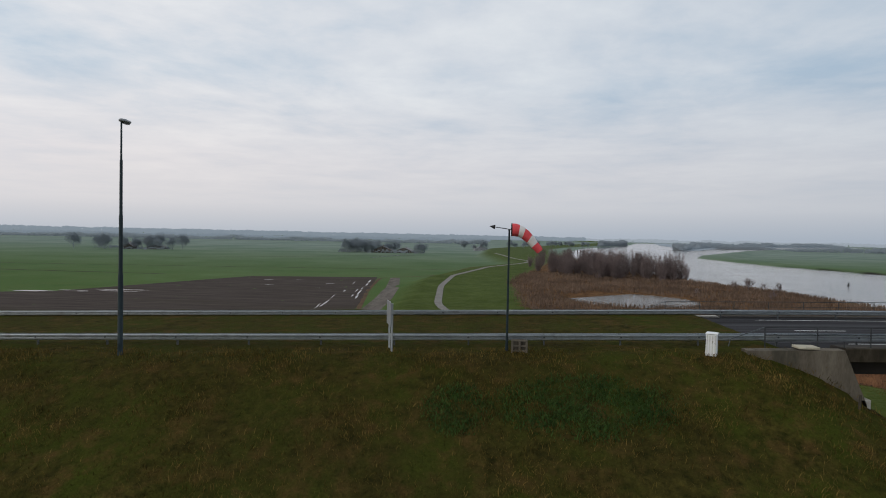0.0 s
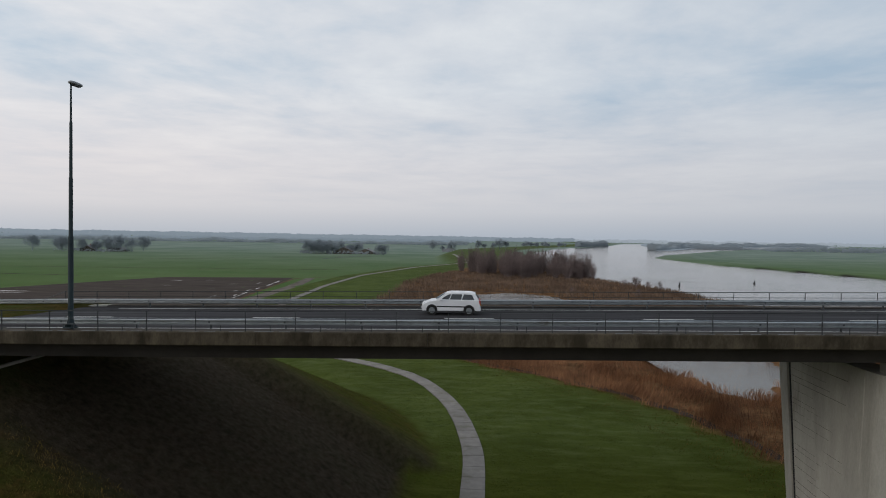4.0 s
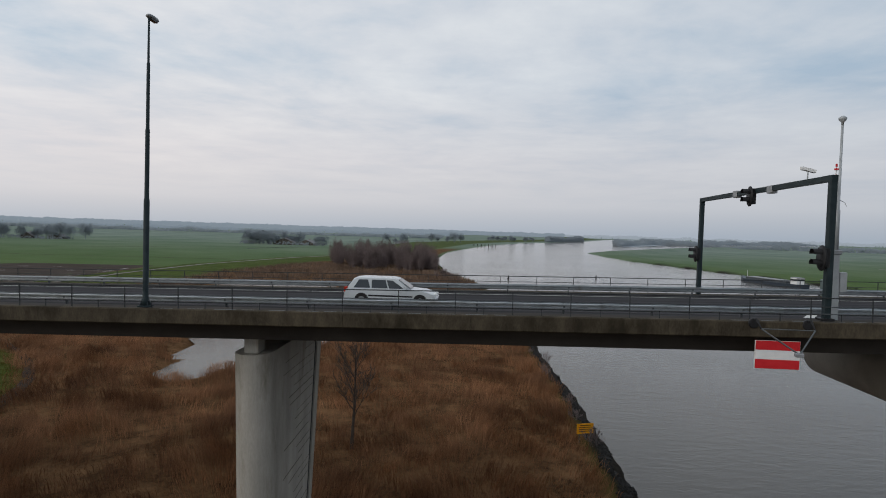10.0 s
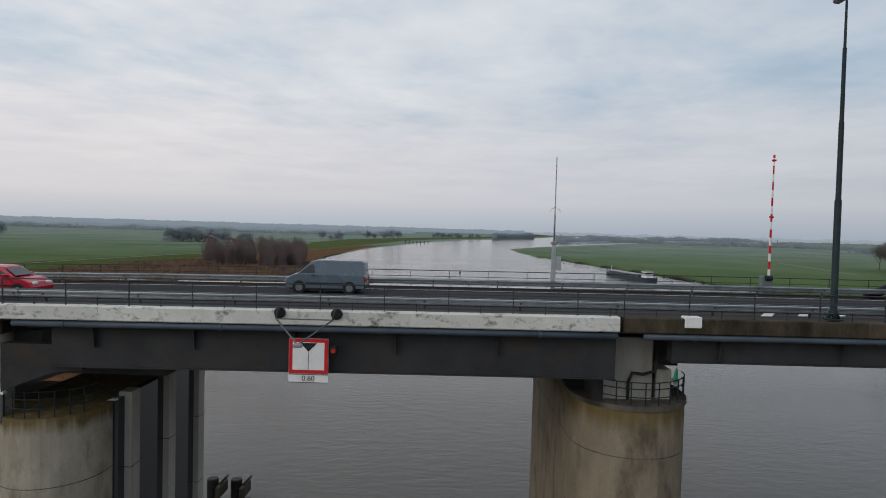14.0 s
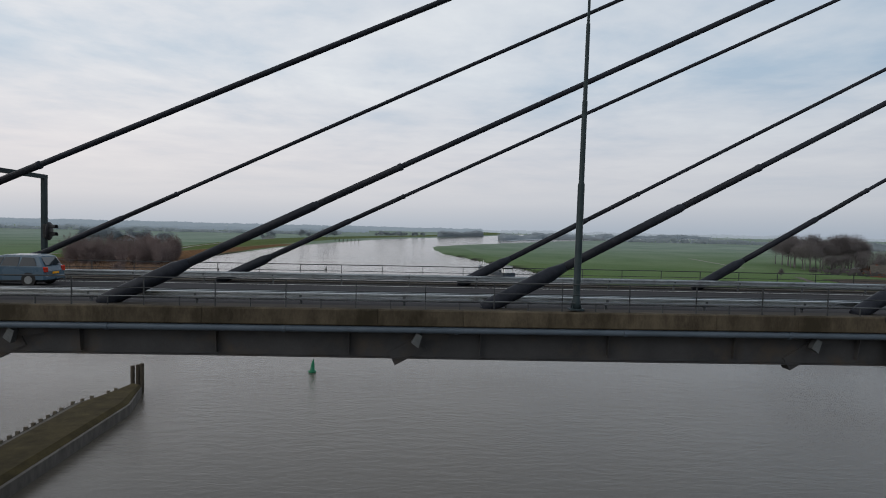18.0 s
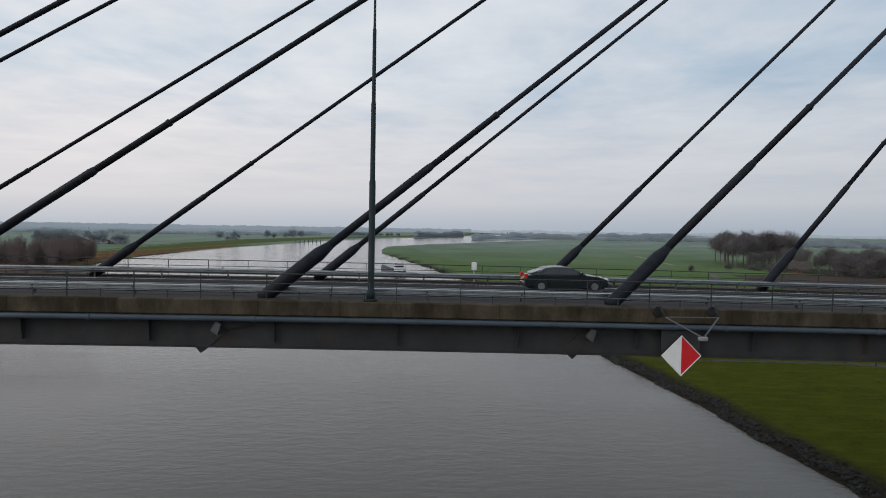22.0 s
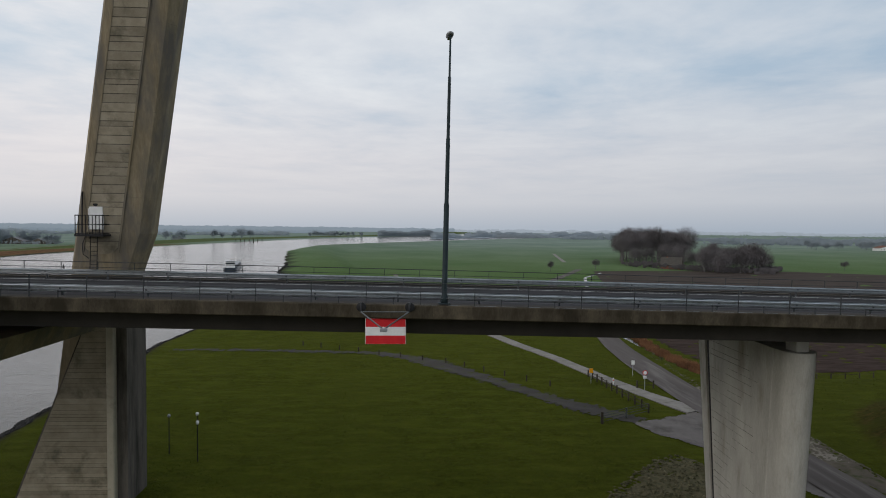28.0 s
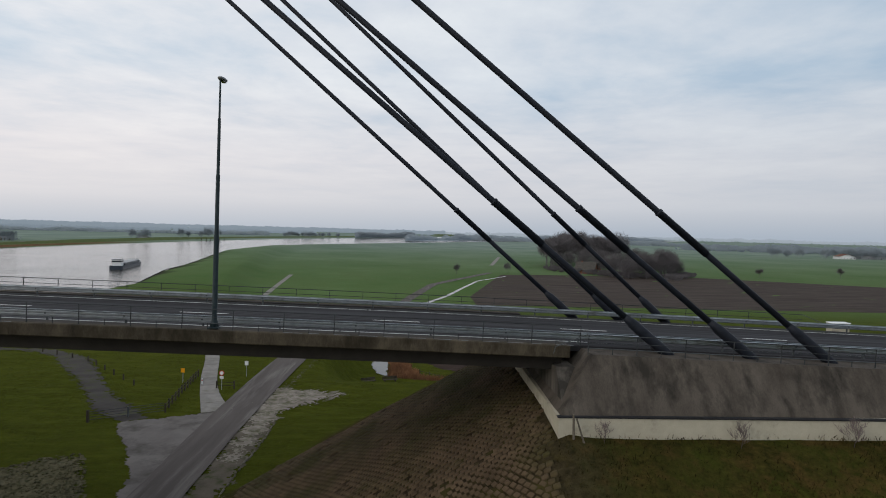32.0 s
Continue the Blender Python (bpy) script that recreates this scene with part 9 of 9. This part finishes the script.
        part("sill", Mb().rbox(-0.23 * L_, 0.24 * L_, s * (w - 0.05) - 0.03, s * (w - 0.05) + 0.03, 0.22, 0.33, 0.01), BLACK, g)
    f0, f1 = top[-1], top[-2]
    m = Mb()
    m.quad_loop([[(f0[0] * L_ * 0.96 + 0.03 + o, -w + 0.22, f0[1] + 0.06), (f0[0] * L_ * 0.96 + 0.03 + o, w - 0.22, f0[1] + 0.06), (f1[0] * L_ + 0.08 + o, w - 0.32, f1[1] - 0.04), (f1[0] * L_ + 0.08 + o, -w + 0.32, f1[1] - 0.04)] for o in (0, 0.03)])
    part("windscreen", m, GLASS, g)
    r0, r1 = top[0], top[1]
    if kind != "van":
        m = Mb()
        m.quad_loop([[(r0[0] * L_ + o, -w + 0.25, r0[1] + 0.1), (r0[0] * L_ + o, w - 0.25, r0[1] + 0.1), (r1[0] * L_ + o, w - 0.32, r1[1] - 0.05), (r1[0] * L_ + o, -w + 0.32, r1[1] - 0.05)] for o in (-0.03, 0.0)])
        part("rear_window", m, GLASS, g)
    for xa in (-0.31, 0.32):
        for s in (-1, 1):
            wh_ = Mb().tubes([(xa * L_, s * (w - 0.20), 0.31), (xa * L_, s * (w + 0.005), 0.31)], [0.315, 0.315], 18)
            wo = part("wheel", wh_, RUBBER, g)
            part("rim", Mb().tubes([(xa * L_, s * (w + 0.0), 0.31), (xa * L_, s * (w + 0.015), 0.31)], [0.20, 0.20], 14), GALV, wo)
            ar = Mb().tubes([(xa * L_, s * (w - 0.012), 0.33), (xa * L_, s * (w + 0.002), 0.33)], [0.365, 0.365], 18)
            part("wheel_arch", ar, BLACK, g)
    for s in (-1, 1):
        part("headlight", Mb().rbox(0.455 * L_, 0.495 * L_, s * (w - 0.35) - 0.17, s * (w - 0.35) + 0.17, 0.60, 0.76, 0.04), WHITE, g)
        part("tail_light", Mb().rbox(-0.505 * L_, -0.465 * L_, s * (w - 0.16) - 0.14, s * (w - 0.16) + 0.14, 0.70, 0.98, 0.03), BEACON_RED, g)
        part("mirror", Mb().rbox(0.14 * L_, 0.14 * L_ + 0.14, s * (w + 0.02), s * (w + 0.2), 0.95, 1.1, 0.03), mat, g)
    part("bumper", Mb().rbox(-0.508 * L_, -0.47 * L_, -w + 0.06, w - 0.06, 0.30, 0.52, 0.04), BLACK if kind == "van" else mat, g)
    part("number_plate", Mb().rbox(-0.512 * L_, -0.506 * L_, -0.26, 0.26, 0.60, 0.71, 0.005), YELLOW, g)
    part("underside", Mb().rbox(-0.45 * L_, 0.45 * L_, -w + 0.15, w - 0.15, 0.18, 0.34, 0.03), BLACK, g)
    return g


car("hatchback", 51.3, 33.2, -1, (0.62, 0.63, 0.65), "white small hatchback on the opposite lane", 3.8, 1.48, 1.65)
car("estate_car", 79.6, 28.3, 1, (0.012, 0.013, 0.016), "black compact estate car on the bridge", 4.5, 1.58, 1.75)
car("estate_car", 130.5, 28.3, 1, (0.50, 0.53, 0.55), "silver estate car driving over the viaduct", 4.84, 1.48, 1.79)
car("hatchback", 167.8, 28.3, 1, (0.42, 0.012, 0.035), "red small hatchback near the movable span", 3.7, 1.48, 1.62)
car("hatchback", 219.7, 33.2, -1, (0.06, 0.10, 0.14), "blue-grey family hatchback between the stay cables", 4.2, 1.58, 1.75)
car("van", 182.4, 33.2, -1, (0.10, 0.135, 0.17), "slate-blue small panel van over the movable leaf", 4.4, 1.82, 1.8)
car("saloon_car", 300.2, 33.2, 1, (0.008, 0.016, 0.018), "black low saloon car beside the stay cables", 4.75, 1.38, 1.80)
car("van", 327.9, 33.2, -1, (0.66, 0.66, 0.65), "white long panel van on the opposite lane", 5.4, 1.95, 1.9)
tl = thing("trailer", "low pale flatbed trailer behind the white van", "trailer", (333.6, 33.2, Z(333.6, 33.2) + 0.01))
part("bed", Mb().rbox(-1.6, 1.6, -0.8, 0.8, 0.52, 0.62, 0.02), GALV, tl)
for y0, y1 in ((-0.82, -0.79), (0.79, 0.82)):
    part("side_board", Mb().rbox(-1.6, 1.6, y0, y1, 0.6, 0.92, 0.01), GALV, tl)
part("drawbar", Mb().tubes([(-1.6, -0.4, 0.5), (-2.7, 0, 0.48), (-1.6, 0.4, 0.5)], [0.04] * 3, 6), GALV_OLD, tl)
for sd in (-1, 1):
    tw = part("wheel", Mb().tubes([(0.2, sd * 0.84, 0.28), (0.2, sd * 1.0, 0.28)], [0.28, 0.28], 16), RUBBER, tl)
    part("rim", Mb().tubes([(0.2, sd * 1.0, 0.28), (0.2, sd * 1.015, 0.28)], [0.17, 0.17], 12), GALV, tw)
    part("mudguard", Mb().tubes([(0.2 + 0.36 * math.cos(a), sd * 0.92, 0.28 + 0.36 * math.sin(a)) for a in np.linspace(0.1, math.pi - 0.1, 7)], [0.05] * 7, 5), BLACK, tl)
